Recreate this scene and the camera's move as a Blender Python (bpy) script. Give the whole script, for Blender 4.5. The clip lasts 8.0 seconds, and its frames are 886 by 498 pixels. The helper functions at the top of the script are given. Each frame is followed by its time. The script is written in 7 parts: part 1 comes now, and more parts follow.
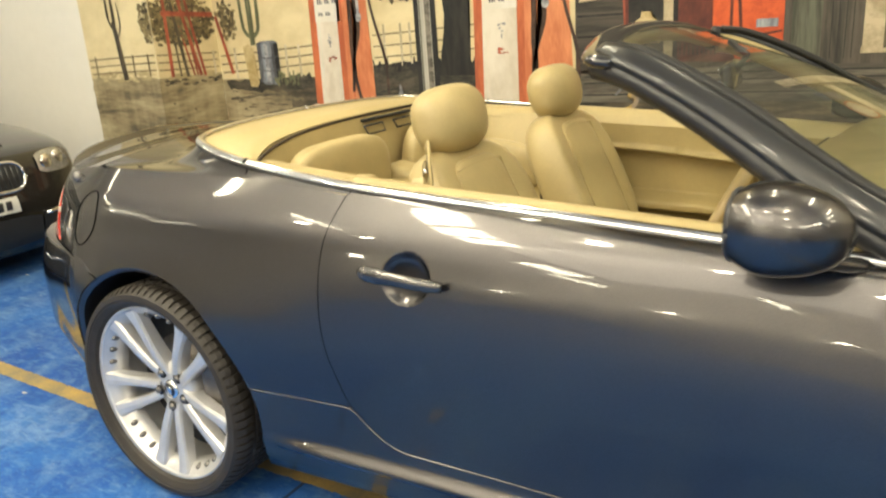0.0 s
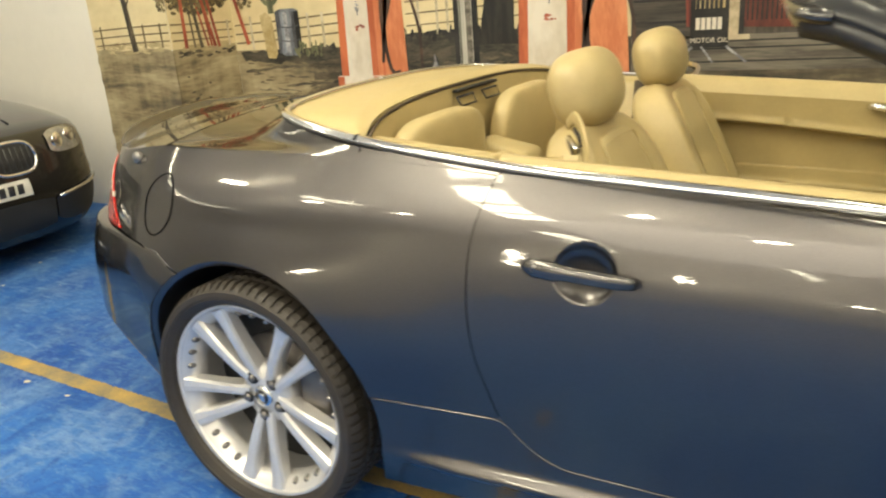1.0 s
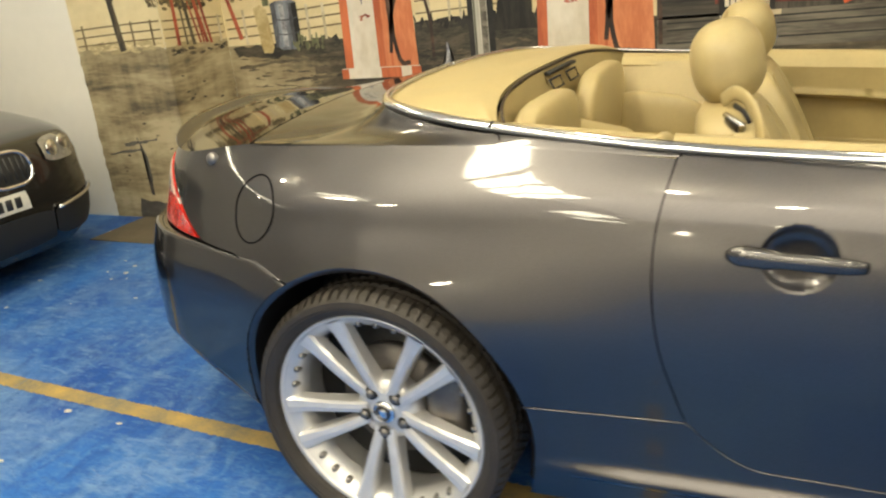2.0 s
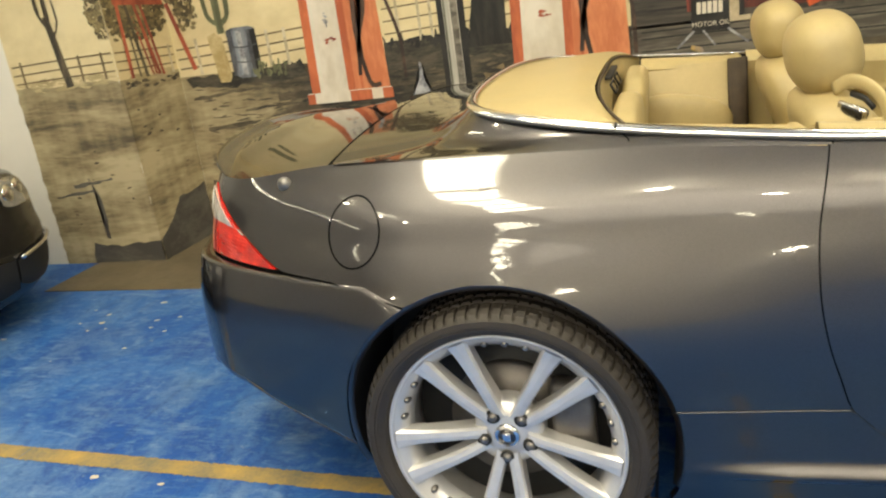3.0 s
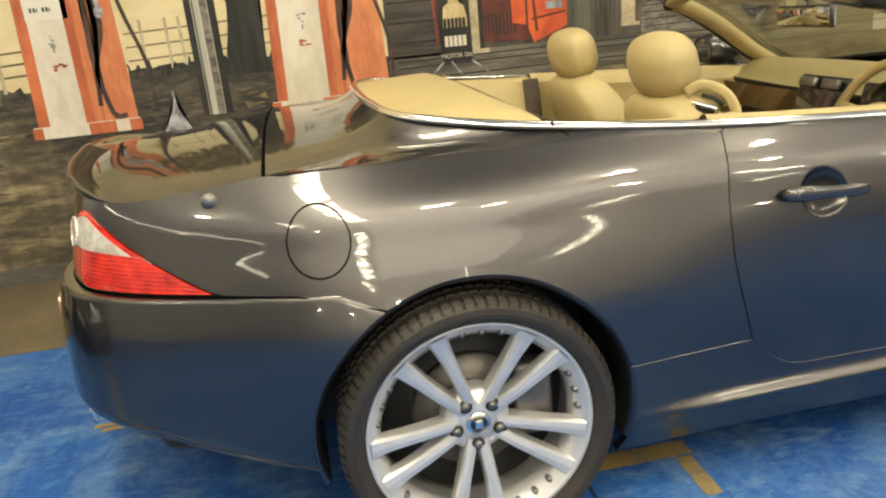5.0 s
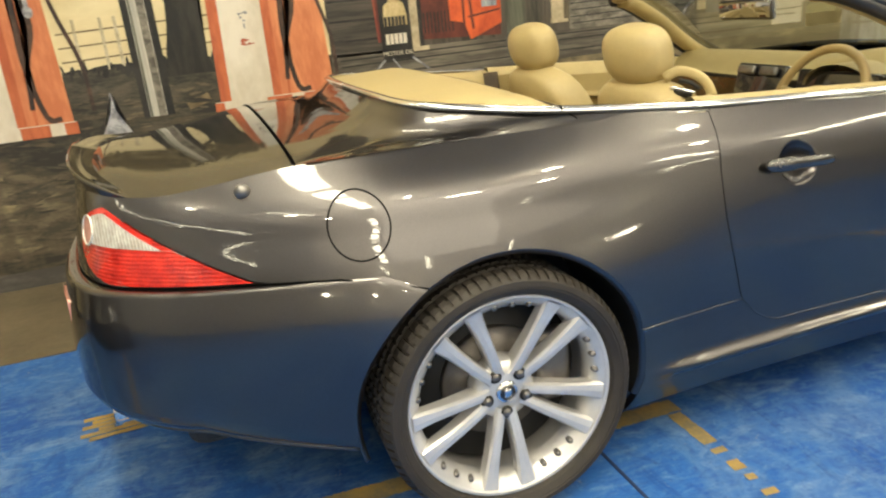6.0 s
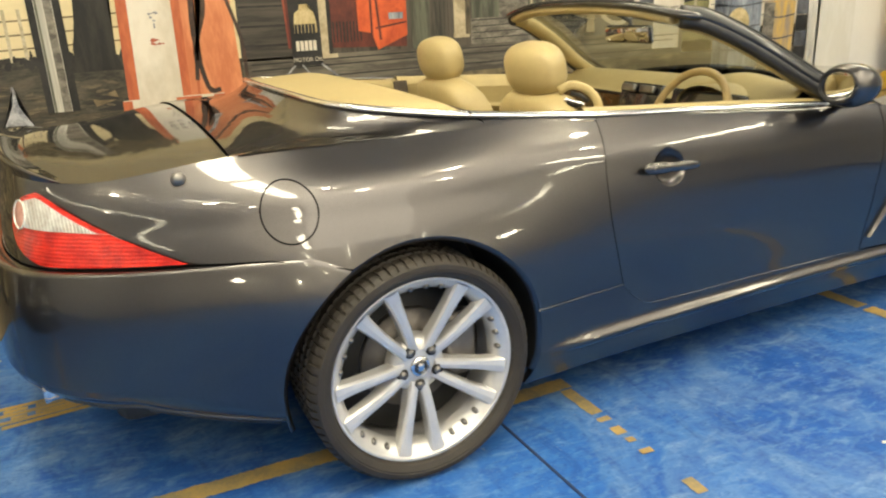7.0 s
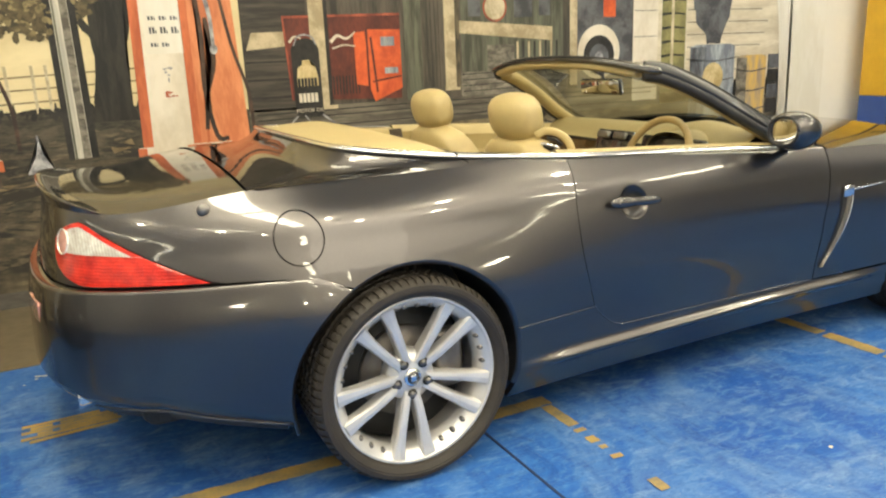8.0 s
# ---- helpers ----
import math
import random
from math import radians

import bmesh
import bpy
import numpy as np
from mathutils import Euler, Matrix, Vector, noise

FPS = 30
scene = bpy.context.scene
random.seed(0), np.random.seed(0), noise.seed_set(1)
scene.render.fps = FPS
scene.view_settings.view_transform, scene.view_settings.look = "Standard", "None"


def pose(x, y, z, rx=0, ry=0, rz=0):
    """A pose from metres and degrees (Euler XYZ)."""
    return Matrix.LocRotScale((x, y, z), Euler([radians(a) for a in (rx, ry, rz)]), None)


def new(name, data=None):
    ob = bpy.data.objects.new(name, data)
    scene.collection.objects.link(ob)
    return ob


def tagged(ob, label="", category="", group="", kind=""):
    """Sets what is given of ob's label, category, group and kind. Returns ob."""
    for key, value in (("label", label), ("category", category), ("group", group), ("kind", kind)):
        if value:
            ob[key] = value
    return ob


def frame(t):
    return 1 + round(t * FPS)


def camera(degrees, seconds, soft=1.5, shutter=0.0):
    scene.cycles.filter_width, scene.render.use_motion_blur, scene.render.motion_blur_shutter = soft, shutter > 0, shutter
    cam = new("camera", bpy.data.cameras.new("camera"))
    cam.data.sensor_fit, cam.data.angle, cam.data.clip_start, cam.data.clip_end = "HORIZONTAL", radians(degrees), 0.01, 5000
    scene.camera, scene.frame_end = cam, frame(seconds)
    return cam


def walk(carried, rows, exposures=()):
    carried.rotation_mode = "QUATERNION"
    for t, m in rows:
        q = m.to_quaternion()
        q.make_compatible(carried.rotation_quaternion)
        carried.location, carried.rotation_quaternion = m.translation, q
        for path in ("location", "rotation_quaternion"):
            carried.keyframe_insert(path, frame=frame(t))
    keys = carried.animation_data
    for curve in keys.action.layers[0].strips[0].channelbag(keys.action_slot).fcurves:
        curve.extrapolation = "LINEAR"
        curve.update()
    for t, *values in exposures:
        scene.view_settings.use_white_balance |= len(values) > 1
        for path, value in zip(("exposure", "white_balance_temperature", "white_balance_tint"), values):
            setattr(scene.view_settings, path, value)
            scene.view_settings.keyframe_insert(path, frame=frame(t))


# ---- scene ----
cam = camera(61.5, 8.0, soft=2.1, shutter=0.5)
METRES, EYE, TILT, LEAN, TURN = 3.05, 1.32, 0.0, 0.0, 32.0
OX, OY = 1.785, -2.155
ROWS = [
    (0.0, 0.0, 0.0, 0.0, -1.08, -16.61, 3.63),
    (0.5, -0.0547, 0.0296, -0.0035, -2.5, -18.75, 2.69),
    (1.0, -0.1283, 0.0826, -0.0047, -3.14, -18.67, 3.85),
    (1.5, -0.1913, 0.1153, -0.0073, -4.63, -19.41, 3.91),
    (3.0, -0.4198, 0.1969, -0.0056, -16.27, -18.52, 7.34),
    (3.5, -0.4698, 0.2167, -0.0099, -22.43, -17.64, 3.38),
    (4.0, -0.5409, 0.2232, -0.0039, -32.93, -18.34, 4.43),
    (5.5, -0.6682, 0.3183, -0.0084, -46.19, -17.99, 4.96),
    (6.0, -0.7205, 0.3405, -0.0056, -51.4, -18.78, 5.26),
    (6.5, -0.7602, 0.3458, 0.0003, -55.96, -19.23, 3.75),
    (7.0, -0.7883, 0.3148, -0.0027, -58.84, -18.39, 2.3),
    (7.5, -0.825, 0.2747, -0.0038, -58.95, -16.76, 2.25),
    (8.0, -0.8672, 0.2595, -0.0003, -59.19, -14.54, 2.37),
]
walk(cam, [(t, pose(OX, OY, EYE, TILT, LEAN, TURN) @ pose(METRES * x, METRES * y, METRES * z, 90 + pitch, roll, yaw)) for t, x, y, z, yaw, pitch, roll in ROWS],
     exposures=[(0.0, -0.07), (1.5, -0.22), (3.5, -0.28), (5.5, -0.20), (8.0, -0.08)])

# light that stays the same all along
world = bpy.data.worlds.new("world")
scene.world = world
world.use_nodes = True
world.node_tree.nodes["Background"].inputs[0].default_value = (0.9, 0.85, 0.75, 1)
world.node_tree.nodes["Background"].inputs[1].default_value = 0.05


# ---------------------------------------------------------------- materials
def mat(name, color, rough=0.5, metal=0.0, vary=0.12, scale=6.0, bump=0.0, bscale=60.0, coat=0.0, other=None, spec=0.5, rvary=0.0):
    """A surface with colour variation at two scales, varied gloss and fine relief."""
    m = bpy.data.materials.new(name)
    m.use_nodes = True
    nt = m.node_tree
    b = nt.nodes["Principled BSDF"]
    b.inputs["Roughness"].default_value = rough
    b.inputs["Metallic"].default_value = metal
    b.inputs["Specular IOR Level"].default_value = spec
    b.inputs["Coat Weight"].default_value = coat
    b.inputs["Coat Roughness"].default_value = 0.03
    tc = nt.nodes.new("ShaderNodeTexCoord")
    n1 = nt.nodes.new("ShaderNodeTexNoise")
    n1.inputs["Scale"].default_value = scale
    n1.inputs["Detail"].default_value = 6
    n2 = nt.nodes.new("ShaderNodeTexNoise")
    n2.inputs["Scale"].default_value = scale * 9
    n2.inputs["Detail"].default_value = 4
    for n in (n1, n2):
        nt.links.new(tc.outputs["Object"], n.inputs["Vector"])
    add = nt.nodes.new("ShaderNodeMath")
    add.operation = "MULTIPLY_ADD"
    add.inputs[1].default_value = 0.4
    nt.links.new(n2.outputs["Fac"], add.inputs[0])
    nt.links.new(n1.outputs["Fac"], add.inputs[2])
    ramp = nt.nodes.new("ShaderNodeValToRGB")
    ramp.color_ramp.elements[0].position = 0.42
    ramp.color_ramp.elements[1].position = 0.98
    lo = [c * (1 - vary) for c in color] if other is None else other
    hi = [min(1, c * (1 + vary)) for c in color]
    ramp.color_ramp.elements[0].color = (*lo, 1)
    ramp.color_ramp.elements[1].color = (*hi, 1)
    nt.links.new(add.outputs[0], ramp.inputs[0])
    nt.links.new(ramp.outputs[0], b.inputs["Base Color"])
    if rvary:
        mr = nt.nodes.new("ShaderNodeMapRange")
        mr.inputs["To Min"].default_value = max(0.02, rough - rvary)
        mr.inputs["To Max"].default_value = min(1, rough + rvary)
        nt.links.new(n1.outputs["Fac"], mr.inputs["Value"])
        nt.links.new(mr.outputs[0], b.inputs["Roughness"])
    if bump:
        n3 = nt.nodes.new("ShaderNodeTexNoise")
        n3.inputs["Scale"].default_value = bscale
        n3.inputs["Detail"].default_value = 5
        nt.links.new(tc.outputs["Object"], n3.inputs["Vector"])
        bp = nt.nodes.new("ShaderNodeBump")
        bp.inputs["Strength"].default_value = bump
        bp.inputs["Distance"].default_value = 0.01
        nt.links.new(n3.outputs["Fac"], bp.inputs["Height"])
        nt.links.new(bp.outputs[0], b.inputs["Normal"])
    return m


def glow(name, color, strength):
    m = bpy.data.materials.new(name)
    m.use_nodes = True
    nt = m.node_tree
    nt.nodes.remove(nt.nodes["Principled BSDF"])
    e = nt.nodes.new("ShaderNodeEmission")
    e.inputs[0].default_value = (*color, 1)
    e.inputs[1].default_value = strength
    nt.links.new(e.outputs[0], nt.nodes["Material Output"].inputs[0])
    return m


def glassy(name, color=(1, 1, 1), rough=0.0):
    """Thin clear sheet: mostly lets light through, with a gloss that grows at grazing angles."""
    m = bpy.data.materials.new(name)
    m.use_nodes = True
    nt = m.node_tree
    nt.nodes.remove(nt.nodes["Principled BSDF"])
    tr = nt.nodes.new("ShaderNodeBsdfTransparent")
    tr.inputs[0].default_value = (*color, 1)
    gl = nt.nodes.new("ShaderNodeBsdfGlossy")
    gl.inputs["Roughness"].default_value = rough
    lw = nt.nodes.new("ShaderNodeLayerWeight")
    pw = nt.nodes.new("ShaderNodeMath")
    pw.operation = "POWER"
    pw.inputs[1].default_value = 2.6
    nt.links.new(lw.outputs["Facing"], pw.inputs[0])
    fr = nt.nodes.new("ShaderNodeMath")
    fr.operation = "MULTIPLY_ADD"
    fr.inputs[1].default_value, fr.inputs[2].default_value = 0.85, 0.08
    nt.links.new(pw.outputs[0], fr.inputs[0])
    mx = nt.nodes.new("ShaderNodeMixShader")
    nt.links.new(fr.outputs[0], mx.inputs[0])
    nt.links.new(tr.outputs[0], mx.inputs[1])
    nt.links.new(gl.outputs[0], mx.inputs[2])
    nt.links.new(mx.outputs[0], nt.nodes["Material Output"].inputs[0])
    return m



def metallic_paint(name, color, rough=0.4):
    """Metallic car paint: a broad flake gloss under a clear coat."""
    m = bpy.data.materials.new(name)
    m.use_nodes = True
    nt = m.node_tree
    nt.nodes.remove(nt.nodes["Principled BSDF"])
    tc = nt.nodes.new("ShaderNodeTexCoord")
    n1 = nt.nodes.new("ShaderNodeTexNoise")
    n1.inputs["Scale"].default_value, n1.inputs["Detail"].default_value = 900.0, 2
    n2 = nt.nodes.new("ShaderNodeTexNoise")
    n2.inputs["Scale"].default_value, n2.inputs["Detail"].default_value = 3.0, 5
    for n in (n1, n2):
        nt.links.new(tc.outputs["Object"], n.inputs["Vector"])
    ramp = nt.nodes.new("ShaderNodeValToRGB")
    ramp.color_ramp.elements[0].position, ramp.color_ramp.elements[1].position = 0.3, 0.7
    ramp.color_ramp.elements[0].color = (*[c * 0.8 for c in color], 1)
    ramp.color_ramp.elements[1].color = (*[c * 1.2 for c in color], 1)
    nt.links.new(n1.outputs["Fac"], ramp.inputs[0])
    flake = nt.nodes.new("ShaderNodeBsdfGlossy")
    flake.distribution = "BECKMANN"
    flake.inputs["Roughness"].default_value = rough
    nt.links.new(ramp.outputs[0], flake.inputs["Color"])
    body = nt.nodes.new("ShaderNodeBsdfDiffuse")
    body.inputs["Color"].default_value = (*[c * 1.3 for c in color], 1)
    under = nt.nodes.new("ShaderNodeMixShader")
    under.inputs[0].default_value = 0.05
    nt.links.new(flake.outputs[0], under.inputs[1])
    nt.links.new(body.outputs[0], under.inputs[2])
    coat = nt.nodes.new("ShaderNodeBsdfGlossy")
    dust = nt.nodes.new("ShaderNodeMapRange")
    dust.inputs["From Min"].default_value, dust.inputs["From Max"].default_value = 0.35, 0.7
    dust.inputs["To Min"].default_value, dust.inputs["To Max"].default_value = 0.006, 0.026
    nt.links.new(n2.outputs["Fac"], dust.inputs["Value"])
    nt.links.new(dust.outputs[0], coat.inputs["Roughness"])
    # orange peel and slight waves in the pressed panels
    wave = nt.nodes.new("ShaderNodeTexNoise")
    wave.inputs["Scale"].default_value, wave.inputs["Detail"].default_value = 5.0, 0
    peel = nt.nodes.new("ShaderNodeTexNoise")
    peel.inputs["Scale"].default_value = 160.0
    for n in (wave, peel):
        nt.links.new(tc.outputs["Object"], n.inputs["Vector"])
    b1 = nt.nodes.new("ShaderNodeBump")
    b1.inputs["Strength"].default_value, b1.inputs["Distance"].default_value = 0.06, 0.010
    nt.links.new(wave.outputs["Fac"], b1.inputs["Height"])
    b2 = nt.nodes.new("ShaderNodeBump")
    b2.inputs["Strength"].default_value, b2.inputs["Distance"].default_value = 0.10, 0.0006
    nt.links.new(peel.outputs["Fac"], b2.inputs["Height"])
    nt.links.new(b1.outputs[0], b2.inputs["Normal"])
    nt.links.new(b2.outputs[0], coat.inputs["Normal"])
    fr = nt.nodes.new("ShaderNodeFresnel")
    fr.inputs["IOR"].default_value = 1.58
    mx = nt.nodes.new("ShaderNodeMixShader")
    # coat and flake together gloss more at a glancing angle: f + 0.8 f * f
    sq = nt.nodes.new("ShaderNodeMath")
    sq.operation = "MULTIPLY_ADD"
    sq.inputs[1].default_value, sq.inputs[2].default_value = 0.8, 1.0
    nt.links.new(fr.outputs[0], sq.inputs[0])
    gl = nt.nodes.new("ShaderNodeMath")
    gl.operation, gl.use_clamp = "MULTIPLY", True
    nt.links.new(sq.outputs[0], gl.inputs[0])
    nt.links.new(fr.outputs[0], gl.inputs[1])
    nt.links.new(gl.outputs[0], mx.inputs[0])
    nt.links.new(under.outputs[0], mx.inputs[1])
    nt.links.new(coat.outputs[0], mx.inputs[2])
    nt.links.new(mx.outputs[0], nt.nodes["Material Output"].inputs[0])
    return m


PAINT = metallic_paint("grey_metallic_paint", (0.090, 0.0845, 0.083), 0.38)
# the handle has its own grey, slightly lighter than the body paint
HANDLEPAINT = mat("grey_handle_paint", (0.10, 0.096, 0.094), 0.22, 0.8, vary=0.12, scale=60, coat=0.5)
BLACK = mat("black_gap", (0.012, 0.012, 0.012), 0.6)
GAP = mat("dark_panel_gap", (0.004, 0.004, 0.004), 1.0, spec=0.0)
PLASTIC = mat("black_plastic", (0.02, 0.02, 0.022), 0.4, vary=0.2, scale=40, bump=0.05, bscale=400)
GLOSSBLACK = mat("black_gloss_paint", (0.012, 0.012, 0.014), 0.2, vary=0.2, coat=1.0)
PILLARPAINT = mat("dark_grey_gloss_paint", (0.014, 0.015, 0.017), 0.36, 0.1, vary=0.1, scale=200, coat=0.25)
CHROME = mat("chrome", (0.86, 0.86, 0.87), 0.13, 1.0, vary=0.03)
ALLOY = mat("painted_alloy", (0.66, 0.65, 0.64), 0.3, 0.5, vary=0.06, scale=30, coat=0.4)
STEEL = mat("dull_steel", (0.22, 0.21, 0.20), 0.4, 0.9, vary=0.3, scale=30)
DISC = mat("brake_steel", (0.17, 0.155, 0.14), 0.45, 0.7, vary=0.25, scale=25)
RUBBER = mat("tyre_rubber", (0.027, 0.022, 0.017), 0.60, vary=0.25, scale=18, bump=0.1, bscale=160)
LEATHER = mat("cream_leather", (0.445, 0.355, 0.170), 0.42, vary=0.09, scale=9, bump=0.12, bscale=420, rvary=0.08)
# cream leather in a darker tone; the door cards' shade is in the colour
SHADEDHIDE = mat("shaded_door_leather", (0.375, 0.290, 0.125), 0.48, vary=0.10, scale=8, bump=0.12, bscale=420, rvary=0.08)
CARPET = mat("beige_carpet", (0.30, 0.225, 0.10), 0.9, vary=0.2, scale=30, bump=0.5, bscale=700)
DASHTOP = mat("tan_dash_leather", (0.27, 0.215, 0.095), 0.5, vary=0.1, scale=12, bump=0.15, bscale=500)
WOOD = mat("burr_walnut", (0.10, 0.045, 0.018), 0.2, vary=0.5, scale=25, coat=1.0)
REDLENS = mat("red_lens", (0.62, 0.020, 0.008), 0.22, vary=0.3, scale=22, coat=0.8, other=(0.24, 0.004, 0.003))
CLEARLENS = mat("clear_lens_reflector", (0.95, 0.91, 0.85), 0.10, 0.4, vary=0.1, scale=40, coat=1.0, other=(0.50, 0.42, 0.36), bump=0.5, bscale=45)
PINKLENS = mat("pale_pink_lens", (0.62, 0.30, 0.24), 0.15, 0.2, vary=0.12, scale=60, coat=1.0)


def ribbed(m, scale, strength, along="Z"):
    """Adds moulded ribs to a lens."""
    nt = m.node_tree
    tc = nt.nodes.new("ShaderNodeTexCoord")
    wv = nt.nodes.new("ShaderNodeTexWave")
    wv.bands_direction = along
    wv.inputs["Scale"].default_value, wv.inputs["Distortion"].default_value, wv.inputs["Detail"].default_value = scale, 1.5, 2
    nt.links.new(tc.outputs["Object"], wv.inputs["Vector"])
    bp = nt.nodes.new("ShaderNodeBump")
    bp.inputs["Strength"].default_value, bp.inputs["Distance"].default_value = strength, 0.003
    nt.links.new(wv.outputs["Fac"], bp.inputs["Height"])
    nt.links.new(bp.outputs[0], nt.nodes["Principled BSDF"].inputs["Normal"])


ribbed(REDLENS, 34.0, 0.22)
ribbed(CLEARLENS, 40.0, 0.35, "X")
GLASS = glassy("clear_glass", (0.86, 0.92, 0.88))
MIRROR = mat("mirror_glass", (0.62, 0.62, 0.62), 0.01, 1.0, vary=0.0)


# ---------------------------------------------------------------- builders
def part(name, bm, material, parent=None, label="", smooth=True):
    """Links a bmesh as one mesh object under a thing or under a part."""
    me = bpy.data.meshes.new(name)
    bmesh.ops.recalc_face_normals(bm, faces=bm.faces[:])
    for f in bm.faces:
        f.smooth = smooth
    bm.to_mesh(me)
    bm.free()
    me.materials.append(material)
    ob = new(name, me)
    if parent is not None:
        ob.parent = parent
    if label:
        ob["label"] = label
    return ob


def thing(name, label, category, group="", kind="", at=None):
    ob = new(name)
    ob.empty_display_size = 0.1
    if at is not None:
        ob.matrix_basis = at
    return tagged(ob, label, category, group, kind)


def sheet(f, ns, nt, skirt=0.0, s_knots=None, centre=None):
    """A grid of f(s, t); its border turned inwards by skirt metres."""
    bm = bmesh.new()
    ss = s_knots if s_knots is not None else [i / ns for i in range(ns + 1)]
    rows = [[bm.verts.new(f(s, j / nt)) for j in range(nt + 1)] for s in ss]
    for a, b in zip(rows, rows[1:]):
        for j in range(nt):
            q = [a[j], b[j], b[j + 1], a[j + 1]]
            bm.faces.new(q)
    bmesh.ops.remove_doubles(bm, verts=bm.verts[:], dist=1e-5)
    if skirt:
        bm.normal_update()
        c = Vector(centre) if centre is not None else Vector((1.2, 0, 0.4))
        flip = 0
        for v in bm.verts:
            flip += 1 if v.normal.dot(v.co - c) < 0 else -1
        sign = 1 if flip > 0 else -1
        border = [e for e in bm.edges if len(e.link_faces) == 1]
        outer, inner = {}, {}
        for e in border:
            for v in e.verts:
                if v not in outer:
                    n = v.normal.copy()
                    outer[v] = bm.verts.new(v.co)
                    inner[v] = bm.verts.new(v.co + n * skirt * sign)
        for e in border:
            a, b = e.verts
            bm.faces.new((outer[a], outer[b], inner[b], inner[a]))
    return bm


def crv(pts, n):
    """n + 1 points of a smooth curve through pts."""
    p = [Vector(q) for q in pts]
    p = [2 * p[0] - p[1], *p, 2 * p[-1] - p[-2]]
    out = []
    k = len(p) - 3
    for i in range(n + 1):
        x = min(i / n * k, k - 1e-9)
        j, t = int(x), x - int(x)
        a, b, c, d = p[j:j + 4]
        out.append(0.5 * ((2 * b) + (c - a) * t + (2 * a - 5 * b + 4 * c - d) * t * t + (3 * b - a - 3 * c + d) * t ** 3))
    return out


def tube(bm, pts, rad, sides=10, flat=1.0, up=(0, 0, 1), cap=True):
    """A rod along pts; rad a number or one for each point; flat squeezes it along up."""
    pts = [Vector(p) for p in pts]
    rings = []
    for i, p in enumerate(pts):
        d = (pts[min(i + 1, len(pts) - 1)] - pts[max(i - 1, 0)]).normalized()
        u = Vector(up)
        side = d.cross(u)
        if side.length < 1e-4:
            side = d.cross(Vector((1, 0, 0)))
        side.normalize()
        u = side.cross(d).normalized()
        r = rad[i] if isinstance(rad, (list, tuple)) else rad
        rings.append([bm.verts.new(p + side * math.cos(k * math.tau / sides) * r + u * math.sin(k * math.tau / sides) * r * flat) for k in range(sides)])
    for a, b in zip(rings, rings[1:]):
        for k in range(sides):
            bm.faces.new((a[k], a[(k + 1) % sides], b[(k + 1) % sides], b[k]))
    if cap:
        bm.faces.new(rings[0])
        bm.faces.new(rings[-1][::-1])
    return bm


def rod(pts, rad, sides=10, flat=1.0, up=(0, 0, 1)):
    return tube(bmesh.new(), pts, rad, sides, flat, up)


def rbox(size, r, m=None, bm=None, seg=3, shape=None):
    """A box with rounded edges; shape may bend its points."""
    out = bm if bm is not None else bmesh.new()
    tmp = bmesh.new()
    bmesh.ops.create_cube(tmp, size=1.0)
    for v in tmp.verts:
        v.co = Vector([c * s for c, s in zip(v.co, size)])
    if shape:
        bmesh.ops.subdivide_edges(tmp, edges=tmp.edges[:], cuts=3, use_grid_fill=True)
    if r:
        sharp = [e for e in tmp.edges if len(e.link_faces) == 2 and e.calc_face_angle() > 0.5]
        bmesh.ops.bevel(tmp, geom=sharp, offset=r, segments=seg, affect="EDGES", profile=0.5)
    for v in tmp.verts:
        c = v.co
        if shape:
            c = Vector(shape(c.copy()))
        v.co = (m @ c) if m is not None else c
    base = {v: out.verts.new(v.co) for v in tmp.verts}
    for f in tmp.faces:
        try:
            out.faces.new([base[v] for v in f.verts])
        except ValueError:
            pass
    tmp.free()
    return out


def blob(size, power=2.6, m=None, bm=None, nu=24, nv=14, shape=None):
    """A cushion-like rounded body (superellipsoid)."""
    out = bm if bm is not None else bmesh.new()

    def sg(x, e):
        return math.copysign(abs(x) ** e, x)
    e = 2 / power
    rows = []
    for i in range(nv + 1):
        a = -math.pi / 2 + math.pi * i / nv
        row = []
        for j in range(nu):
            b = math.tau * j / nu
            c = Vector((size[0] / 2 * sg(math.cos(a), e) * sg(math.cos(b), e), size[1] / 2 * sg(math.cos(a), e) * sg(math.sin(b), e), size[2] / 2 * sg(math.sin(a), e)))
            if shape:
                c = Vector(shape(c))
            row.append(out.verts.new(m @ c if m is not None else c))
        rows.append(row)
    for a, b in zip(rows, rows[1:]):
        for j in range(nu):
            out.faces.new((a[j], a[(j + 1) % nu], b[(j + 1) % nu], b[j]))
    bmesh.ops.remove_doubles(out, verts=out.verts[:], dist=1e-5)
    return out


def spin(profile, n=64, m=None, bm=None):
    """Turns a profile of (radius, y) about the y axis."""
    out = bm if bm is not None else bmesh.new()
    rows = []
    for i in range(n):
        a = math.tau * i / n
        row = []
        for r, y in profile:
            c = Vector((r * math.cos(a), y, r * math.sin(a)))
            row.append(out.verts.new(m @ c if m is not None else c))
        rows.append(row)
    for i in range(n):
        a, b = rows[i], rows[(i + 1) % n]
        for k in range(len(profile) - 1):
            out.faces.new((a[k], b[k], b[k + 1], a[k + 1]))
    bmesh.ops.remove_doubles(out, verts=out.verts[:], dist=1e-6)
    return out


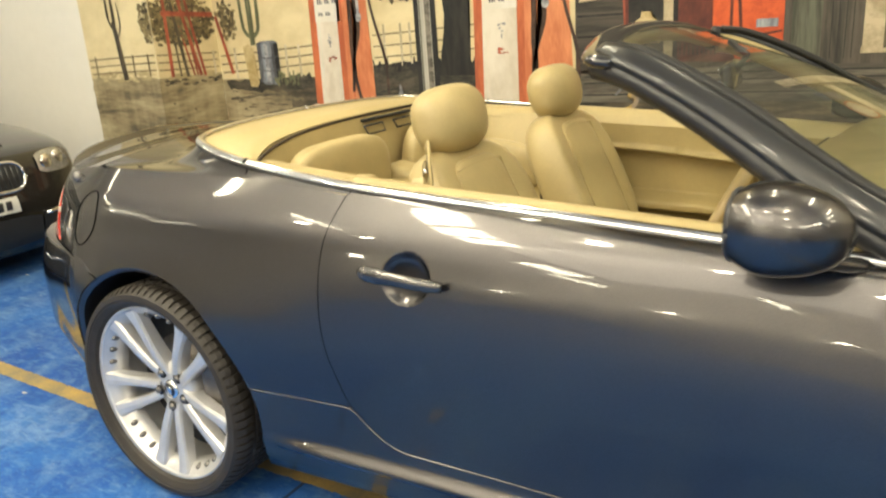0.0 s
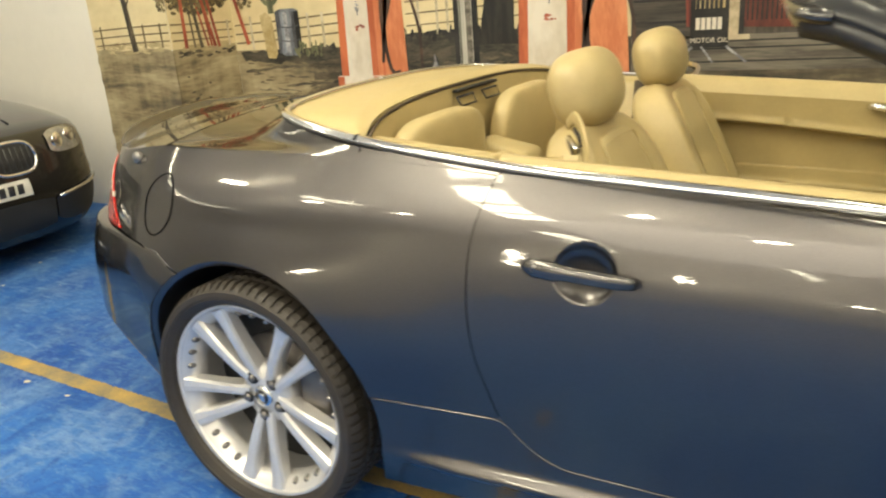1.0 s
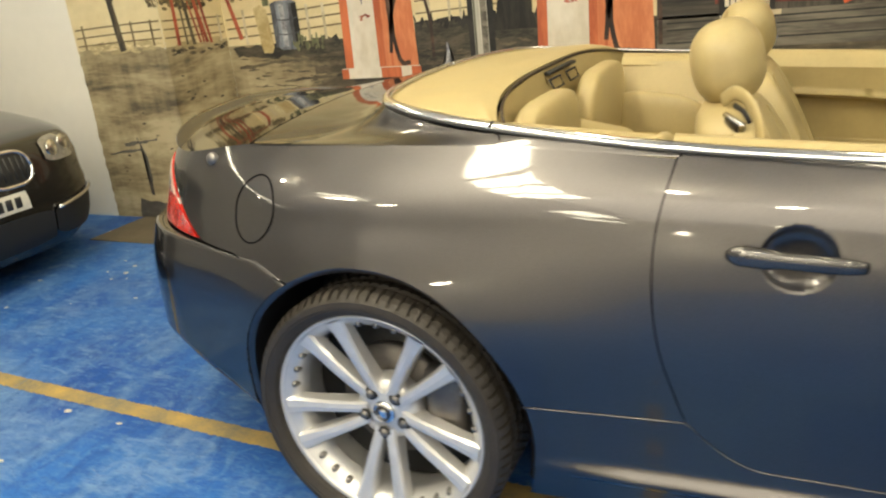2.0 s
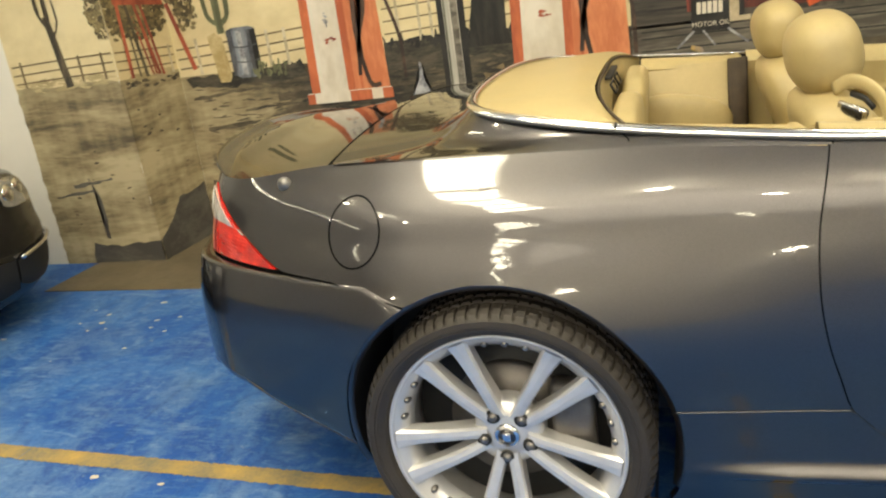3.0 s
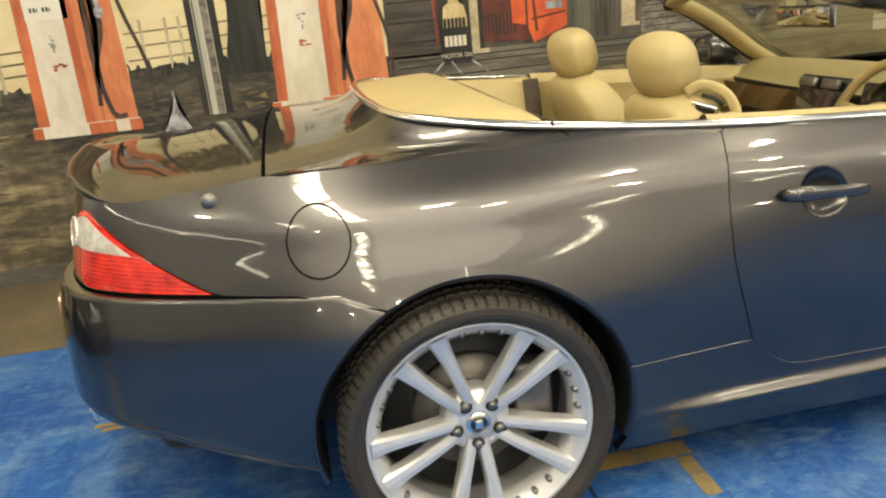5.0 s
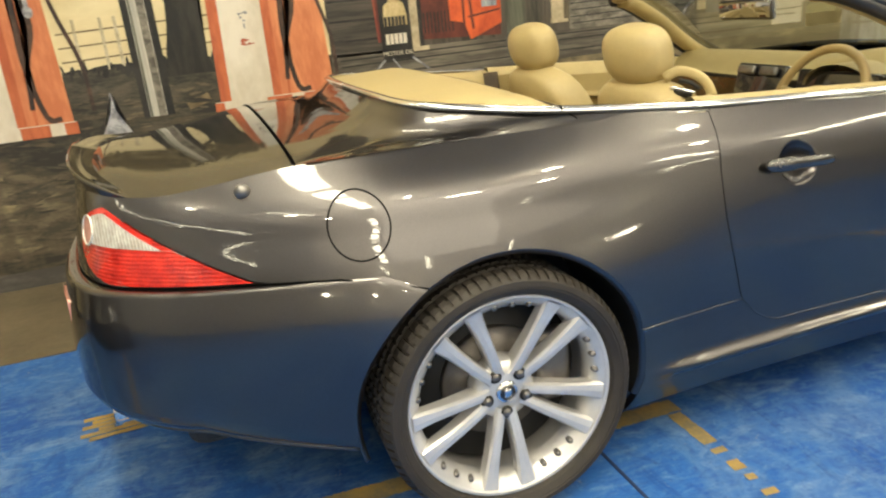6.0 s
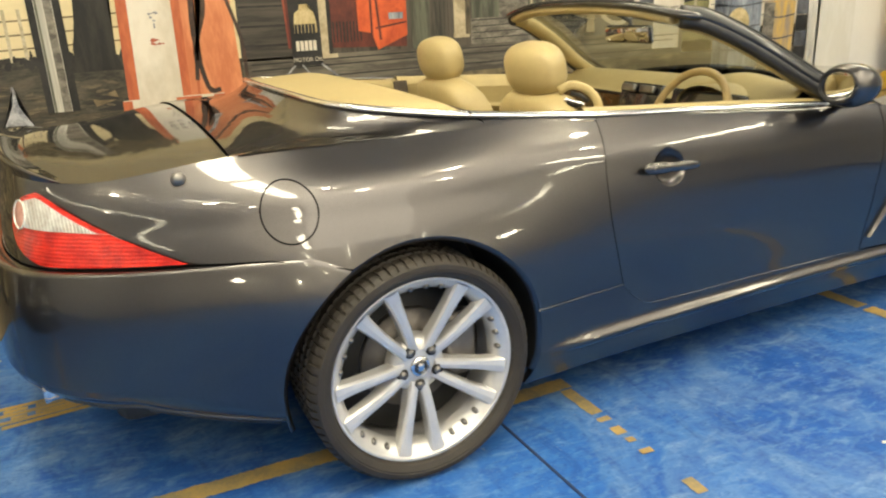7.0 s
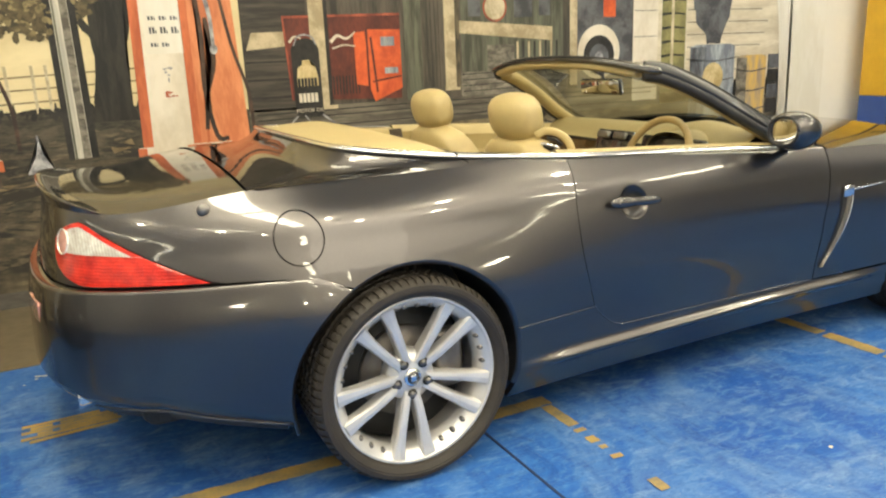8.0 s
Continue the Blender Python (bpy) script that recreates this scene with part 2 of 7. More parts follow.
def floor_paint():
    """Brushed blue floor paint: cloudy pale scuffs, fine scratches, worn gloss."""
    m = bpy.data.materials.new("blue_floor_paint")
    m.use_nodes = True
    nt = m.node_tree
    b = nt.nodes["Principled BSDF"]
    b.inputs["Specular IOR Level"].default_value = 0.11
    tc = nt.nodes.new("ShaderNodeTexCoord")

    def noisy(scale, stretch, detail=6, rot=0.0):
        mp = nt.nodes.new("ShaderNodeMapping")
        mp.inputs["Scale"].default_value = stretch
        mp.inputs["Rotation"].default_value = (0, 0, rot)
        nt.links.new(tc.outputs["Object"], mp.inputs["Vector"])
        n = nt.nodes.new("ShaderNodeTexNoise")
        n.inputs["Scale"].default_value, n.inputs["Detail"].default_value, n.inputs["Roughness"].default_value = scale, detail, 0.65
        n.inputs["Distortion"].default_value = 1.4
        nt.links.new(mp.outputs[0], n.inputs["Vector"])
        return n.outputs["Fac"]

    def mixed(fac, a, c):
        mx = nt.nodes.new("ShaderNodeMix")
        mx.data_type = "RGBA"
        nt.links.new(fac, mx.inputs["Factor"])
        for socket, v in ((mx.inputs["A"], a), (mx.inputs["B"], c)):
            if isinstance(v, tuple):
                socket.default_value = (*v, 1)
            else:
                nt.links.new(v, socket)
        return mx.outputs["Result"]

    def ramp(fac, lo, hi, top=1.0):
        r = nt.nodes.new("ShaderNodeMapRange")
        r.inputs["From Min"].default_value, r.inputs["From Max"].default_value, r.inputs["To Max"].default_value = lo, hi, top
        nt.links.new(fac, r.inputs["Value"])
        return r.outputs[0]
    base = mixed(ramp(noisy(0.9, (1, 1, 1)), 0.35, 0.65), (0.015, 0.072, 0.30), (0.034, 0.140, 0.43))
    cloud = mixed(ramp(noisy(2.2, (1.0, 0.6, 1), 8, 0.4), 0.48, 0.80, 0.70), base, (0.19, 0.32, 0.49))
    swept = mixed(ramp(noisy(15.0, (0.55, 1.4, 1), 7, 0.75), 0.50, 0.76, 0.5), cloud, (0.18, 0.30, 0.45))
    swept = mixed(ramp(noisy(7.0, (1.3, 0.6, 1), 7, 0.2), 0.52, 0.74, 0.6), swept, (0.010, 0.05, 0.22))
    brush = mixed(ramp(noisy(5.0, (0.7, 1.5, 1), 7, 0.9), 0.54, 0.78, 0.6), swept, (0.26, 0.39, 0.54))
    dark = mixed(ramp(noisy(3.3, (2.0, 0.5, 1), 6, -0.5), 0.60, 0.80, 0.6), brush, (0.010, 0.035, 0.13))
    fleck = mixed(ramp(noisy(46.0, (0.6, 1.2, 1), 8, 0.6), 0.50, 0.70, 0.55), dark, (0.012, 0.055, 0.22))
    fleck = mixed(ramp(noisy(30.0, (0.5, 1.4, 1), 8, 1.0), 0.56, 0.76, 0.4), fleck, (0.24, 0.38, 0.56))
    grit = mixed(ramp(noisy(34.0, (1, 1, 1), 4), 0.66, 0.78, 0.7), fleck, (0.30, 0.30, 0.27))
    nt.links.new(grit, b.inputs["Base Color"])
    mr = nt.nodes.new("ShaderNodeMapRange")
    mr.inputs["To Min"].default_value, mr.inputs["To Max"].default_value = 0.42, 0.70
    nt.links.new(noisy(2.2, (1.0, 0.6, 1), 8, 0.4), mr.inputs["Value"])
    nt.links.new(mr.outputs[0], b.inputs["Roughness"])
    bp = nt.nodes.new("ShaderNodeBump")
    bp.inputs["Strength"].default_value, bp.inputs["Distance"].default_value = 0.12, 0.004
    nt.links.new(noisy(24.0, (1, 1, 1)), bp.inputs["Height"])
    nt.links.new(bp.outputs[0], b.inputs["Normal"])
    return m


BLUE = floor_paint()
CONCRETE = mat("tan_concrete", (0.13, 0.105, 0.066), 0.6, vary=0.4, scale=2.5, bump=0.2, bscale=50)
YELLOW = mat("worn_yellow_line", (0.36, 0.235, 0.060), 0.6, vary=0.3, scale=9, other=(0.13, 0.135, 0.11))
WHITEWALL = mat("white_wall_paint", (0.83, 0.80, 0.73), 0.7, vary=0.04, scale=1.5, bump=0.05)
CEIL = mat("ceiling_paint", (0.78, 0.75, 0.70), 0.8, vary=0.1, scale=1.0)
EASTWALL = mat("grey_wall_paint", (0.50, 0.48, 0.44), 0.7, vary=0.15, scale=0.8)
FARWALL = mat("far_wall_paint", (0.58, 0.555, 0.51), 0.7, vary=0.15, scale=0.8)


def slab(name, x0, x1, y0, y1, z0, z1, material, parent=None, r=0.0):
    return part(name, rbox((x1 - x0, y1 - y0, z1 - z0), r, Matrix.Translation(((x0 + x1) / 2, (y0 + y1) / 2, (z0 + z1) / 2)), seg=1), material, parent, smooth=False)


WALL_Y, PIER_Y, PIER_X, MURAL_X = 1.92, 1.35, -2.62, -3.37
X0, X1, Y0, H = -9.0, 11.0, -9.0, 4.0
tagged(slab("floor", X0, X1, Y0, WALL_Y + 0.2, -0.2, 0.0, BLUE), "glossy blue painted concrete floor, scuffed and patchy", "floor", kind="structure")
tagged(slab("floor_strip", -3.12, 8.0, 0.875, WALL_Y, 0.0, 0.004, CONCRETE), "bare tan concrete strip along the wall", "floor", kind="structure")
tagged(slab("wall_north", PIER_X, 8.2, WALL_Y, WALL_Y + 0.2, 0, H, WHITEWALL), "white plastered wall that carries a painted mural", "wall", kind="structure")
tagged(slab("wall_pier", X0, PIER_X, PIER_Y, WALL_Y + 0.2, 0, H, WHITEWALL), "white painted wall standing forward beside the mural", "wall", kind="structure")
tagged(slab("wall_north_far", 8.2, X1, WALL_Y, WALL_Y + 0.2, 0, H, WHITEWALL), "plain white wall", "wall", kind="structure")
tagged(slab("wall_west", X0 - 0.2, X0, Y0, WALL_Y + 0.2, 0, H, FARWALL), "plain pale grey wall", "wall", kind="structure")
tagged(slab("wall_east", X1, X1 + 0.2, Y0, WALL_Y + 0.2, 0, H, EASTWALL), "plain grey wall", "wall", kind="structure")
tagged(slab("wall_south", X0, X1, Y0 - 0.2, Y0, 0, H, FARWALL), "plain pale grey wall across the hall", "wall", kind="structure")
tagged(slab("ceiling", X0, X1, Y0, WALL_Y + 0.2, H, H + 0.2, CEIL), "plain grey ceiling", "ceiling", kind="structure")

# worn yellow bay lines, a joint in the slab and flakes of paint
line_rng = random.Random(11)


def worn_line(name, a, b, w, gaps=0.0, label="worn yellow bay line on the floor"):
    """A painted line from a to b in short runs with ragged edges; gaps: share of it that has worn away."""
    bm = bmesh.new()
    a, b = Vector((*a, 0)), Vector((*b, 0))
    d = (b - a).normalized()
    side = Vector((-d.y, d.x, 0))
    n = max(2, int((b - a).length / 0.024))
    lift = 0.0025 + 0.0004 * line_rng.randrange(6)
    for i in range(n):
        if line_rng.random() < gaps:
            continue
        p, q = a.lerp(b, i / n), a.lerp(b, (i + 1) / n)
        j = [line_rng.uniform(0.43, 0.52) * w for _ in range(6)]
        m = p.lerp(q, 0.5)
        vs = [p + side * j[0], m + side * j[1], q + side * j[2], q - side * j[3], m - side * j[4], p - side * j[5]]
        bm.faces.new([bm.verts.new(v + Vector((0, 0, lift))) for v in vs])
    ob = part(name, bm, YELLOW, None, smooth=False)
    return tagged(ob, label, "floor line", kind="structure")


worn_line("bay_line", (-8.5, -0.36), (-1.8, -0.615), 0.075)
worn_line("bay_line", (-1.8, -0.615), (-0.2, -0.672), 0.075)
worn_line("bay_line", (-0.2, -0.672), (0.655, -0.672), 0.075)
worn_line("bay_line", (0.622, -0.713), (0.618, -0.97), 0.050, 0.12)
for y0, y1, w in ((-0.985, -1.03, 0.05), (-1.055, -1.08, 0.038), (-1.10, -1.15, 0.055), (-1.30, -1.37, 0.05), (-1.52, -1.55, 0.03)):
    worn_line("bay_line", (0.615, y0), (0.612, y1), 0.8 * w, 0.2)
worn_line("bay_line", (2.12, 0.0), (2.13, -1.35), 0.075, 0.04)
worn_line("bay_line", (2.13, -1.35), (2.15, -4.4), 0.075, 0.15)
for k in range(6):
    worn_line("bay_line", (-0.82 - 0.012 * k, 0.060 + 0.026 * k), (-1.15 - 0.03 * (k % 2), 0.040 + 0.029 * k), 0.026, 0.08)
tagged(part("slab_joint", rbox((0.009, 6.0, 0.004), 0.0, pose(0.318, -3.45, 0.001)), mat("dark_joint", (0.010, 0.026, 0.085), 0.7), None, smooth=False), "dark joint across the slab", "floor joint", kind="structure")
FLAKE = mat("pale_flake", (0.50, 0.46, 0.38), 0.7, vary=0.3, scale=20)
bm = bmesh.new()
for cx, cy, n, sp in ((-2.35, 0.55, 7, 0.20), (-1.15, 0.70, 5, 0.08), (-1.9, 0.35, 5, 0.2), (1.25, -1.46, 1, 0.0), (-2.6, 0.1, 5, 0.3), (0.9, -2.0, 4, 0.5), (-1.2, -1.0, 4, 0.3)):
    for _ in range(n):
        x, y, r = cx + line_rng.uniform(-sp, sp), cy + line_rng.uniform(-sp, sp), line_rng.uniform(0.006, 0.018)
        vs = [bm.verts.new((x + r * line_rng.uniform(0.5, 1.4) * math.cos(k), y + r * line_rng.uniform(0.4, 1.0) * math.sin(k), 0.003 + line_rng.uniform(0, 0.002))) for k in (0, 1.1, 2.2, 3.3, 4.4, 5.4)]
        bm.faces.new(vs)
tagged(part("paint_flakes", bm, FLAKE, None, smooth=False), "pale flakes of paint scattered on the blue floor", "flakes", kind="stuff")


# ================================================================ light from the roof
SKYLIGHT = glow("skylight_sheet", (1.0, 0.905, 0.66), 42.0)
BULB = glow("lit_bulb", (1.0, 0.90, 0.65), 250.0)
TUBE = glow("lit_tube", (1.0, 0.92, 0.66), 48.0)
DULLMETAL = mat("lamp_metal", (0.35, 0.34, 0.33), 0.4, 0.7)
for x, y, w, l, turn in ((-0.95, -1.95, 0.44, 3.0, 6), (-1.25, -6.4, 0.36, 1.7, 0), (5.9, -3.2, 0.40, 3.4, -10), (4.3, -5.4, 0.34, 1.5, 58)):
    sk = thing("skylight", "long translucent roof skylight crossed by purlins", "skylight", "skylights", "structure", pose(x, y, H, 0, 0, turn))
    part("sheet", rbox((w, l, 0.02), 0.0, Matrix.Translation((0, 0, -0.012)), seg=1), SKYLIGHT, sk, smooth=False)
    n = round(l / 0.6)
    for k in range(n + 1):
        part("purlin", rbox((w + 0.1, 0.12, 0.05), 0.008, Matrix.Translation((0, -l / 2 + l * k / n, -0.055))), DULLMETAL, sk)
# unseen glowing panels added so the car's flank picks up a broad sheen
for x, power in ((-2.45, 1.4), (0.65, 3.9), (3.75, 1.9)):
    rs = thing("fill_panel", "wide unseen glowing panel added under the ceiling to brighten the car's flank", "skylight", "roof panels", "structure", pose(x, -5.3, H))
    part("sheet", rbox((3.0, 4.4, 0.008), 0.0, Matrix.Translation((0, 0, -0.006)), seg=1), glow("fill_panel_glow", (1.0, 0.89, 0.70), power), rs, smooth=False)
# rows at y > 0.4 and y = -8.2 are unseen fill, added to light the walls
for x, y, l in ((-6.2, 0.1, 1.5), (-6.3, -1.6, 1.5), (-6.4, -3.3, 1.5), (-6.5, -5.0, 1.5), (-2.6, -2.9, 1.1), (-2.7, 0.75, 1.5), (-0.2, 0.95, 1.5), (1.6, 0.95, 1.5), (3.2, 0.95, 1.5), (4.8, 0.95, 1.5), (5.6, 0.45, 1.5), (6.9, 0.5, 1.5), (-1.5, -8.2, 1.5), (1.0, -8.2, 1.5), (3.5, -8.2, 1.5), (6.0, -8.2, 1.5)):
    ft = thing("tube_fill_lamp", "lit fluorescent tube lamp fixed under the ceiling; rows near both walls are unseen fill", "lamp", "tube lamps", at=Matrix.Translation((x, y, H)))
    part("tube", rod([(0.1, -l / 2, -0.09), (-0.1, l / 2, -0.09)], 0.015 if x < -6 else 0.032 if y < -6 or y > 0 else 0.022, 10), TUBE, ft)
    part("housing", rbox((0.16, l + 0.1, 0.05), 0.01, pose(0, 0, -0.025, 0, 0, 7.6)), DULLMETAL, ft)
for x, drop in ((-5.2, 1.3), (-2.6, 1.6), (-0.3, 1.2), (1.6, 1.7), (5.6, 1.6)):
    hb = thing("wall_lamp", "small round lamp hung low before the far wall", "lamp", "low lamps", at=Matrix.Translation((x, -8.5, H)))
    part("stem", rod([(0, 0, 0.0), (0, 0, -drop)], 0.010, 8), DULLMETAL, hb)
    part("bulb", blob((0.16, 0.16, 0.10), 2.0, Matrix.Translation((0, 0, -drop - 0.04)), nu=16, nv=8), BULB, hb)
for x, y in ((1.65, -2.3), (2.15, -4.0), (2.65, -1.65), (3.1, -2.9), (0.25, -2.3), (0.95, -3.4), (-3.1, -1.2), (-2.7, -3.0), (-2.4, -4.2), (-6.6, -3.2)):
    hb = thing("hanging_lamp", "round bare lamp hung from the ceiling", "lamp", "hanging lamps", at=Matrix.Translation((x, y, H)))
    part("stem", rod([(0, 0, 0.0), (0, 0, -0.22)], 0.012, 8), DULLMETAL, hb)
    part("bulb", blob((0.15, 0.15, 0.07), 2.0, Matrix.Translation((0, 0, -0.275)), nu=16, nv=8), BULB, hb)


# ================================================================ the convertible
# Car axes: x forward from the rear axle, y to its left, z up from the floor.
ZS = (0.15, 0.25, 0.40, 0.55, 0.62, 0.68, 0.74, 0.80, 0.88, 0.97)
XS = (0.0, 0.35, 0.70, 1.20, 1.75, 2.30, 2.85)
HALF = {
    0.15: (0.860, 0.850, 0.835, 0.830, 0.830, 0.845, 0.850),
    0.25: (0.915, 0.897, 0.880, 0.872, 0.872, 0.888, 0.895),
    0.40: (0.936, 0.915, 0.893, 0.884, 0.884, 0.902, 0.912),
    0.55: (0.952, 0.934, 0.910, 0.902, 0.903, 0.914, 0.922),
    0.62: (0.949, 0.931, 0.910, 0.903, 0.904, 0.914, 0.920),
    0.68: (0.934, 0.918, 0.904, 0.900, 0.901, 0.908, 0.912),
    0.74: (0.912, 0.900, 0.895, 0.893, 0.892, 0.893, 0.892),
    0.80: (0.884, 0.878, 0.881, 0.881, 0.877, 0.869, 0.860),
    0.88: (0.842, 0.846, 0.850, 0.845, 0.838, 0.800, 0.770),
    0.97: (0.732, 0.760, 0.767, 0.765, 0.750, 0.695, 0.640),
}
REAR_END = (-0.92, -0.98, -1.00, -1.01, -1.01, -1.005, -1.0, -0.99, -0.975, -0.96)
FRONT_END = (3.50, 3.60, 3.66, 3.67, 3.66, 3.64, 3.60, 3.55, 3.45, 3.30)
TAIL_A = (0.0, 0.305, 0.615, 0.927, 1.131, 1.347, 1.5708)
TAIL_W = (1.0, 0.972, 0.85, 0.70, 0.575, 0.36, 0.0)
NOSE = 2.85


def smooth_at(xs, ys, x):
    """Smooth curve through the few given values."""
    n = len(xs)
    x = min(max(x, xs[0]), xs[-1])
    k = 0
    while k < n - 2 and x > xs[k + 1]:
        k += 1
    h = xs[k + 1] - xs[k]
    t = (x - xs[k]) / h

    def slope(i):
        if i == 0:
            return (ys[1] - ys[0]) / (xs[1] - xs[0])
        if i == n - 1:
            return (ys[-1] - ys[-2]) / (xs[-1] - xs[-2])
        return (ys[i + 1] - ys[i - 1]) / (xs[i + 1] - xs[i - 1])
    a, b = slope(k) * h, slope(k + 1) * h
    return ys[k] * (1 + 2 * t) * (1 - t) ** 2 + a * t * (1 - t) ** 2 + ys[k + 1] * t * t * (3 - 2 * t) - b * t * t * (1 - t)


def half(x, z):
    w = smooth_at(ZS, [smooth_at(XS, HALF[k], x) for k in ZS], z)
    # sill ridge between the wheels
    between = max(0.0, min(1.0, (x - 0.35) / 0.25)) * max(0.0, min(1.0, (2.35 - x) / 0.25))
    return w + 0.023 * between * math.exp(-((z - 0.288 - 0.01 * (x - 1.0)) / 0.018) ** 2)


def S(u, z, side=-1, off=0.0):
    """Point of the body's side: u is x between the axles, and an angle round the tail (u < 0) or the nose."""
    def raw(u, z):
        if u < 0:
            return Vector((smooth_at(ZS, REAR_END, z) * math.sin(-u), side * half(0, z) * smooth_at(TAIL_A, TAIL_W, -u), z))
        if u > NOSE:
            return Vector((NOSE + (smooth_at(ZS, FRONT_END, z) - NOSE) * math.sin(u - NOSE), side * half(NOSE, z) * math.cos(u - NOSE), z))
        return Vector((u, side * half(u, z), z))
    p = raw(u, z)
    if off:
        e = 0.004
        n = (raw(u + e, z) - raw(u - e, z)).cross(raw(u, z + e) - raw(u, z - e)).normalized()
        if n.y * side < 0 and -1.2 < u < NOSE + 1.2 or (u <= -1.2 and n.x > 0) or (u >= NOSE + 1.2 and n.x < 0):
            n = -n
        p = p + n * off
    return p


def u_of(x, z=0.6):
    """The u at which the side lies at x."""
    if x < 0:
        return -math.asin(min(1, x / smooth_at(ZS, REAR_END, z)))
    return x


def lerp(a, b, t):
    return a + (b - a) * t


R_ARCH, AXLE_Z, FRONT_AXLE = 0.392, 0.335, 2.752
HALFPI = math.pi / 2


def arch_z(x, xc):
    d = R_ARCH ** 2 - (x - xc) ** 2
    return AXLE_Z + math.sqrt(d) if d > 0 else AXLE_Z


def bumper_seam(u):
    """Height of the joint between the bumper and the wing."""
    a = -u
    return 0.667 + 0.055 * min(1, max(0, (a - 0.17) / 0.22)) ** 0.7 - 0.02 * max(0, (a - 0.55))


# where the bumper joint runs into the arch
JOIN = u_of(-0.2, 0.66)
for _ in range(40):
    JOIN = u_of(-math.sqrt(R_ARCH ** 2 - (bumper_seam(JOIN) - AXLE_Z) ** 2), bumper_seam(JOIN))


def crease(u):
    """Height at which the side turns into the deck."""
    if u < 0:
        a = -u
        return smooth_at((0, 0.4, 0.87, 1.2, HALFPI), (0.966, 0.962, 0.916, 0.925, 0.950), a)
    return smooth_at((0, 0.35, 0.7, 1.2, 1.7, 2.2, NOSE), (0.966, 0.964, 0.950, 0.918, 0.884, 0.866, 0.83), min(u, NOSE)) - 0.20 * max(0, u - NOSE) ** 1.2


def low_line(x):
    return smooth_at((0.36, 0.72), (0.435, 0.441), x)


def door_rear(z):
    return smooth_at((0.40, 0.44, 0.51, 0.60, 0.70, 0.83, 0.97), (0.742, 0.708, 0.683, 0.656, 0.641, 0.643, 0.674), z)


def door_low(x):
    return 0.347 - 0.012 * (x - 0.85) + 0.09 * max(0, (0.86 - x) / 0.15) ** 2


BELT = [(-0.135, 0, 1.055), (-0.125, 0.28, 1.052), (-0.085, 0.52, 1.042), (0.02, 0.635, 1.028), (0.27, 0.712, 0.998), (0.68, 0.766, 0.963), (1.20, 0.768, 0.932), (1.75, 0.757, 0.894), (2.05, 0.735, 0.868)]
belt = crv(BELT, 160)


def belt_x(x):
    """Point of the waist line at x, beside the cockpit."""
    k = min(range(40, 160), key=lambda i: abs(belt[i].x - x))
    k = k - 1 if belt[k].x > x and k > 40 else k
    k = min(k, 159)
    f = (x - belt[k].x) / (belt[k + 1].x - belt[k].x)
    return belt[k].lerp(belt[k + 1], f)


def shoulder(u, end, t, side):
    """Rounds the side over from its crease to the waist line, carrying on in the side's own direction."""
    a = S(u, crease(u), 1)
    d = (a - S(u, crease(u) - 0.012, 1)).normalized()
    span = (end - a).length
    m0, m1 = d * span, (end - a) * 1.0 + Vector((0, -0.3 * span, -0.1 * span))
    p = a * (1 + 2 * t) * (1 - t) ** 2 + m0 * t * (1 - t) ** 2 + end * t * t * (3 - 2 * t) - m1 * t * t * (1 - t)
    return Vector((p.x, p.y * side, p.z))



DOOR_FRONT = 1.885
doors = {}
car = thing("convertible_car", "dark grey metallic convertible car with cream interior, roof down", "car")

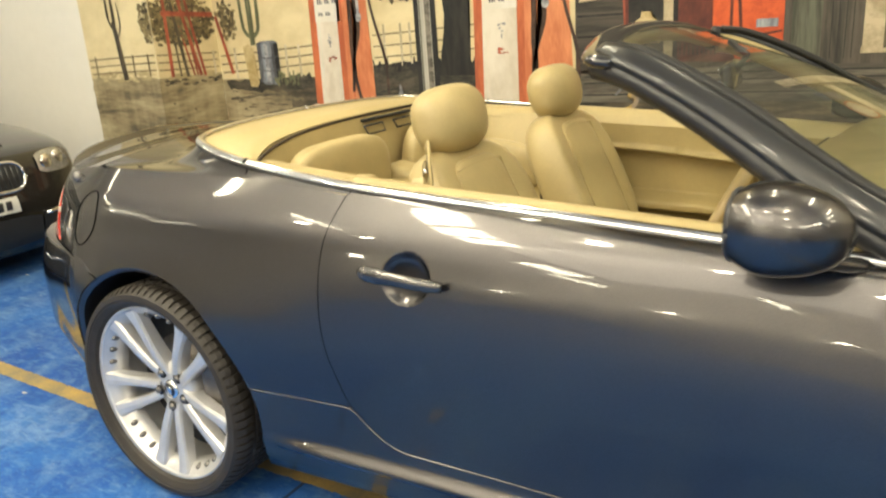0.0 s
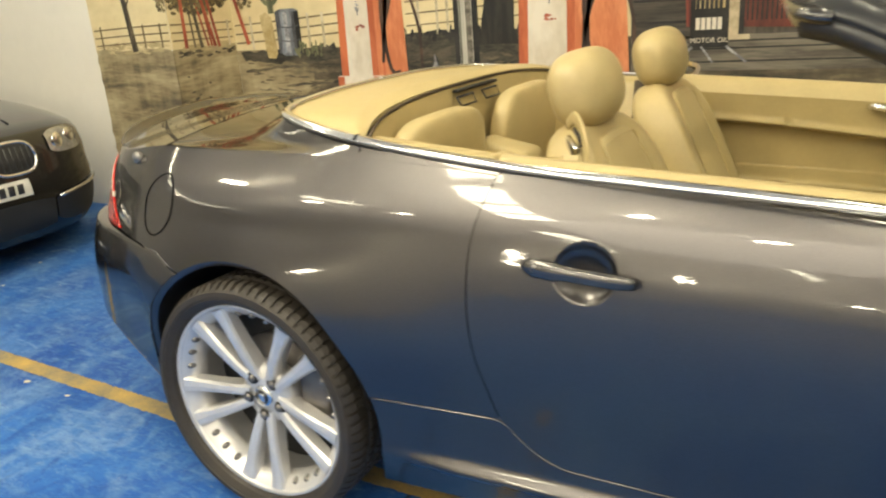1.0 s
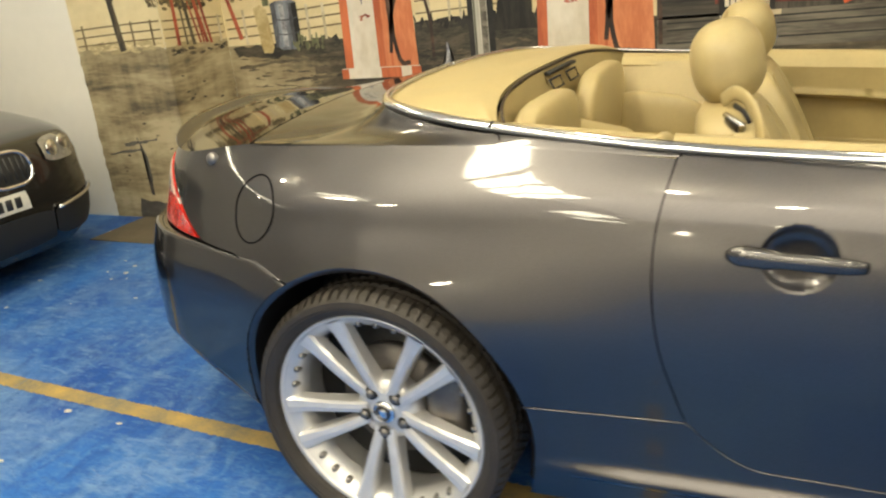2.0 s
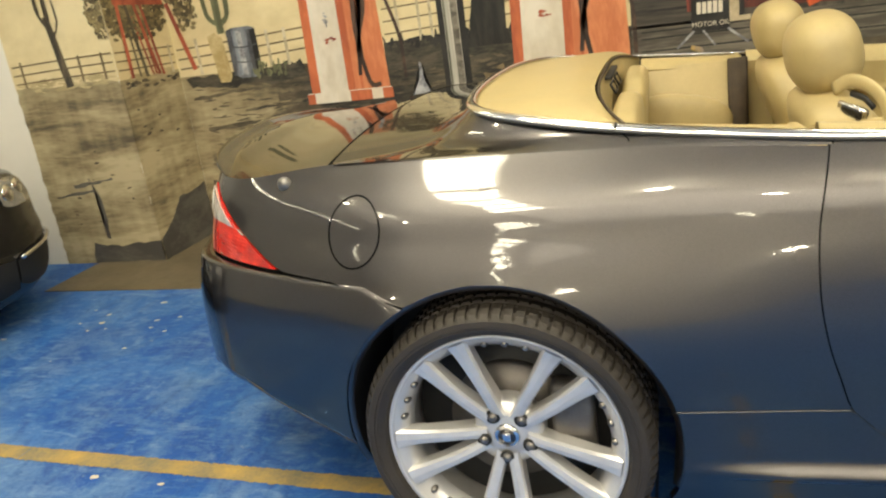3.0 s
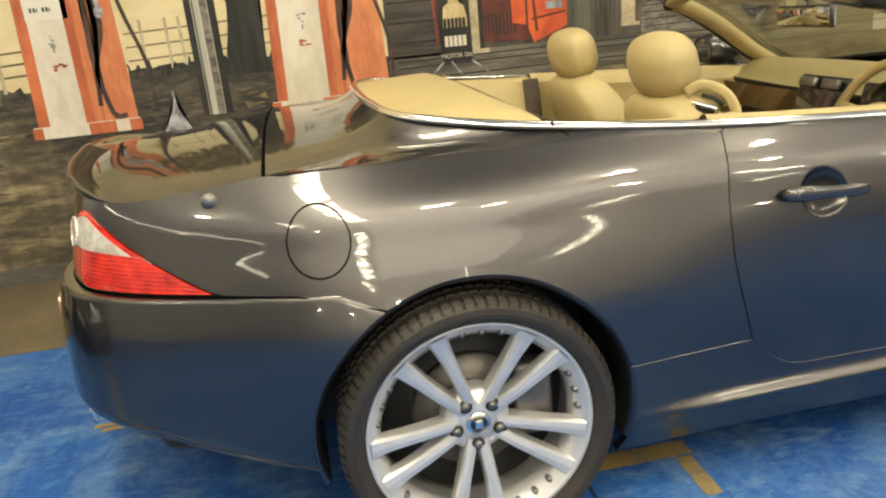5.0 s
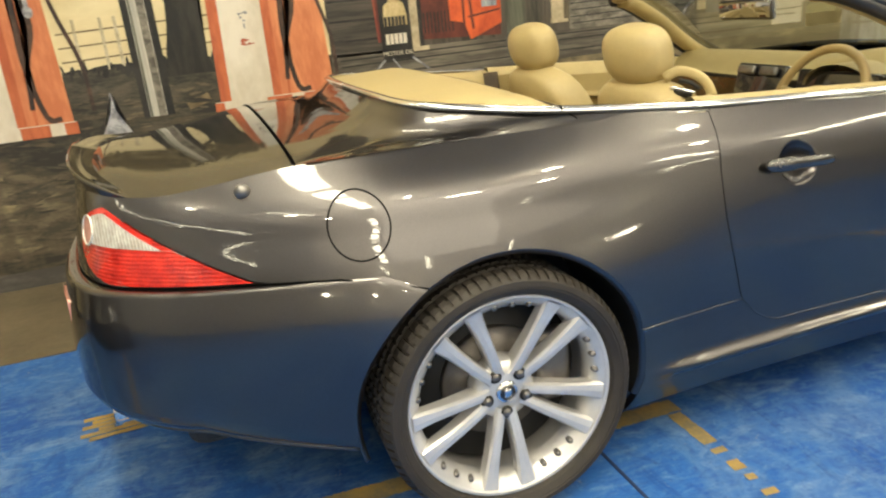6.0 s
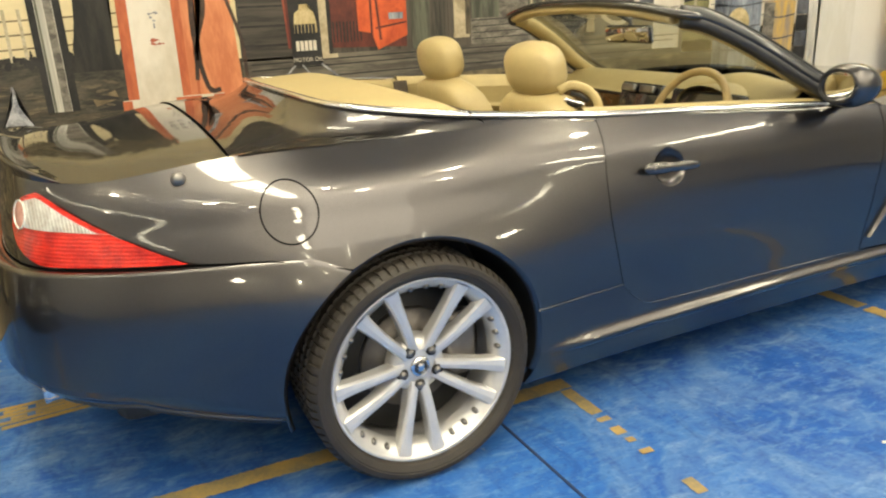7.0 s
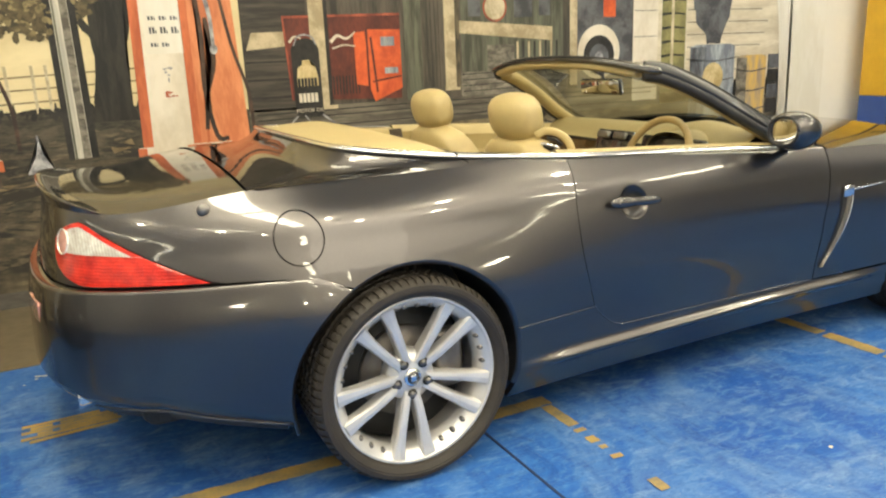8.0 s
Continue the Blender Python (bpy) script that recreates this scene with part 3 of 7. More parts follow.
for side in (-1, 1):
    # rear wing, from the lamp to the door, above bumper, arch and lower panel
    knots = [lerp(-1.02, JOIN - 0.0005, i / 18) for i in range(19)]
    knots += [u_of(-R_ARCH * math.cos(a), 0.68) if math.cos(a) > 0 else -R_ARCH * math.cos(a) for a in [lerp(math.acos(math.sqrt(1 - ((bumper_seam(JOIN) - AXLE_Z) / R_ARCH) ** 2)), math.pi - math.acos(0.376 / R_ARCH), i / 30) for i in range(31)]]
    knots += [lerp(0.376, 0.72, i / 8) for i in range(1, 9)]

    def wing(u, t, side=side):
        if u < JOIN:
            lo = bumper_seam(u) + 0.002
            lo = max(lo, min(0.737 + 0.34 * (-u - 0.62), 0.89)) if u < -0.57 else lo
        elif u < 0.376:
            x = smooth_at(ZS, REAR_END, 0.68) * math.sin(-u) if u < 0 else u
            lo = arch_z(x, 0)
        else:
            lo = low_line(u) + 0.002
        z = lerp(lo, crease(u), t)
        uu = u if u < 0.4 else 0.4 + (u - 0.4) * (door_rear(z) - 0.0016 - 0.4) / 0.32
        return S(uu, z, side)
    part("rear_wing", sheet(lambda s, t: wing(s, t), 0, 22, 0.012, knots), PAINT, car)

    # lower panel behind the door and the sill in one pressing
    def sill(s, t, side=side):
        x = lerp(0.36, 2.40, s)
        top = low_line(x) - 0.002 if x < 0.705 else door_low(max(x, 0.712)) - 0.003
        top = min(top, 0.447)
        z = lerp(0.17, top, t)
        lo = math.sqrt(max(0, R_ARCH ** 2 - (z - AXLE_Z) ** 2))
        xx = lerp(lo, FRONT_AXLE - lo, (x - 0.36) / 2.04)
        if x < 0.75:
            xx = lerp(lo, 0.75, (x - 0.36) / 0.39)
        elif x > 1.9:
            xx = lerp(1.9, FRONT_AXLE - lo, (x - 1.9) / 0.5)
        else:
            xx = x
        return S(xx, z, side)
    sk = sorted([k / 102 for k in range(103)] + [0.16 + 0.10 * (k + 0.5) / 40 for k in range(40)])
    part("sill", sheet(sill, 0, 40, 0.02, sk), PAINT, car)
    fold = [S(x, low_line(x), side, 0.0005) for x in [0.372 + 0.33 * k / 14 for k in range(15)]] + [S(x, door_low(x) - 0.0015, side, 0.0005) for x in [0.715 + 1.16 * k / 50 for k in range(51)]]
    part("sill_fold", rod(fold, 0.0022, 6), PAINT, car)

    # door
    def door_skin(s, t, side=side):
        x = lerp(0.703, DOOR_FRONT, s)
        for _ in range(4):
            z = lerp(door_low(x), crease(x), min(1, t / 0.9))
            x = lerp(door_rear(z) + 0.0016, DOOR_FRONT - 0.04 * max(0, 0.6 - z) + 0.25 * max(0, z - 0.6), s)
        if t > 0.9:
            return shoulder(x, belt_x(x), (t - 0.9) / 0.1, side)
        r = math.hypot(x - 0.887, (z - 0.793) / 0.86) / 0.063
        return S(x, z, side, -0.027 * (1 - r ** 2.5) ** 0.6 if r < 1 else 0.0)
    # finer mesh where the handle's finger recess is pressed in
    dk = sorted([k / 60 for k in range(61)] + [0.09 + 0.16 * k / 100 for k in range(101)])
    doors[side] = part("door", sheet(door_skin, 0, 140, 0.012, dk), PAINT, car)

    edge = [S(door_rear(z), z, side, -0.005) for z in [lerp(0.45, crease(0.675), k / 24) for k in range(25)]]
    edge += [shoulder(0.675, belt_x(0.675), k / 6, side) + Vector((0, 0, -0.004)) for k in range(1, 6)]
    part("door_edge_gap", rod(edge, 0.0042, 6), GAP, doors[side])

    # front wing
    fk = [lerp(DOOR_FRONT, FRONT_AXLE - R_ARCH, i / 10) for i in range(10)]
    fk += [FRONT_AXLE - R_ARCH * math.cos(lerp(0, math.pi, i / 26)) for i in range(27)]
    fk = [k if k < NOSE else NOSE + math.asin(min(1, (k - NOSE) / 0.80)) for k in fk]

    def front_wing(u, t, side=side):
        x = u if u < NOSE else NOSE + 0.80 * math.sin(u - NOSE)
        lo = arch_z(x, FRONT_AXLE) if x > FRONT_AXLE - R_ARCH + 1e-6 else 0.34
        if x <= FRONT_AXLE - R_ARCH + 0.001:
            lo = 0.336
        z = lerp(lo, crease(u), t)
        x0 = DOOR_FRONT - 0.04 * max(0, 0.6 - z) + 0.25 * max(0, z - 0.6) + 0.005
        return S(u if u > 2.2 else lerp(x0, 2.2, (u - DOOR_FRONT) / (2.2 - DOOR_FRONT)), z, side)
    part("front_wing", sheet(lambda s, t: front_wing(s, t), 0, 18, 0.012, fk), PAINT, car)

    # wheel arch liners
    for xc in (0.0, FRONT_AXLE):
        def ring_at(a, r, depth, xc=xc, side=side):
            """Point of the skin at angle a on the arch's circle, moved inwards by depth."""
            x, z = xc + r * math.cos(a), AXLE_Z + r * math.sin(a)
            if x > NOSE:
                u = NOSE + math.asin(min(1, (x - NOSE) / (smooth_at(ZS, FRONT_END, max(z, 0.15)) - NOSE)))
            else:
                u = u_of(x, max(z, 0.15))
            p = S(u, max(z, 0.15), side)
            return Vector((x, p.y - side * depth, z))
        part("arch_lip", sheet(lambda s, t: ring_at(lerp(-0.28, math.pi + 0.28, s), lerp(R_ARCH + 0.002, R_ARCH - 0.014, t), 0.0005 + 0.014 * t ** 1.4), 60, 4, 0.0), PAINT, car)
        bm = sheet(lambda s, t: ring_at(lerp(-0.28, math.pi + 0.28, s), R_ARCH + 0.001 - 0.014 * t, 0.014 + 0.36 * (1 - t)), 40, 2)
        part("arch_liner", bm, BLACK, car)
        bm = sheet(lambda s, t: Vector((xc + R_ARCH * t * math.cos(lerp(-0.28, math.pi + 0.28, s)), side * 0.56, AXLE_Z + R_ARCH * t * math.sin(lerp(-0.28, math.pi + 0.28, s)))), 30, 1)
        part("arch_inner_wall", bm, BLACK, car)

# rear bumper, round the tail from arch to arch
def bumper(s, t):
    side = -1 if s < 0.5 else 1
    k = abs(s - 0.5) * 2
    k = k ** 0.9
    u = lerp(-HALFPI, JOIN, k)
    a = -u
    lo = 0.225 + 0.12 * min(1, math.sin(a) / 0.62) ** 1.3
    z = lerp(lo, bumper_seam(u) - 0.002, t)
    xa = math.sqrt(max(0, R_ARCH ** 2 - (z - AXLE_Z) ** 2))
    end = u_of(-xa, z)
    uu = lerp(-HALFPI, end, k)
    ramp_in = min(1, max(0, (-uu - 0.38) / 0.55))
    ramp_in = ramp_in * ramp_in * (3 - 2 * ramp_in)
    swell = 0.032 * ramp_in
    lean = 0.030 * ramp_in * min(1, max(0, (0.70 - z) / 0.30))
    edge = max(0, 1 - ((t - 0.95) / 0.05) ** 4) ** 0.5 if t > 0.95 else 1
    tuck = 0.030 * max(0, 1 - (z - lo) / 0.06) ** 2
    proud = 0.0035 + swell * min(1, (z - lo) / 0.10 + 0.25)
    return S(uu, z, side, lean + proud * edge - tuck)


bumper_ob = part("rear_bumper", sheet(bumper, 140, 120, 0.015), PAINT, car)
lip = [bumper(0.5 + (k - 30) / 60 * 0.995, 0.0) for k in range(61)]
part("bumper_lip", rod(lip, 0.007, 8), PAINT, bumper_ob)
part("rear_valance", sheet(lambda s, t: lip[round(s * 60)].lerp(Vector((-0.45, 0, 0.30)), 0.05 + 0.03 * t) + Vector((0, 0, -0.05 * t)), 60, 2), PLASTIC, bumper_ob, "black plastic edge under the bumper")
for side in (-1, 1):
    part("bumper_joint", rod([S(lerp(-1.5, JOIN, k / 40), bumper_seam(lerp(-1.5, JOIN, k / 40)), side, 0.0004) for k in range(41)], 0.0024, 6), GAP, bumper_ob)
    part("reflector", sheet(lambda s, t: S(-lerp(1.30, 1.42, s), lerp(0.575, 0.640, t), side, 0.047), 8, 6, 0.012), PINKLENS, bumper_ob, "dull red rear reflector")

# tail of the body behind lamps, and the boot's back
def tail_panel(s, t):
    side = -1 if s < 0.5 else 1
    k = abs(s - 0.5) * 2
    u = lerp(-HALFPI, -1.0, k)
    return S(u, lerp(bumper_seam(u) + 0.002, crease(u), t), side)


part("tail_panel", sheet(tail_panel, 40, 10, 0.0), PAINT, car)

# boot lid
def boot_edge(u, side):
    return S(u, crease(u), side)


BOOT_SEAM = -0.453


def lid_crown(k, a):
    """How far the tail's top rises above its edges, k from -1 to 1 across, at the angle a round the tail."""
    h = smooth_at((0.45, 0.65, 0.85, 1.1, 1.35, HALFPI), (0.042, 0.046, 0.052, 0.052, 0.020, 0.0), a)
    return h * (1 - abs(k) ** 2.2) + 0.005 * (1 - abs(k) ** 10) * math.cos(a)


def boot(s, t):
    a = lerp(HALFPI, -BOOT_SEAM + 0.003, s ** 0.8)
    e = boot_edge(-a, -1)
    k = 1 - 2 * t
    return Vector((e.x - 0.005 * (1 - k * k) * (1 - a / HALFPI), e.y * k, e.z + lid_crown(k, a) - 0.0030 * max(0.0, s) ** 6 * (1 - abs(k) ** 12)))


boot_ob = part("boot_lid", sheet(boot, 40, 40, 0.01), PAINT, car)


def spoiler(s, t):
    """Lip along the boot's trailing edge: a raised blade, thick in the middle and fading out at both ends."""
    side = -1 if s < 0.5 else 1
    k = abs(s - 0.5) * 2
    a = lerp(HALFPI, 0.99, k)
    e = boot_edge(-a, side)
    fade = max(0.0, 1 - k ** 3)
    inward = Vector((0.15 * (0.45 + 0.55 * math.sin(a)), -side * 0.075 * math.cos(a), 0)) * (0.2 + 0.8 * fade)
    prof = ((1.0, 0.004), (0.80, 0.007), (0.5, 0.014), (0.2, 0.026), (0.02, 0.037), (-0.06, 0.039), (-0.10, 0.032), (-0.05, 0.010), (0.02, -0.02))
    x = t * (len(prof) - 1)
    i = min(int(x), len(prof) - 2)
    p, z = lerp(prof[i][0], prof[i + 1][0], x - i), lerp(prof[i][1], prof[i + 1][1], x - i)
    crown = 0.05 * (1 - (1 - min(1, 1.2 * p * 0.1)) ** 2) * math.cos(a)
    return e + inward * p + Vector((0, 0, z * (0.06 + 0.94 * fade) + crown * max(0, p)))


part("spoiler", sheet(spoiler, 60, 24), PAINT, boot_ob)

# deck between the boot and the cockpit, up to the bright trim
def deck_outer(s):
    if s < 0.4:
        k = s / 0.4
        e = boot_edge(BOOT_SEAM, 1)
        y = e.y * k
        return Vector((e.x + 0.009 - 0.009 * (1 - k * k), y, e.z + lid_crown(k, -BOOT_SEAM)))
    u = lerp(BOOT_SEAM, 0.677, (s - 0.4) / 0.6)
    return S(u, crease(u), 1)


def belt_at(s):
    return belt[min(140, round(s * 140))]


gap_line = [deck_outer(abs(k) * 0.4 / 20 * 0.998) + Vector((-0.005, 0, -0.0018 * (1 - abs(k / 20) ** 12))) for k in range(-20, 21)]
part("boot_gap", rod([Vector((p.x, p.y if k > 20 else -p.y, p.z)) for k, p in enumerate(gap_line)], 0.0036, 8, 0.6), GAP, car)
for side in (-1, 1):
    def deck(s, t, side=side):
        o = deck_outer(s)
        t = t if s < 0.42 else 1.03 * t - 0.03
        i = belt_at(s * 0.708)
        p = o.lerp(i, t)
        # nearly flat beside the crease, rising to the trim in a hollow curve
        p.z = lerp(o.z, i.z, max(0, t) ** 5.0)
        p.y *= side
        k = min(1, max(0, (s - 0.50) / 0.42))
        k = k * k * (3 - 2 * k)
        if k > 0:
            p = p.lerp(shoulder(lerp(BOOT_SEAM, 0.677, (s - 0.4) / 0.6), i, t, side), k)
            p.z -= 0.0008 if t < 0.02 else 0.0
        return p
    part("deck_panel", sheet(deck, 80, 14), PAINT, car)
    line = [Vector((p.x, p.y * side, p.z + 0.003)) for p in belt[:152]]
    part("bright_trim", rod(line, 0.0135, 10, 0.55, (0, 0.5 * side, 1)), CHROME, car)
    part("trim_seal", rod([p + Vector((0, side * 0.0125, -0.0075)) for p in line], 0.0036, 6), BLACK, car)
    joint = [Vector((p.x, p.y * side, p.z)) for p in [belt[80] + Vector((0, 0.0135, 0.004)), belt[80] + Vector((0, 0.004, 0.0105)), belt[80] + Vector((0, -0.008, 0.010))]]
    part("trim_joint", rod(joint, 0.0034, 6), BLACK, car)
    seam = [deck(0.815 - 0.012 * (1 - q / 6), 0.35 + 0.60 * q / 6) + Vector((0, 0, 0.0004)) for q in range(7)]
    part("panel_joint", rod(seam, 0.0017, 6), GAP, car)
    # inward return between bright trim and door casing
    def capping(s, t, side=side):
        p = belt_at(lerp(0.705, 1.0, s))
        return Vector((p.x, side * (p.y - 0.004 - 0.085 * t), p.z - 0.004 + 0.030 * math.sin(math.pi * t) - 0.03 * t * t))
    part("door_capping", sheet(capping, 30, 6), LEATHER, doors[side])

    def card(s, t, side=side):
        p = belt_at(lerp(0.72, 1.0, s))
        z = lerp(p.z - 0.034, 0.28, t)
        line = 0.16 + 0.10 * s ** 2
        step = 1 / (1 + math.exp(-(t - line) / 0.005))
        w = p.y - 0.089 + 0.055 * step - 0.020 * math.exp(-((t - line + 0.022) / 0.016) ** 2) - 0.100 * math.exp(-((t - 0.475) / 0.050) ** 4) - 0.02 * max(0, t - 0.55)
        return Vector((p.x, side * min(w, 0.73), z))
    part("door_casing", sheet(card, 40, 130), SHADEDHIDE, doors[side])
    part("inner_handle", rod(crv([(1.335, side * 0.672, 0.872), (1.355, side * 0.648, 0.876), (1.41, side * 0.648, 0.862), (1.44, side * 0.668, 0.85)], 10), 0.012, 8), CHROME, doors[side])

# cream cover over the folded roof
def cover(s, t):
    y = lerp(-1, 1, s)
    k = abs(y)
    yy = 0.70 * y
    j = min(range(0, 95), key=lambda i: abs(belt[i].y - abs(yy)))
    rear = belt[j]
    front = 0.195 + 0.085 * k ** 4
    x = lerp(rear.x + 0.008, max(front, rear.x + 0.012), t)
    z = rear.z - 0.002 + 0.014 * math.sin(math.pi * min(1, t * 1.0) * 0.5) * (1 - k ** 4) - 0.03 * max(0, t - 0.85) / 0.15 * 0.5
    return Vector((x, yy * (1 - 0.006), z))


part("roof_cover", sheet(cover, 48, 16, 0.02, centre=(0.1, 0, 0.3)), LEATHER, car, "cream leather cover over the folded roof")


# ---------------------------------------------------------------- lamps, flaps and trim on the body
def lamp_low(a):
    k = max(0, (a - 1.05) / 0.21)
    return bumper_seam(-a) + 0.005 + 0.095 * (1 - math.sqrt(max(0, 1 - min(1, k) ** 2)))


def lamp_high(a):
    k = max(0, (a - 1.02) / 0.24)
    top = 0.737 + 0.34 * (min(a, 1.10) - 0.62) - 0.004
    return max(top - 0.075 * (1 - math.sqrt(max(0, 1 - min(1, k) ** 2))), lamp_low(a) + 0.0006)


def lamp_split(a):
    return min(max(0.803 - 0.02 * max(0, 1.0 - a), lamp_low(a)), lamp_high(a))


for side in (-1, 1):
    def lamp_zone(lo, hi, a0, a1, off, side=side):
        def f(s, t):
            a = lerp(a0, a1, s)
            z = lerp(lo(a), hi(a), t)
            return S(-a, z, side, off)
        return f
    lamp = part("tail_lamp", sheet(lamp_zone(lamp_low, lamp_high, 0.60, 1.258, 0.003), 60, 14, 0.012), REDLENS, car, "red and clear wraparound tail lamp")
    part("clear_lens", sheet(lamp_zone(lambda a: lamp_split(a), lambda a: max(lamp_high(a) - 0.013, lamp_split(a) + 0.0005), 0.78, 1.175, 0.0055), 40, 8, 0.006), CLEARLENS, lamp, "clear ribbed lens")
    ring = [S(-1.195 + 0.034 * math.cos(q * math.tau / 28), 0.832 + 0.034 * math.sin(q * math.tau / 28), side, 0.0062) for q in range(28)]
    bm = bmesh.new()
    c0 = bm.verts.new(S(-1.195, 0.832, side, 0.009))
    vs = [bm.verts.new(p) for p in ring]
    for q in range(28):
        bm.faces.new((c0, vs[q], vs[(q + 1) % 28]))
    part("reversing_lens", bm, PINKLENS, lamp, "pale round reversing lens")
    part("lens_ring", rod([S(-1.195 + 0.035 * math.cos(q * math.tau / 28), 0.832 + 0.035 * math.sin(q * math.tau / 28), side, 0.0066) for q in range(29)], 0.0028, 6), CLEARLENS, lamp)
    # handle in its round recess
    hz = 0.796
    handle_pts, handle_r = [], []
    for i in range(25):
        f = i / 24
        grip = min(1, max(0, (f - 0.30) / 0.12))
        lift = 0.013 + 0.017 * math.sin(math.pi * min(1, max(0.02, (f - 0.02) / 0.96))) ** 0.5
        handle_pts.append(S(lerp(0.768, 0.990, f), hz + 0.001 - 0.010 * f, side, lift))
        knob = 0.0195 * max(0.0, 1 - (max(0, 0.14 - f) / 0.15) ** 2) ** 0.5
        bar = 0.0155 - 0.0045 * max(0, (f - 0.75) / 0.25) ** 2
        handle_r.append(max(0.006, lerp(knob, bar, grip * grip * (3 - 2 * grip))))
    part("door_handle", rod(handle_pts, handle_r, 14, 0.75, (0, side, 0)), HANDLEPAINT, doors[side])
    part("lock_button", spin([(0.0, -0.004), (0.008, -0.004), (0.010, 0.0)], 16, Matrix.Translation(S(0.800, hz, side, 0.034))), STEEL, doors[side])

    # filler flap: a round cut line
    if side < 0:
        fz, fu = 0.830, u_of(-0.315, 0.83)
        ring = [S(fu + 0.078 / 1.05 * math.cos(k * math.tau / 48), fz + 0.074 * math.sin(k * math.tau / 48), side, 0.0004) for k in range(49)]
        part("filler_flap_gap", rod(ring, 0.0020, 6), GAP, car)
        part("round_cap", blob((0.038, 0.030, 0.038), 2.0, Matrix.Translation(S(u_of(-0.545, 0.92), 0.915, side, 0.004))), STEEL, car, "small round grey knob")

    # bright side vent behind the front wheel
    def vent(w0, w1, off, side=side):
        def f(s, t):
            z = lerp(0.385, 0.705, s)
            x = 1.905 + 0.122 * (1 - (1 - s) ** 1.7) + lerp(w0, w1, t) * (0.35 + 0.65 * s ** 0.7)
            return S(x, z, side, off(s, t))
        return f
    vent_ob = part("side_vent", sheet(vent(-0.006, 0.026, lambda s, t: 0.002 + 0.013 * math.sin(math.pi * t)), 24, 8), PAINT, car, "upright side vent blade with bright edge and head")
    part("vent_edge", sheet(vent(0.018, 0.030, lambda s, t: 0.004 + 0.008 * math.sin(math.pi * t)), 24, 4), CHROME, vent_ob)
    part("vent_opening", sheet(vent(-0.036, -0.004, lambda s, t: 0.0025), 24, 3), BLACK, vent_ob)
    part("vent_head", rbox((0.060, 0.016, 0.046), 0.006, Matrix.Translation(S(2.022, 0.700, side, 0.009))), CHROME, vent_ob)
    # line on the wing running forward from the vent
    part("wing_strip", rod([S(2.02 + 0.25 * i / 8, 0.70 + 0.012 * i / 8, side, 0.002) for i in range(9)], 0.004, 6), CHROME, car)

    # door mirror
    mc = Vector((1.640, side * 0.928, 0.986))
    turn = pose(0, 0, 0, 0, 0, side * 3)

    def shell(s, t, side=side):
        """Mirror housing: a rounded rectangle behind, drawn out to a blunt nose in front."""
        x = -0.062 + 0.172 * t
        k = math.sqrt(max(0, 1 - max(0, (t - 0.34) / 0.66) ** 2.0)) * (1 - 0.24 * max(0, (0.34 - t) / 0.34) ** 2.2)
        a = s * math.tau
        q = 2 / lerp(2.35, 2.0, min(1, 1.6 * t))
        c = math.copysign(abs(math.cos(a)) ** q, math.cos(a))
        w = math.copysign(abs(math.sin(a)) ** q, math.sin(a))
        return Matrix.Translation(mc) @ turn @ Vector((x, side * (0.098 * k * c - 0.014 * t), 0.076 * k * w - 0.008 * t + 0.05 * side * 0.092 * k * c * side))
    mirror = part("door_mirror", sheet(shell, 48, 20), PAINT, car)

    def rim_at(q, k=1.0):
        p = shell(q / 48, 0.0)
        c = Matrix.Translation(mc) @ turn @ Vector((-0.062, 0, 0))
        return c + (p - c) * k
    part("mirror_rim", rod([rim_at(q, 0.93) for q in range(49)], 0.0070, 8, 1.0, (1, 0, 0)), PLASTIC, mirror)
    part("mirror_glass", blob((0.006, 0.134, 0.102), 2.5, Matrix.Translation(mc) @ turn @ Matrix.Translation((-0.060, 0, 0)) @ pose(0, 0, 0, 0, 0, side * 3)), MIRROR, mirror)
    part("mirror_foot", rod(crv([mc + Vector((0.04, -side * 0.03, -0.055)), (1.71, side * 0.85, 0.912), (1.755, side * 0.79, 0.892)], 8), 0.026, 10, 0.55), GLOSSBLACK, mirror)

# shadow gap that joins the panels below the skin
for side in (-1, 1):
    def under(s, t, side=side):
        u = lerp(-1.5, NOSE + 1.4, s)
        z = lerp(0.36, 0.94, t)
        p = S(u, min(z, crease(u) - 0.015), side, -0.045)
        for xc in (0, FRONT_AXLE):
            if (p.x - xc) ** 2 + (p.z - AXLE_Z) ** 2 < (R_ARCH + 0.006) ** 2:
                d = math.hypot(p.x - xc, p.z - AXLE_Z) or 1
                k = (R_ARCH + 0.006) / d
                p.x, p.z = xc + (p.x - xc) * k, AXLE_Z + (p.z - AXLE_Z) * k
        return p
    bm = sheet(under, 150, 24)
    bad = [f for f in bm.faces if min(math.hypot(f.calc_center_median().x - xc, f.calc_center_median().z - AXLE_Z) for xc in (0, FRONT_AXLE)) < R_ARCH + 0.03]
    bmesh.ops.delete(bm, geom=bad, context="FACES")
    part("inner_body", bm, BLACK, car)

# bonnet and nose
def bonnet(s, t):
    u = lerp(1.98, NOSE + 1.25, s)
    e = S(u, crease(u) + 0.001, -1)
    k = 1 - 2 * t
    return Vector((e.x + 0.10 * (1 - k * k) * (1 - s), e.y * k, e.z + (0.085 - 0.03 * s) * (1 - k * k) ** 0.8))


part("bonnet", sheet(bonnet, 40, 24, 0.01), PAINT, car)


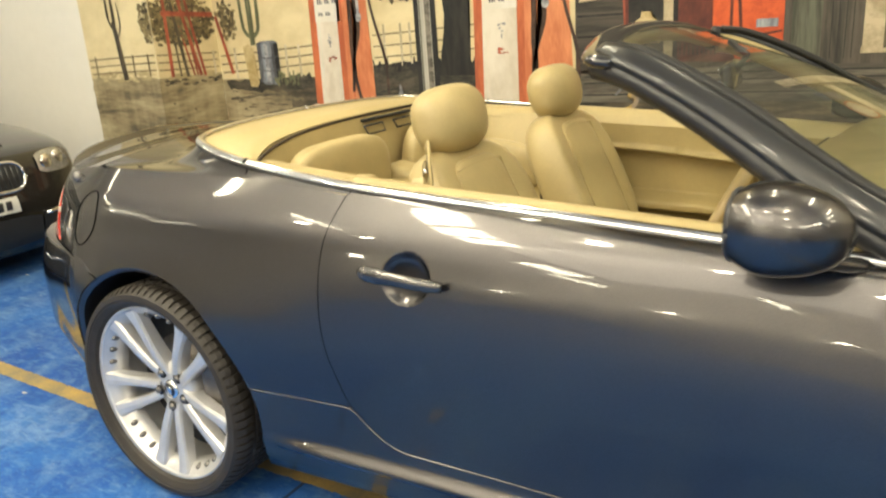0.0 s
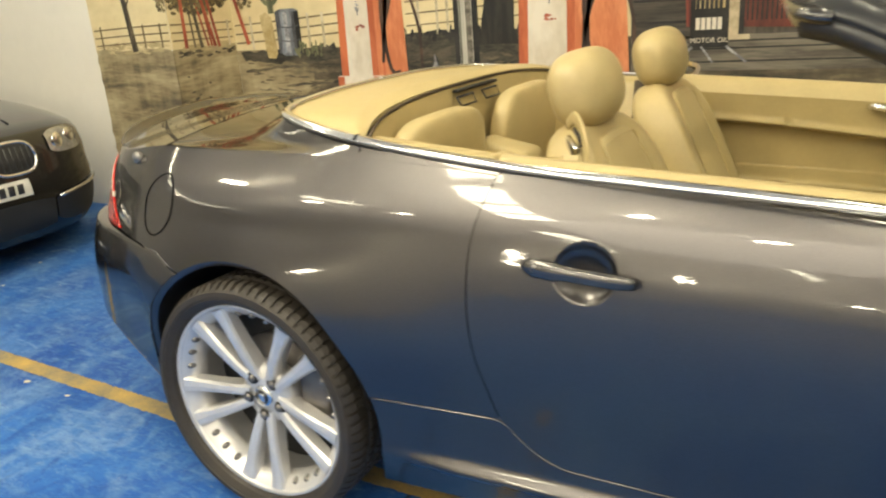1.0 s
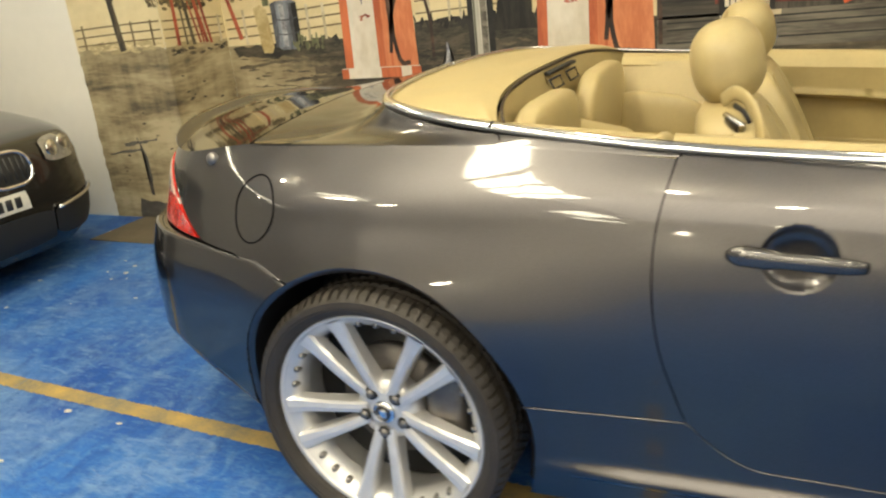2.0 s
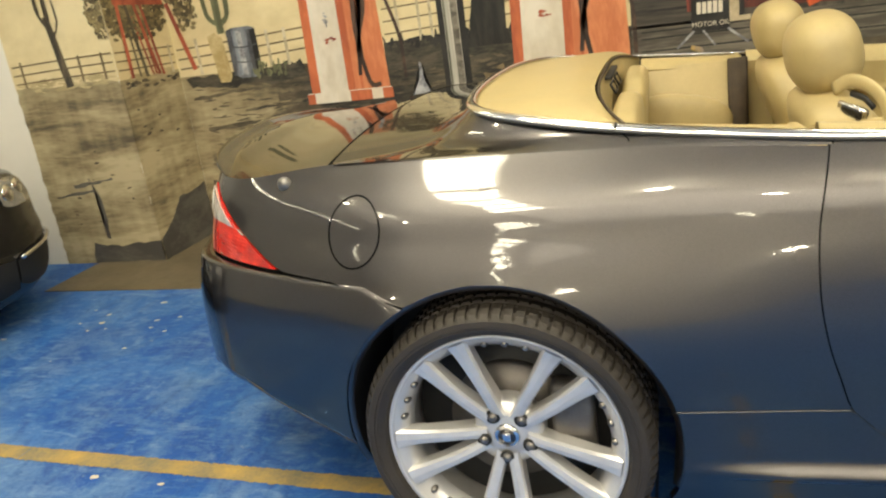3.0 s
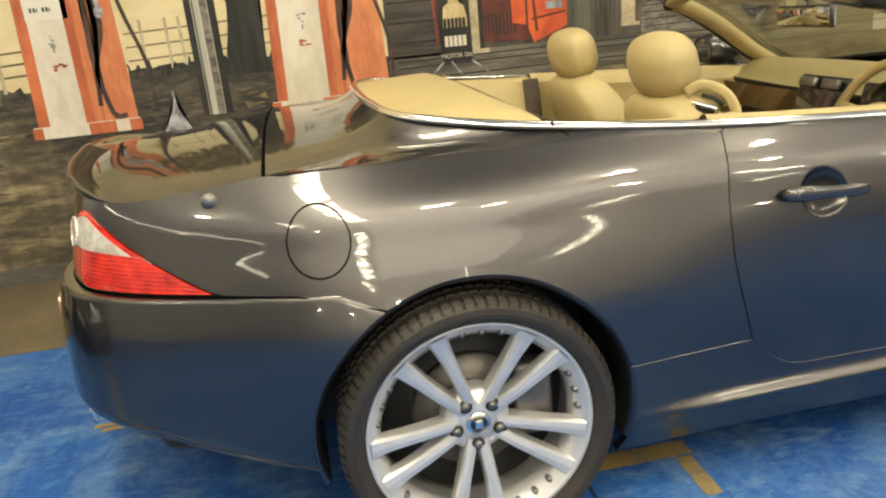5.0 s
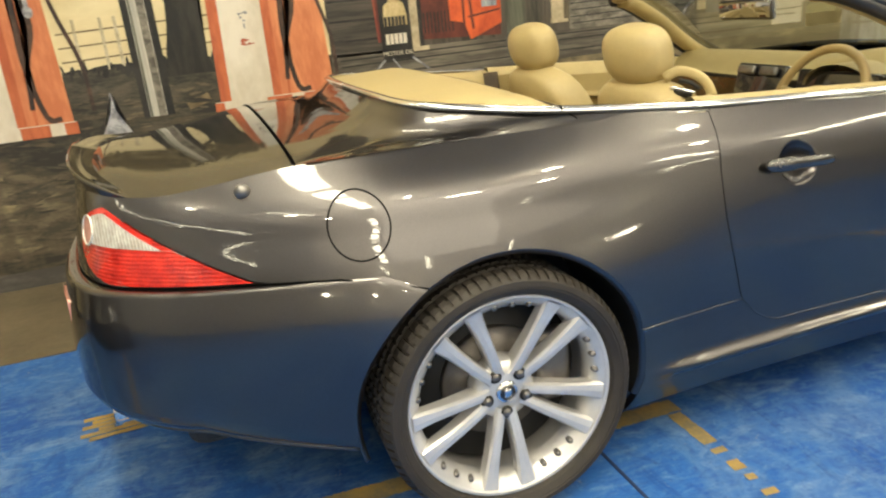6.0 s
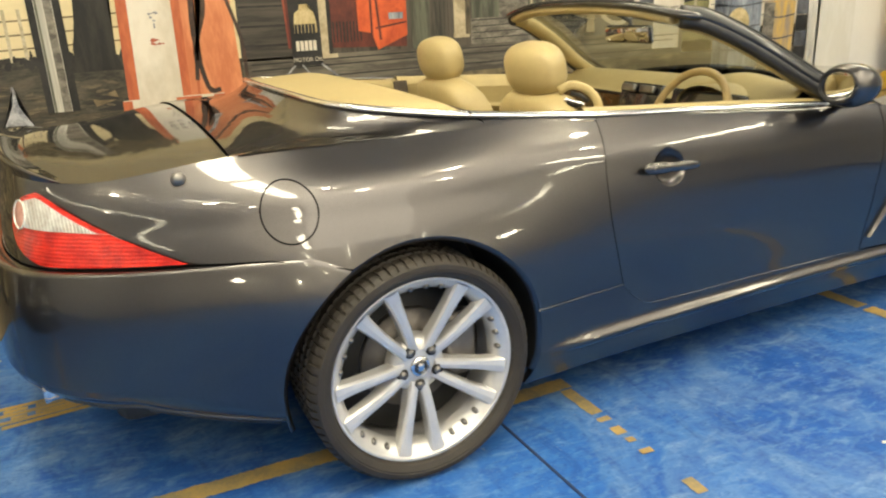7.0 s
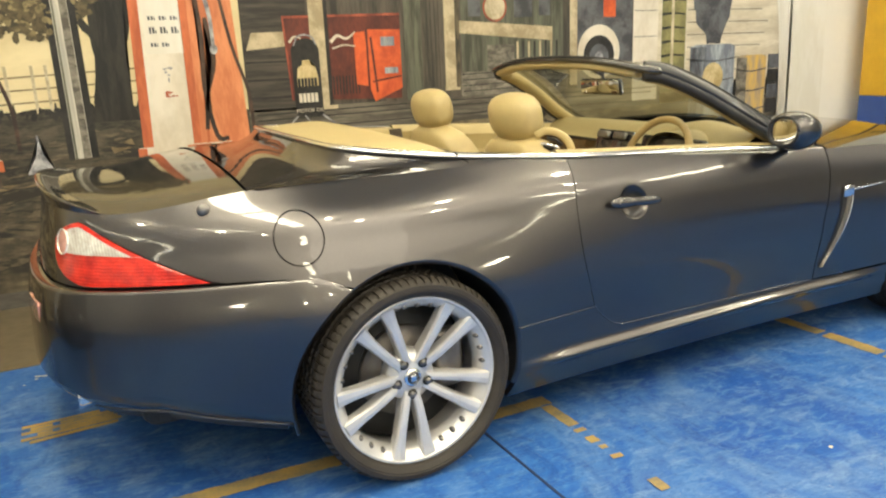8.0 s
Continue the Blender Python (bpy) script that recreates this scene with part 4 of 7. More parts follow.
def nose(s, t):
    side = -1 if s < 0.5 else 1
    k = abs(s - 0.5) * 2
    z = lerp(0.18, 0.80, t)
    xa = FRONT_AXLE + math.sqrt(max(0, R_ARCH ** 2 - (z - AXLE_Z) ** 2))
    u1 = NOSE + math.asin(min(1, (xa + 0.003 - NOSE) / (smooth_at(ZS, FRONT_END, z) - NOSE)))
    u = lerp(NOSE + HALFPI, u1, k)
    return S(u, min(z, crease(u)), side)


part("front_bumper", sheet(nose, 60, 16, 0.01), PAINT, car)
part("front_panel", sheet(lambda s, t: S(lerp(NOSE + 0.4, NOSE + HALFPI, s if s < 0.5 else 1 - s) , lerp(0.56, crease(NOSE + 0.4 + (HALFPI - 0.4) * (s if s < 0.5 else 1 - s)), t), -1 if s < 0.5 else 1), 40, 8), PAINT, car)
# floor of the car
part("floor_pan", rbox((1.90, 1.66, 0.03), 0.01, Matrix.Translation((1.385, 0, 0.185))), BLACK, car, smooth=False)
part("underbody", rbox((3.9, 1.0, 0.06), 0.01, Matrix.Translation((1.4, 0, 0.22))), BLACK, car, smooth=False)
part("rear_underbody", rbox((0.42, 1.32, 0.13), 0.05, Matrix.Translation((-0.58, 0, 0.325))), BLACK, car, smooth=False)

# twin exhaust tips
for y in (-0.535, 0.535):
    part("exhaust_tip", spin([(0.036, -0.06), (0.040, -0.05), (0.042, 0.04), (0.046, 0.06), (0.040, 0.06), (0.037, 0.0)], 32, pose(-0.888, y, 0.380, 0, 0, 90) @ Matrix.Diagonal((1.25, 1, 1, 1))), CHROME, car)


# ---------------------------------------------------------------- wheels
TYRE_R, RIM_R = 0.336, 0.268


def build_wheel(m, side):
    """m: pose of the wheel; its outer face looks along local -y."""
    wheel = part("wheel", spin([(RIM_R - 0.018, 0.16), (RIM_R - 0.010, 0.0), (RIM_R - 0.004, -0.095), (RIM_R + 0.006, -0.103), (RIM_R + 0.008, -0.098), (RIM_R + 0.006, -0.085)], 72), ALLOY, car, "five twin-spoke silver alloy wheel")
    wheel.matrix_basis = m
    # tyre: smooth side wall, shoulder cut by slots, ribs between four grooves
    tyre = bmesh.new()
    prof = [(RIM_R + 0.004, -0.090, 0), (RIM_R + 0.014, -0.112, 0), (RIM_R + 0.030, -0.122, 0), (RIM_R + 0.034, -0.1215, 0), (RIM_R + 0.036, -0.124, 0), (RIM_R + 0.050, -0.1225, 0), (TYRE_R - 0.013, -0.116, 0.2), (TYRE_R - 0.0065, -0.107, 1), (TYRE_R, -0.092, 1), (TYRE_R, -0.066, 1)]
    for c in (-0.055, -0.018, 0.018, 0.055):
        prof += [(TYRE_R, c - 0.008, 0.6), (TYRE_R - 0.008, c - 0.006, 0), (TYRE_R - 0.008, c + 0.006, 0), (TYRE_R, c + 0.008, 0.6)]
    prof += [(TYRE_R, 0.088, 1), (TYRE_R - 0.008, 0.108, 1), (RIM_R + 0.03, 0.12, 0), (RIM_R, 0.10, 0)]
    rings = []
    for k in range(80):
        for da, cut in ((-0.30, 0), (-0.28, 1), (0.28, 1), (0.30, 0)):
            row = []
            for r, y, depth in prof:
                lag = 0.35 * y / 0.1
                t = math.tau * (k + (da + lag) * 0.5) / 80
                rr = r - 0.0065 * depth * cut
                row.append(tyre.verts.new((rr * math.cos(t), y, rr * math.sin(t))))
            rings.append(row)
    for a, b in zip(rings, rings[1:] + rings[:1]):
        for q in range(len(prof) - 1):
            tyre.faces.new((a[q], b[q], b[q + 1], a[q + 1]))
    part("tyre", tyre, RUBBER, wheel, "black low-profile tyre with a slotted tread", smooth=False)
    # spokes: five pairs
    for k in range(5):
        base = math.tau * k / 5 - HALFPI - 0.09
        for d in (-1, 1):
            bm = bmesh.new()
            n = 14
            secs = []
            for i in range(n + 1):
                f = i / n
                r = lerp(0.048, RIM_R - 0.006, f)
                gap = 0.0150 + 0.0385 * max(0.0, (r - 0.066) / 0.196) ** 0.85
                ang = base + d * gap / r
                w = lerp(0.0150, 0.0195, f) - 0.0008 * math.sin(math.pi * f) + 0.007 * f ** 5
                y = -0.082 + 0.022 * (1 - f) ** 1.5 - 0.006 * math.sin(math.pi * f) - 0.014 * f ** 5
                c = Vector((r * math.cos(ang), y, r * math.sin(ang)))
                tang = Vector((-math.sin(ang), 0, math.cos(ang)))
                depth = lerp(0.05, 0.032, f)
                secs.append([bm.verts.new(c + tang * (sx * w) + Vector((0, sy, 0))) for sx, sy in ((-1, depth), (-0.98, 0.008), (-0.72, 0.0), (0, -0.0022), (0.72, 0.0), (0.98, 0.008), (1, depth))])
            for a, b in zip(secs, secs[1:]):
                for j in range(7):
                    bm.faces.new((a[j], a[(j + 1) % 7], b[(j + 1) % 7], b[j]))
            part("spoke", bm, ALLOY, wheel, smooth=False)
        # three bright studs on the rim between the spoke pairs
        for d in (-0.19, 0.0, 0.19):
            a = base + math.pi / 5 + d
            part("rim_stud", spin([(0.0, -0.012), (0.005, -0.012), (0.0085, -0.006), (0.0095, 0.006)], 10, Matrix.Translation(((RIM_R - 0.022) * math.cos(a), -0.074, (RIM_R - 0.022) * math.sin(a)))), STEEL, wheel)
        a = base
        part("nut_recess", spin([(0.0, -0.0005), (0.0165, -0.0005), (0.018, 0.004)], 16, Matrix.Translation((0.057 * math.cos(a), -0.0645, 0.057 * math.sin(a)))), BLACK, wheel)
        part("wheel_nut", spin([(0.0, -0.006), (0.008, -0.006), (0.011, 0.0), (0.0115, 0.01)], 12, Matrix.Translation((0.057 * math.cos(a), -0.066, 0.057 * math.sin(a)))), STEEL, wheel)
    part("rim_barrel_face", spin([(RIM_R - 0.004, -0.094), (RIM_R - 0.016, -0.084), (RIM_R - 0.030, -0.068), (RIM_R - 0.034, -0.03)], 72), ALLOY, wheel)
    part("hub", spin([(0.0, -0.060), (0.034, -0.060), (0.05, -0.056), (0.078, -0.05), (0.085, -0.03), (0.085, 0.0)], 48), ALLOY, wheel)
    cap = part("centre_cap", spin([(0.0, -0.068), (0.027, -0.067), (0.031, -0.062), (0.031, -0.055)], 32), CHROME, wheel)
    part("cap_badge", spin([(0.0, -0.0695), (0.021, -0.0685), (0.0215, -0.067)], 24), GLOSSBLACK, cap, "dark round badge")
    part("badge_mark", rbox((0.018, 0.002, 0.022), 0.0008, Matrix.Translation((0, -0.070, 0.0)), seg=1), CHROME, cap)
    part("brake_disc", spin([(0.06, 0.005), (0.15, 0.005), (0.15, 0.03), (0.06, 0.03)], 48), DISC, wheel)
    part("caliper", rbox((0.10, 0.06, 0.20), 0.02, Matrix.Translation((0.15 if side < 0 else -0.15, -0.005, 0.02))), DISC, wheel)
    part("dust_shield", spin([(0.0, 0.03), (0.235, 0.03), (0.24, 0.04)], 40), BLACK, wheel)


for xc in (0.0, FRONT_AXLE):
    for side in (-1, 1):
        build_wheel(Matrix.Translation((xc, side * (0.817 if xc == 0 else 0.80), TYRE_R)) @ pose(0, 0, 0, 0, 0, 0 if side < 0 else 180), side)

# ---------------------------------------------------------------- windscreen
PILLAR = [(1.98, -0.770, 0.850), (1.72, -0.725, 0.982), (1.48, -0.650, 1.128), (1.305, -0.592, 1.214), (1.212, -0.550, 1.236)]
HEADER = [(1.212, -0.550, 1.236), (1.165, -0.30, 1.272), (1.152, 0.0, 1.282), (1.165, 0.30, 1.272), (1.212, 0.550, 1.236)]


def swept_pillar(side, sec, first=0):
    """A section (across, outward) swept up the windscreen pillar."""
    bm = bmesh.new()
    pts = [Vector((x, side * y, z)) for x, y, z in crv([(x, -y, z) for x, y, z in PILLAR], 28)]
    rings = []
    for i, p in enumerate(pts):
        if i < first:
            continue
        t = (pts[min(i + 1, 28)] - pts[max(i - 1, 0)]).normalized()
        o = Vector((0.37, side * 0.62, 0.70))
        o = (o - t * o.dot(t)).normalized()
        w = t.cross(o)
        w = w if w.z < 0 else -w
        k = 1.0 + 0.25 * (1 - i / 28)
        rings.append([bm.verts.new(p + w * a * k * 0.74 + o * (b + 0.010)) for a, b in sec])
    n = len(sec)
    for a, b in zip(rings, rings[1:]):
        for q in range(n):
            bm.faces.new((a[q], a[(q + 1) % n], b[(q + 1) % n], b[q]))
    bm.faces.new(rings[0])
    bm.faces.new(rings[-1][::-1])
    return bm


BAND = ((-0.044, -0.03), (-0.045, 0.0), (-0.044, 0.008), (-0.041, 0.011), (-0.020, 0.0125), (0.006, 0.011), (0.025, 0.006), (0.030, 0.002), (0.031, -0.004), (0.030, -0.034))
frame_ob = part("windscreen_frame", swept_pillar(-1, BAND), PILLARPAINT, car, "dark grey windscreen frame lined in cream")
part("pillar", swept_pillar(1, BAND), PILLARPAINT, frame_ob)
RAIL = [(1.262, -0.574, 1.220), *HEADER, (1.262, 0.574, 1.220)]
part("header_rail", rod(crv(RAIL, 48), 0.036, 16, 0.5), GLOSSBLACK, frame_ob)
part("header_lining", rod([p + Vector((0.012, 0, -0.022)) for p in crv(HEADER, 30)][1:-1], 0.038, 12, 0.50), LEATHER, frame_ob)
for side in (-1, 1):
    part("pillar_seal", swept_pillar(side, ((0.020, -0.004), (0.037, -0.008), (0.046, -0.014), (0.049, -0.024), (0.043, -0.046), (0.02, -0.048)), 4), PLASTIC, frame_ob)
    part("glass_border", rod([Vector((p.x + 0.040, -side * (p.y + 0.020), p.z + 0.022)) for p in crv(PILLAR, 24)][1:], 0.016, 8, 0.6), BLACK, frame_ob)
    part("pillar_lining", rod([Vector((p.x + 0.002, -side * (p.y + 0.028), p.z - 0.020)) for p in crv(PILLAR, 24)][2:-2], 0.040, 12, 0.75), LEATHER, frame_ob)


def screen(s, t):
    k = abs(s - 0.5) * 2
    sg = -1 if s < 0.5 else 1
    top = Vector((1.165 + 0.05 * k ** 2, sg * 0.535 * k, 1.290 - 0.04 * k ** 2))
    low = Vector((2.05 - 0.16 * k ** 2, sg * 0.755 * k, 0.920 - 0.055 * k ** 2))
    p = low.lerp(top, t)
    p.z += 0.035 * math.sin(math.pi * t)
    return p


glass_ob = part("windscreen_glass", sheet(screen, 24, 16), GLASS, frame_ob)
glass_ob.visible_shadow = False
mir = part("inner_mirror", rbox((0.028, 0.265, 0.074), 0.014, pose(1.40, -0.06, 1.150, 0, -8, 5)), GLOSSBLACK, car)
part("inner_mirror_glass", rbox((0.003, 0.245, 0.058), 0.001, pose(1.3846, -0.0615, 1.152, 0, -8, 5), seg=1), MIRROR, mir)
part("inner_mirror_arm", rod([(1.41, -0.06, 1.16), (1.43, -0.03, 1.20), (1.38, 0, 1.235)], 0.009, 8), PLASTIC, mir)

# ---------------------------------------------------------------- cockpit
# solid dark strips in this brown stand in for the shaded gaps
SHUTDARK = mat("dark_brown_gap", (0.045, 0.030, 0.016), 0.7, vary=0.3, scale=30)
STITCH = mat("dark_cream_piping", (0.40, 0.315, 0.150), 0.5, vary=0.1, scale=40)
part("cockpit_floor", rbox((1.57, 1.40, 0.04), 0.01, Matrix.Translation((1.21, 0, 0.27))), CARPET, car)
part("rear_bulkhead", sheet(lambda s, t: Vector((0.205 + 0.02 * t + 0.07 * abs(2 * s - 1) ** 4, lerp(-0.69, 0.69, s), lerp(1.040 - 0.05 * abs(2 * s - 1) ** 3, 0.3 if abs(2 * s - 1) < 0.7 else 0.76, t))), 24, 6), LEATHER, car)
part("cover_gap", rod([Vector((0.203 + 0.085 * abs(k / 16) ** 4, 0.685 * k / 16, 1.046 - 0.046 * abs(k / 16) ** 3)) for k in range(-16, 17)], 0.0042, 6), SHUTDARK, car)
slot = part("belt_opening", rbox((0.020, 0.285, 0.010), 0.002, pose(0.216, 0.035, 1.030)), BLACK, car)
for y in (-0.055, 0.12):
    loop = [(0.222, y - 0.055, 1.012), (0.222, y + 0.055, 1.012), (0.235, y + 0.05, 0.985), (0.235, y - 0.05, 0.985), (0.222, y - 0.055, 1.012)]
    part("belt_guide", rod(loop, 0.0035, 6), PLASTIC, slot)
SHELL = [(0.09, 0.50, 0.50), (0.36, 0.46, 0.16)]
for y in (-0.315, 0.315):
    rs = part("rear_seat", blob(SHELL[0], 4.4, pose(0.258, y, 0.752, 0, 5, 0), nu=40, nv=24), LEATHER, car, "cream leather rear seat")
    part("rear_cushion", blob(SHELL[1], 3.4, pose(0.55, y, 0.52, 0, -5, 0)), LEATHER, rs)
for side in (-1, 1):
    part("door_shut_gap", rod([(0.617, side * 0.580, 0.975 if side > 0 else 0.92), (0.617, side * 0.536, 0.80), (0.617, side * 0.515, 0.45)], 0.034, 8, 0.3, (0, 1, 0)), SHUTDARK, car)
    part("quarter_armrest", blob((0.36, 0.07, 0.20), 2.6, pose(0.42, side * 0.53, 0.77, 0, 8, 0), nu=28, nv=14), LEATHER, car)
part("rear_console", rbox((0.20, 0.15, 0.40), 0.03, pose(0.30, 0, 0.66, 0, 12, 0)), LEATHER, car)
for side in (-1, 1):
    trim_top = part("side_trim", sheet(lambda s, t: Vector((lerp(0.285, 0.625, s), side * (lerp(0.700, 0.738, s) - 0.115 * t), lerp(0.993, 0.970, s) + 0.004 * math.sin(t * 3.14) - 0.03 * t ** 4)), 16, 8, 0.02, centre=(0.45, 0.6 * side, 0.5)), LEATHER, car)
    part("rolled_edge", rod([(0.625, side * (0.735 - 0.115 * k / 6), 0.960 - 0.014 * (k / 6) ** 4) for k in range(7)], 0.017, 10), LEATHER, trim_top)
    part("quarter_casing", sheet(lambda s, t: Vector((lerp(0.24, 0.63, s), side * (0.592 + 0.03 * s - (0.062 + 0.03 * s) * min(1, t / 0.28)), lerp(0.965, 0.3, t))), 8, 14), LEATHER, car)
    part("inner_side_panel", sheet(lambda s, t: Vector((lerp(0.41, 0.74, s), side * 0.615, lerp(0.955, 0.3, t))), 6, 6), LEATHER, car)
    part("door_shut_face", sheet(lambda s, t: Vector((0.640, side * lerp(0.60, 0.735, s), lerp(0.95, 0.3, t))), 4, 6), CARPET, car)


for y in (-0.37, 0.37):
    lean = Matrix.Translation((0.92, y, 0.50)) @ pose(0, 0, 0, 0, -24, 0)
    seat = part("front_seat", blob((0.15, 0.50, 0.575), 3.6, lean @ Matrix.Translation((0.0, 0, 0.258)), shape=lambda c: (c.x + 0.05 * (abs(c.y) / 0.25) ** 3 * (1 if c.x > 0 else 0.2), c.y * (1 - 0.12 * max(0, c.z / 0.29) ** 2), c.z)), LEATHER, car, "cream leather front seat with a padded headrest")
    part("seat_panel", blob((0.05, 0.30, 0.44), 4, lean @ Matrix.Translation((0.062, 0, 0.27))), LEATHER, seat)
    for d in (-1, 1):
        part("seat_piping", rod([lean @ Vector((0.083 - 0.012 * (k / 10 - 0.5) ** 2, d * (0.140 - 0.015 * (k / 10) ** 2), 0.08 + 0.38 * k / 10)) for k in range(11)], 0.0019, 6), STITCH, seat)
    part("seat_piping", rod([lean @ Vector((0.080, 0.125 * k / 6, 0.46 + 0.006 * (1 - (k / 6) ** 2))) for k in range(-6, 7)], 0.0019, 6), STITCH, seat)
    part("headrest", blob((0.160, 0.292, 0.180), 3.0, Matrix.Translation((0.724, y, 1.073)) @ pose(0, 0, 0, 0, -12, 0), nu=44, nv=24, shape=lambda c: (c.x * (1 - 0.24 * min(1.2, (c.y / 0.146) ** 2 + (c.z / 0.100) ** 2)), c.y * (0.985 + 0.05 * c.z / 0.093) * (1 - 0.05 * (abs(c.z) / 0.093) ** 4), c.z + 0.006 * (1 - (c.y / 0.146) ** 2) * (1 if c.z > 0 else 0))), LEATHER, seat)
    for d in (-0.06, 0.06):
        part("headrest_post", rod([(0.722, y + d, 1.04), (0.765, y + d, 0.90)], 0.008, 8), PLASTIC, seat)
    part("seat_cushion", blob((0.54, 0.52, 0.20), 3.2, Matrix.Translation((1.14, y, 0.46)) @ pose(0, 0, 0, 0, -6, 0)), LEATHER, seat)
    inward = 1 if y > 0 else -1
    drop = 0.0 if y < 0 else 0.10

    def beside(x, w, z):
        """A point beside the seat, w outboard of its middle."""
        return Vector((x, y + inward * w, z - drop))
    face = (0.83, inward * -0.55, 0)
    part("belt_arm", rod(crv([beside(0.725, 0.14, 1.010), beside(0.751, 0.171, 1.030), beside(0.780, 0.213, 1.020), beside(0.799, 0.243, 0.992), beside(0.809, 0.257, 0.945), beside(0.812, 0.262, 0.86)], 24), 0.015, 10, 0.35, face), LEATHER, seat)
    part("arm_slot", rod([beside(0.752, 0.176, 1.004), beside(0.772, 0.206, 0.996), beside(0.785, 0.226, 0.978)], 0.007, 8, 0.6, face), BLACK, seat)
    buckle = pose(0.752, y + inward * 0.190, 0.966 - drop, 0, 12, inward * 56)
    part("belt_buckle", rbox((0.078, 0.014, 0.034), 0.006, buckle), CHROME, seat)
    part("belt_tongue", rbox((0.060, 0.018, 0.022), 0.005, buckle @ Matrix.Translation((0.004, 0, 0.002))), GLOSSBLACK, seat)
    part("belt_webbing", rod(crv([beside(0.775, 0.265, 0.965), beside(0.79, 0.28, 0.80), beside(0.85, 0.275, 0.55)], 10), 0.022, 8, 0.12, (0, 1, 0)), LEATHER, seat)

# dash, binnacle, wheel, console
dash = part("dashboard", sheet(lambda s, t: Vector((lerp(2.0 - 0.14 * abs(2 * s - 1) ** 2, 1.54 + 0.05 * abs(2 * s - 1) ** 2, t), lerp(-0.70, 0.70, s), 0.905 + 0.045 * math.sin(math.pi * min(1, t * 1.1)) - 0.03 * t ** 4 + 0.035 * math.exp(-((lerp(-0.7, 0.7, s) + 0.37) / 0.17) ** 2) * math.sin(math.pi * t) ** 2)), 40, 16), DASHTOP, car, "tan leather dashboard with walnut inlay")
part("dash_face", sheet(lambda s, t: Vector((1.54 + 0.05 * abs(2 * s - 1) ** 2 + 0.10 * t, lerp(-0.70, 0.70, s), lerp(0.880, 0.55, t))), 30, 8), PLASTIC, dash)
part("walnut_inlay", sheet(lambda s, t: Vector((1.535 + 0.045 * t, lerp(0.14, 0.67, s), lerp(0.868, 0.76, t))), 12, 4), WOOD, dash)
part("instrument_hood", sheet(lambda s, t: Vector((lerp(1.53, 1.68, t), -0.37 + 0.15 * math.cos(math.pi * s), 0.87 + 0.080 * math.sin(math.pi * s))), 20, 6), DASHTOP, dash)
part("instrument_panel", rbox((0.02, 0.40, 0.15), 0.012, pose(1.545, -0.37, 0.850, 0, 15, 0)), GLOSSBLACK, dash)
part("centre_screen", rbox((0.03, 0.27, 0.24), 0.012, pose(1.522, 0.0, 0.815, 0, 15, 0)), GLOSSBLACK, dash)
for y in (-0.06, 0.06):
    part("air_vent", rbox((0.02, 0.09, 0.035), 0.008, pose(1.514, y, 0.912, 0, 20, 0)), STEEL, dash)
WHEEL_AT = Matrix.Translation((1.45, -0.37, 0.838)) @ pose(0, 0, 0, 0, 25, 0)
ringp = [WHEEL_AT @ Vector((0, 0.185 * math.cos(k * math.tau / 48), 0.185 * math.sin(k * math.tau / 48))) for k in range(49)]
STEERHIDE = mat("tan_wheel_leather", (0.34, 0.25, 0.11), 0.4, vary=0.12, scale=14, bump=0.15, bscale=500)
sw = part("steering_wheel", rod(ringp, 0.016, 10), STEERHIDE, car, "tan leather steering wheel")
part("airbag_pad", blob((0.06, 0.17, 0.13), 2.8, WHEEL_AT @ Matrix.Translation((0.015, 0, -0.01))), LEATHER, sw)
for ang in (0.15, math.pi - 0.15, -HALFPI):
    part("wheel_spoke", rod([WHEEL_AT @ Vector((0.02, 0.06 * math.cos(ang), 0.06 * math.sin(ang))), WHEEL_AT @ Vector((0, 0.18 * math.cos(ang), 0.18 * math.sin(ang)))], 0.014, 8), LEATHER, sw)
console = part("centre_console", rbox((0.95, 0.22, 0.30), 0.03, pose(1.05, 0, 0.48, 0, -4, 0)), LEATHER, car)
part("console_inlay", rbox((0.60, 0.16, 0.01), 0.004, pose(1.15, 0, 0.645, 0, -4, 0)), WOOD, console)
part("gear_lever", blob((0.05, 0.05, 0.09), 2.3, pose(1.20, 0, 0.70)), PLASTIC, console)


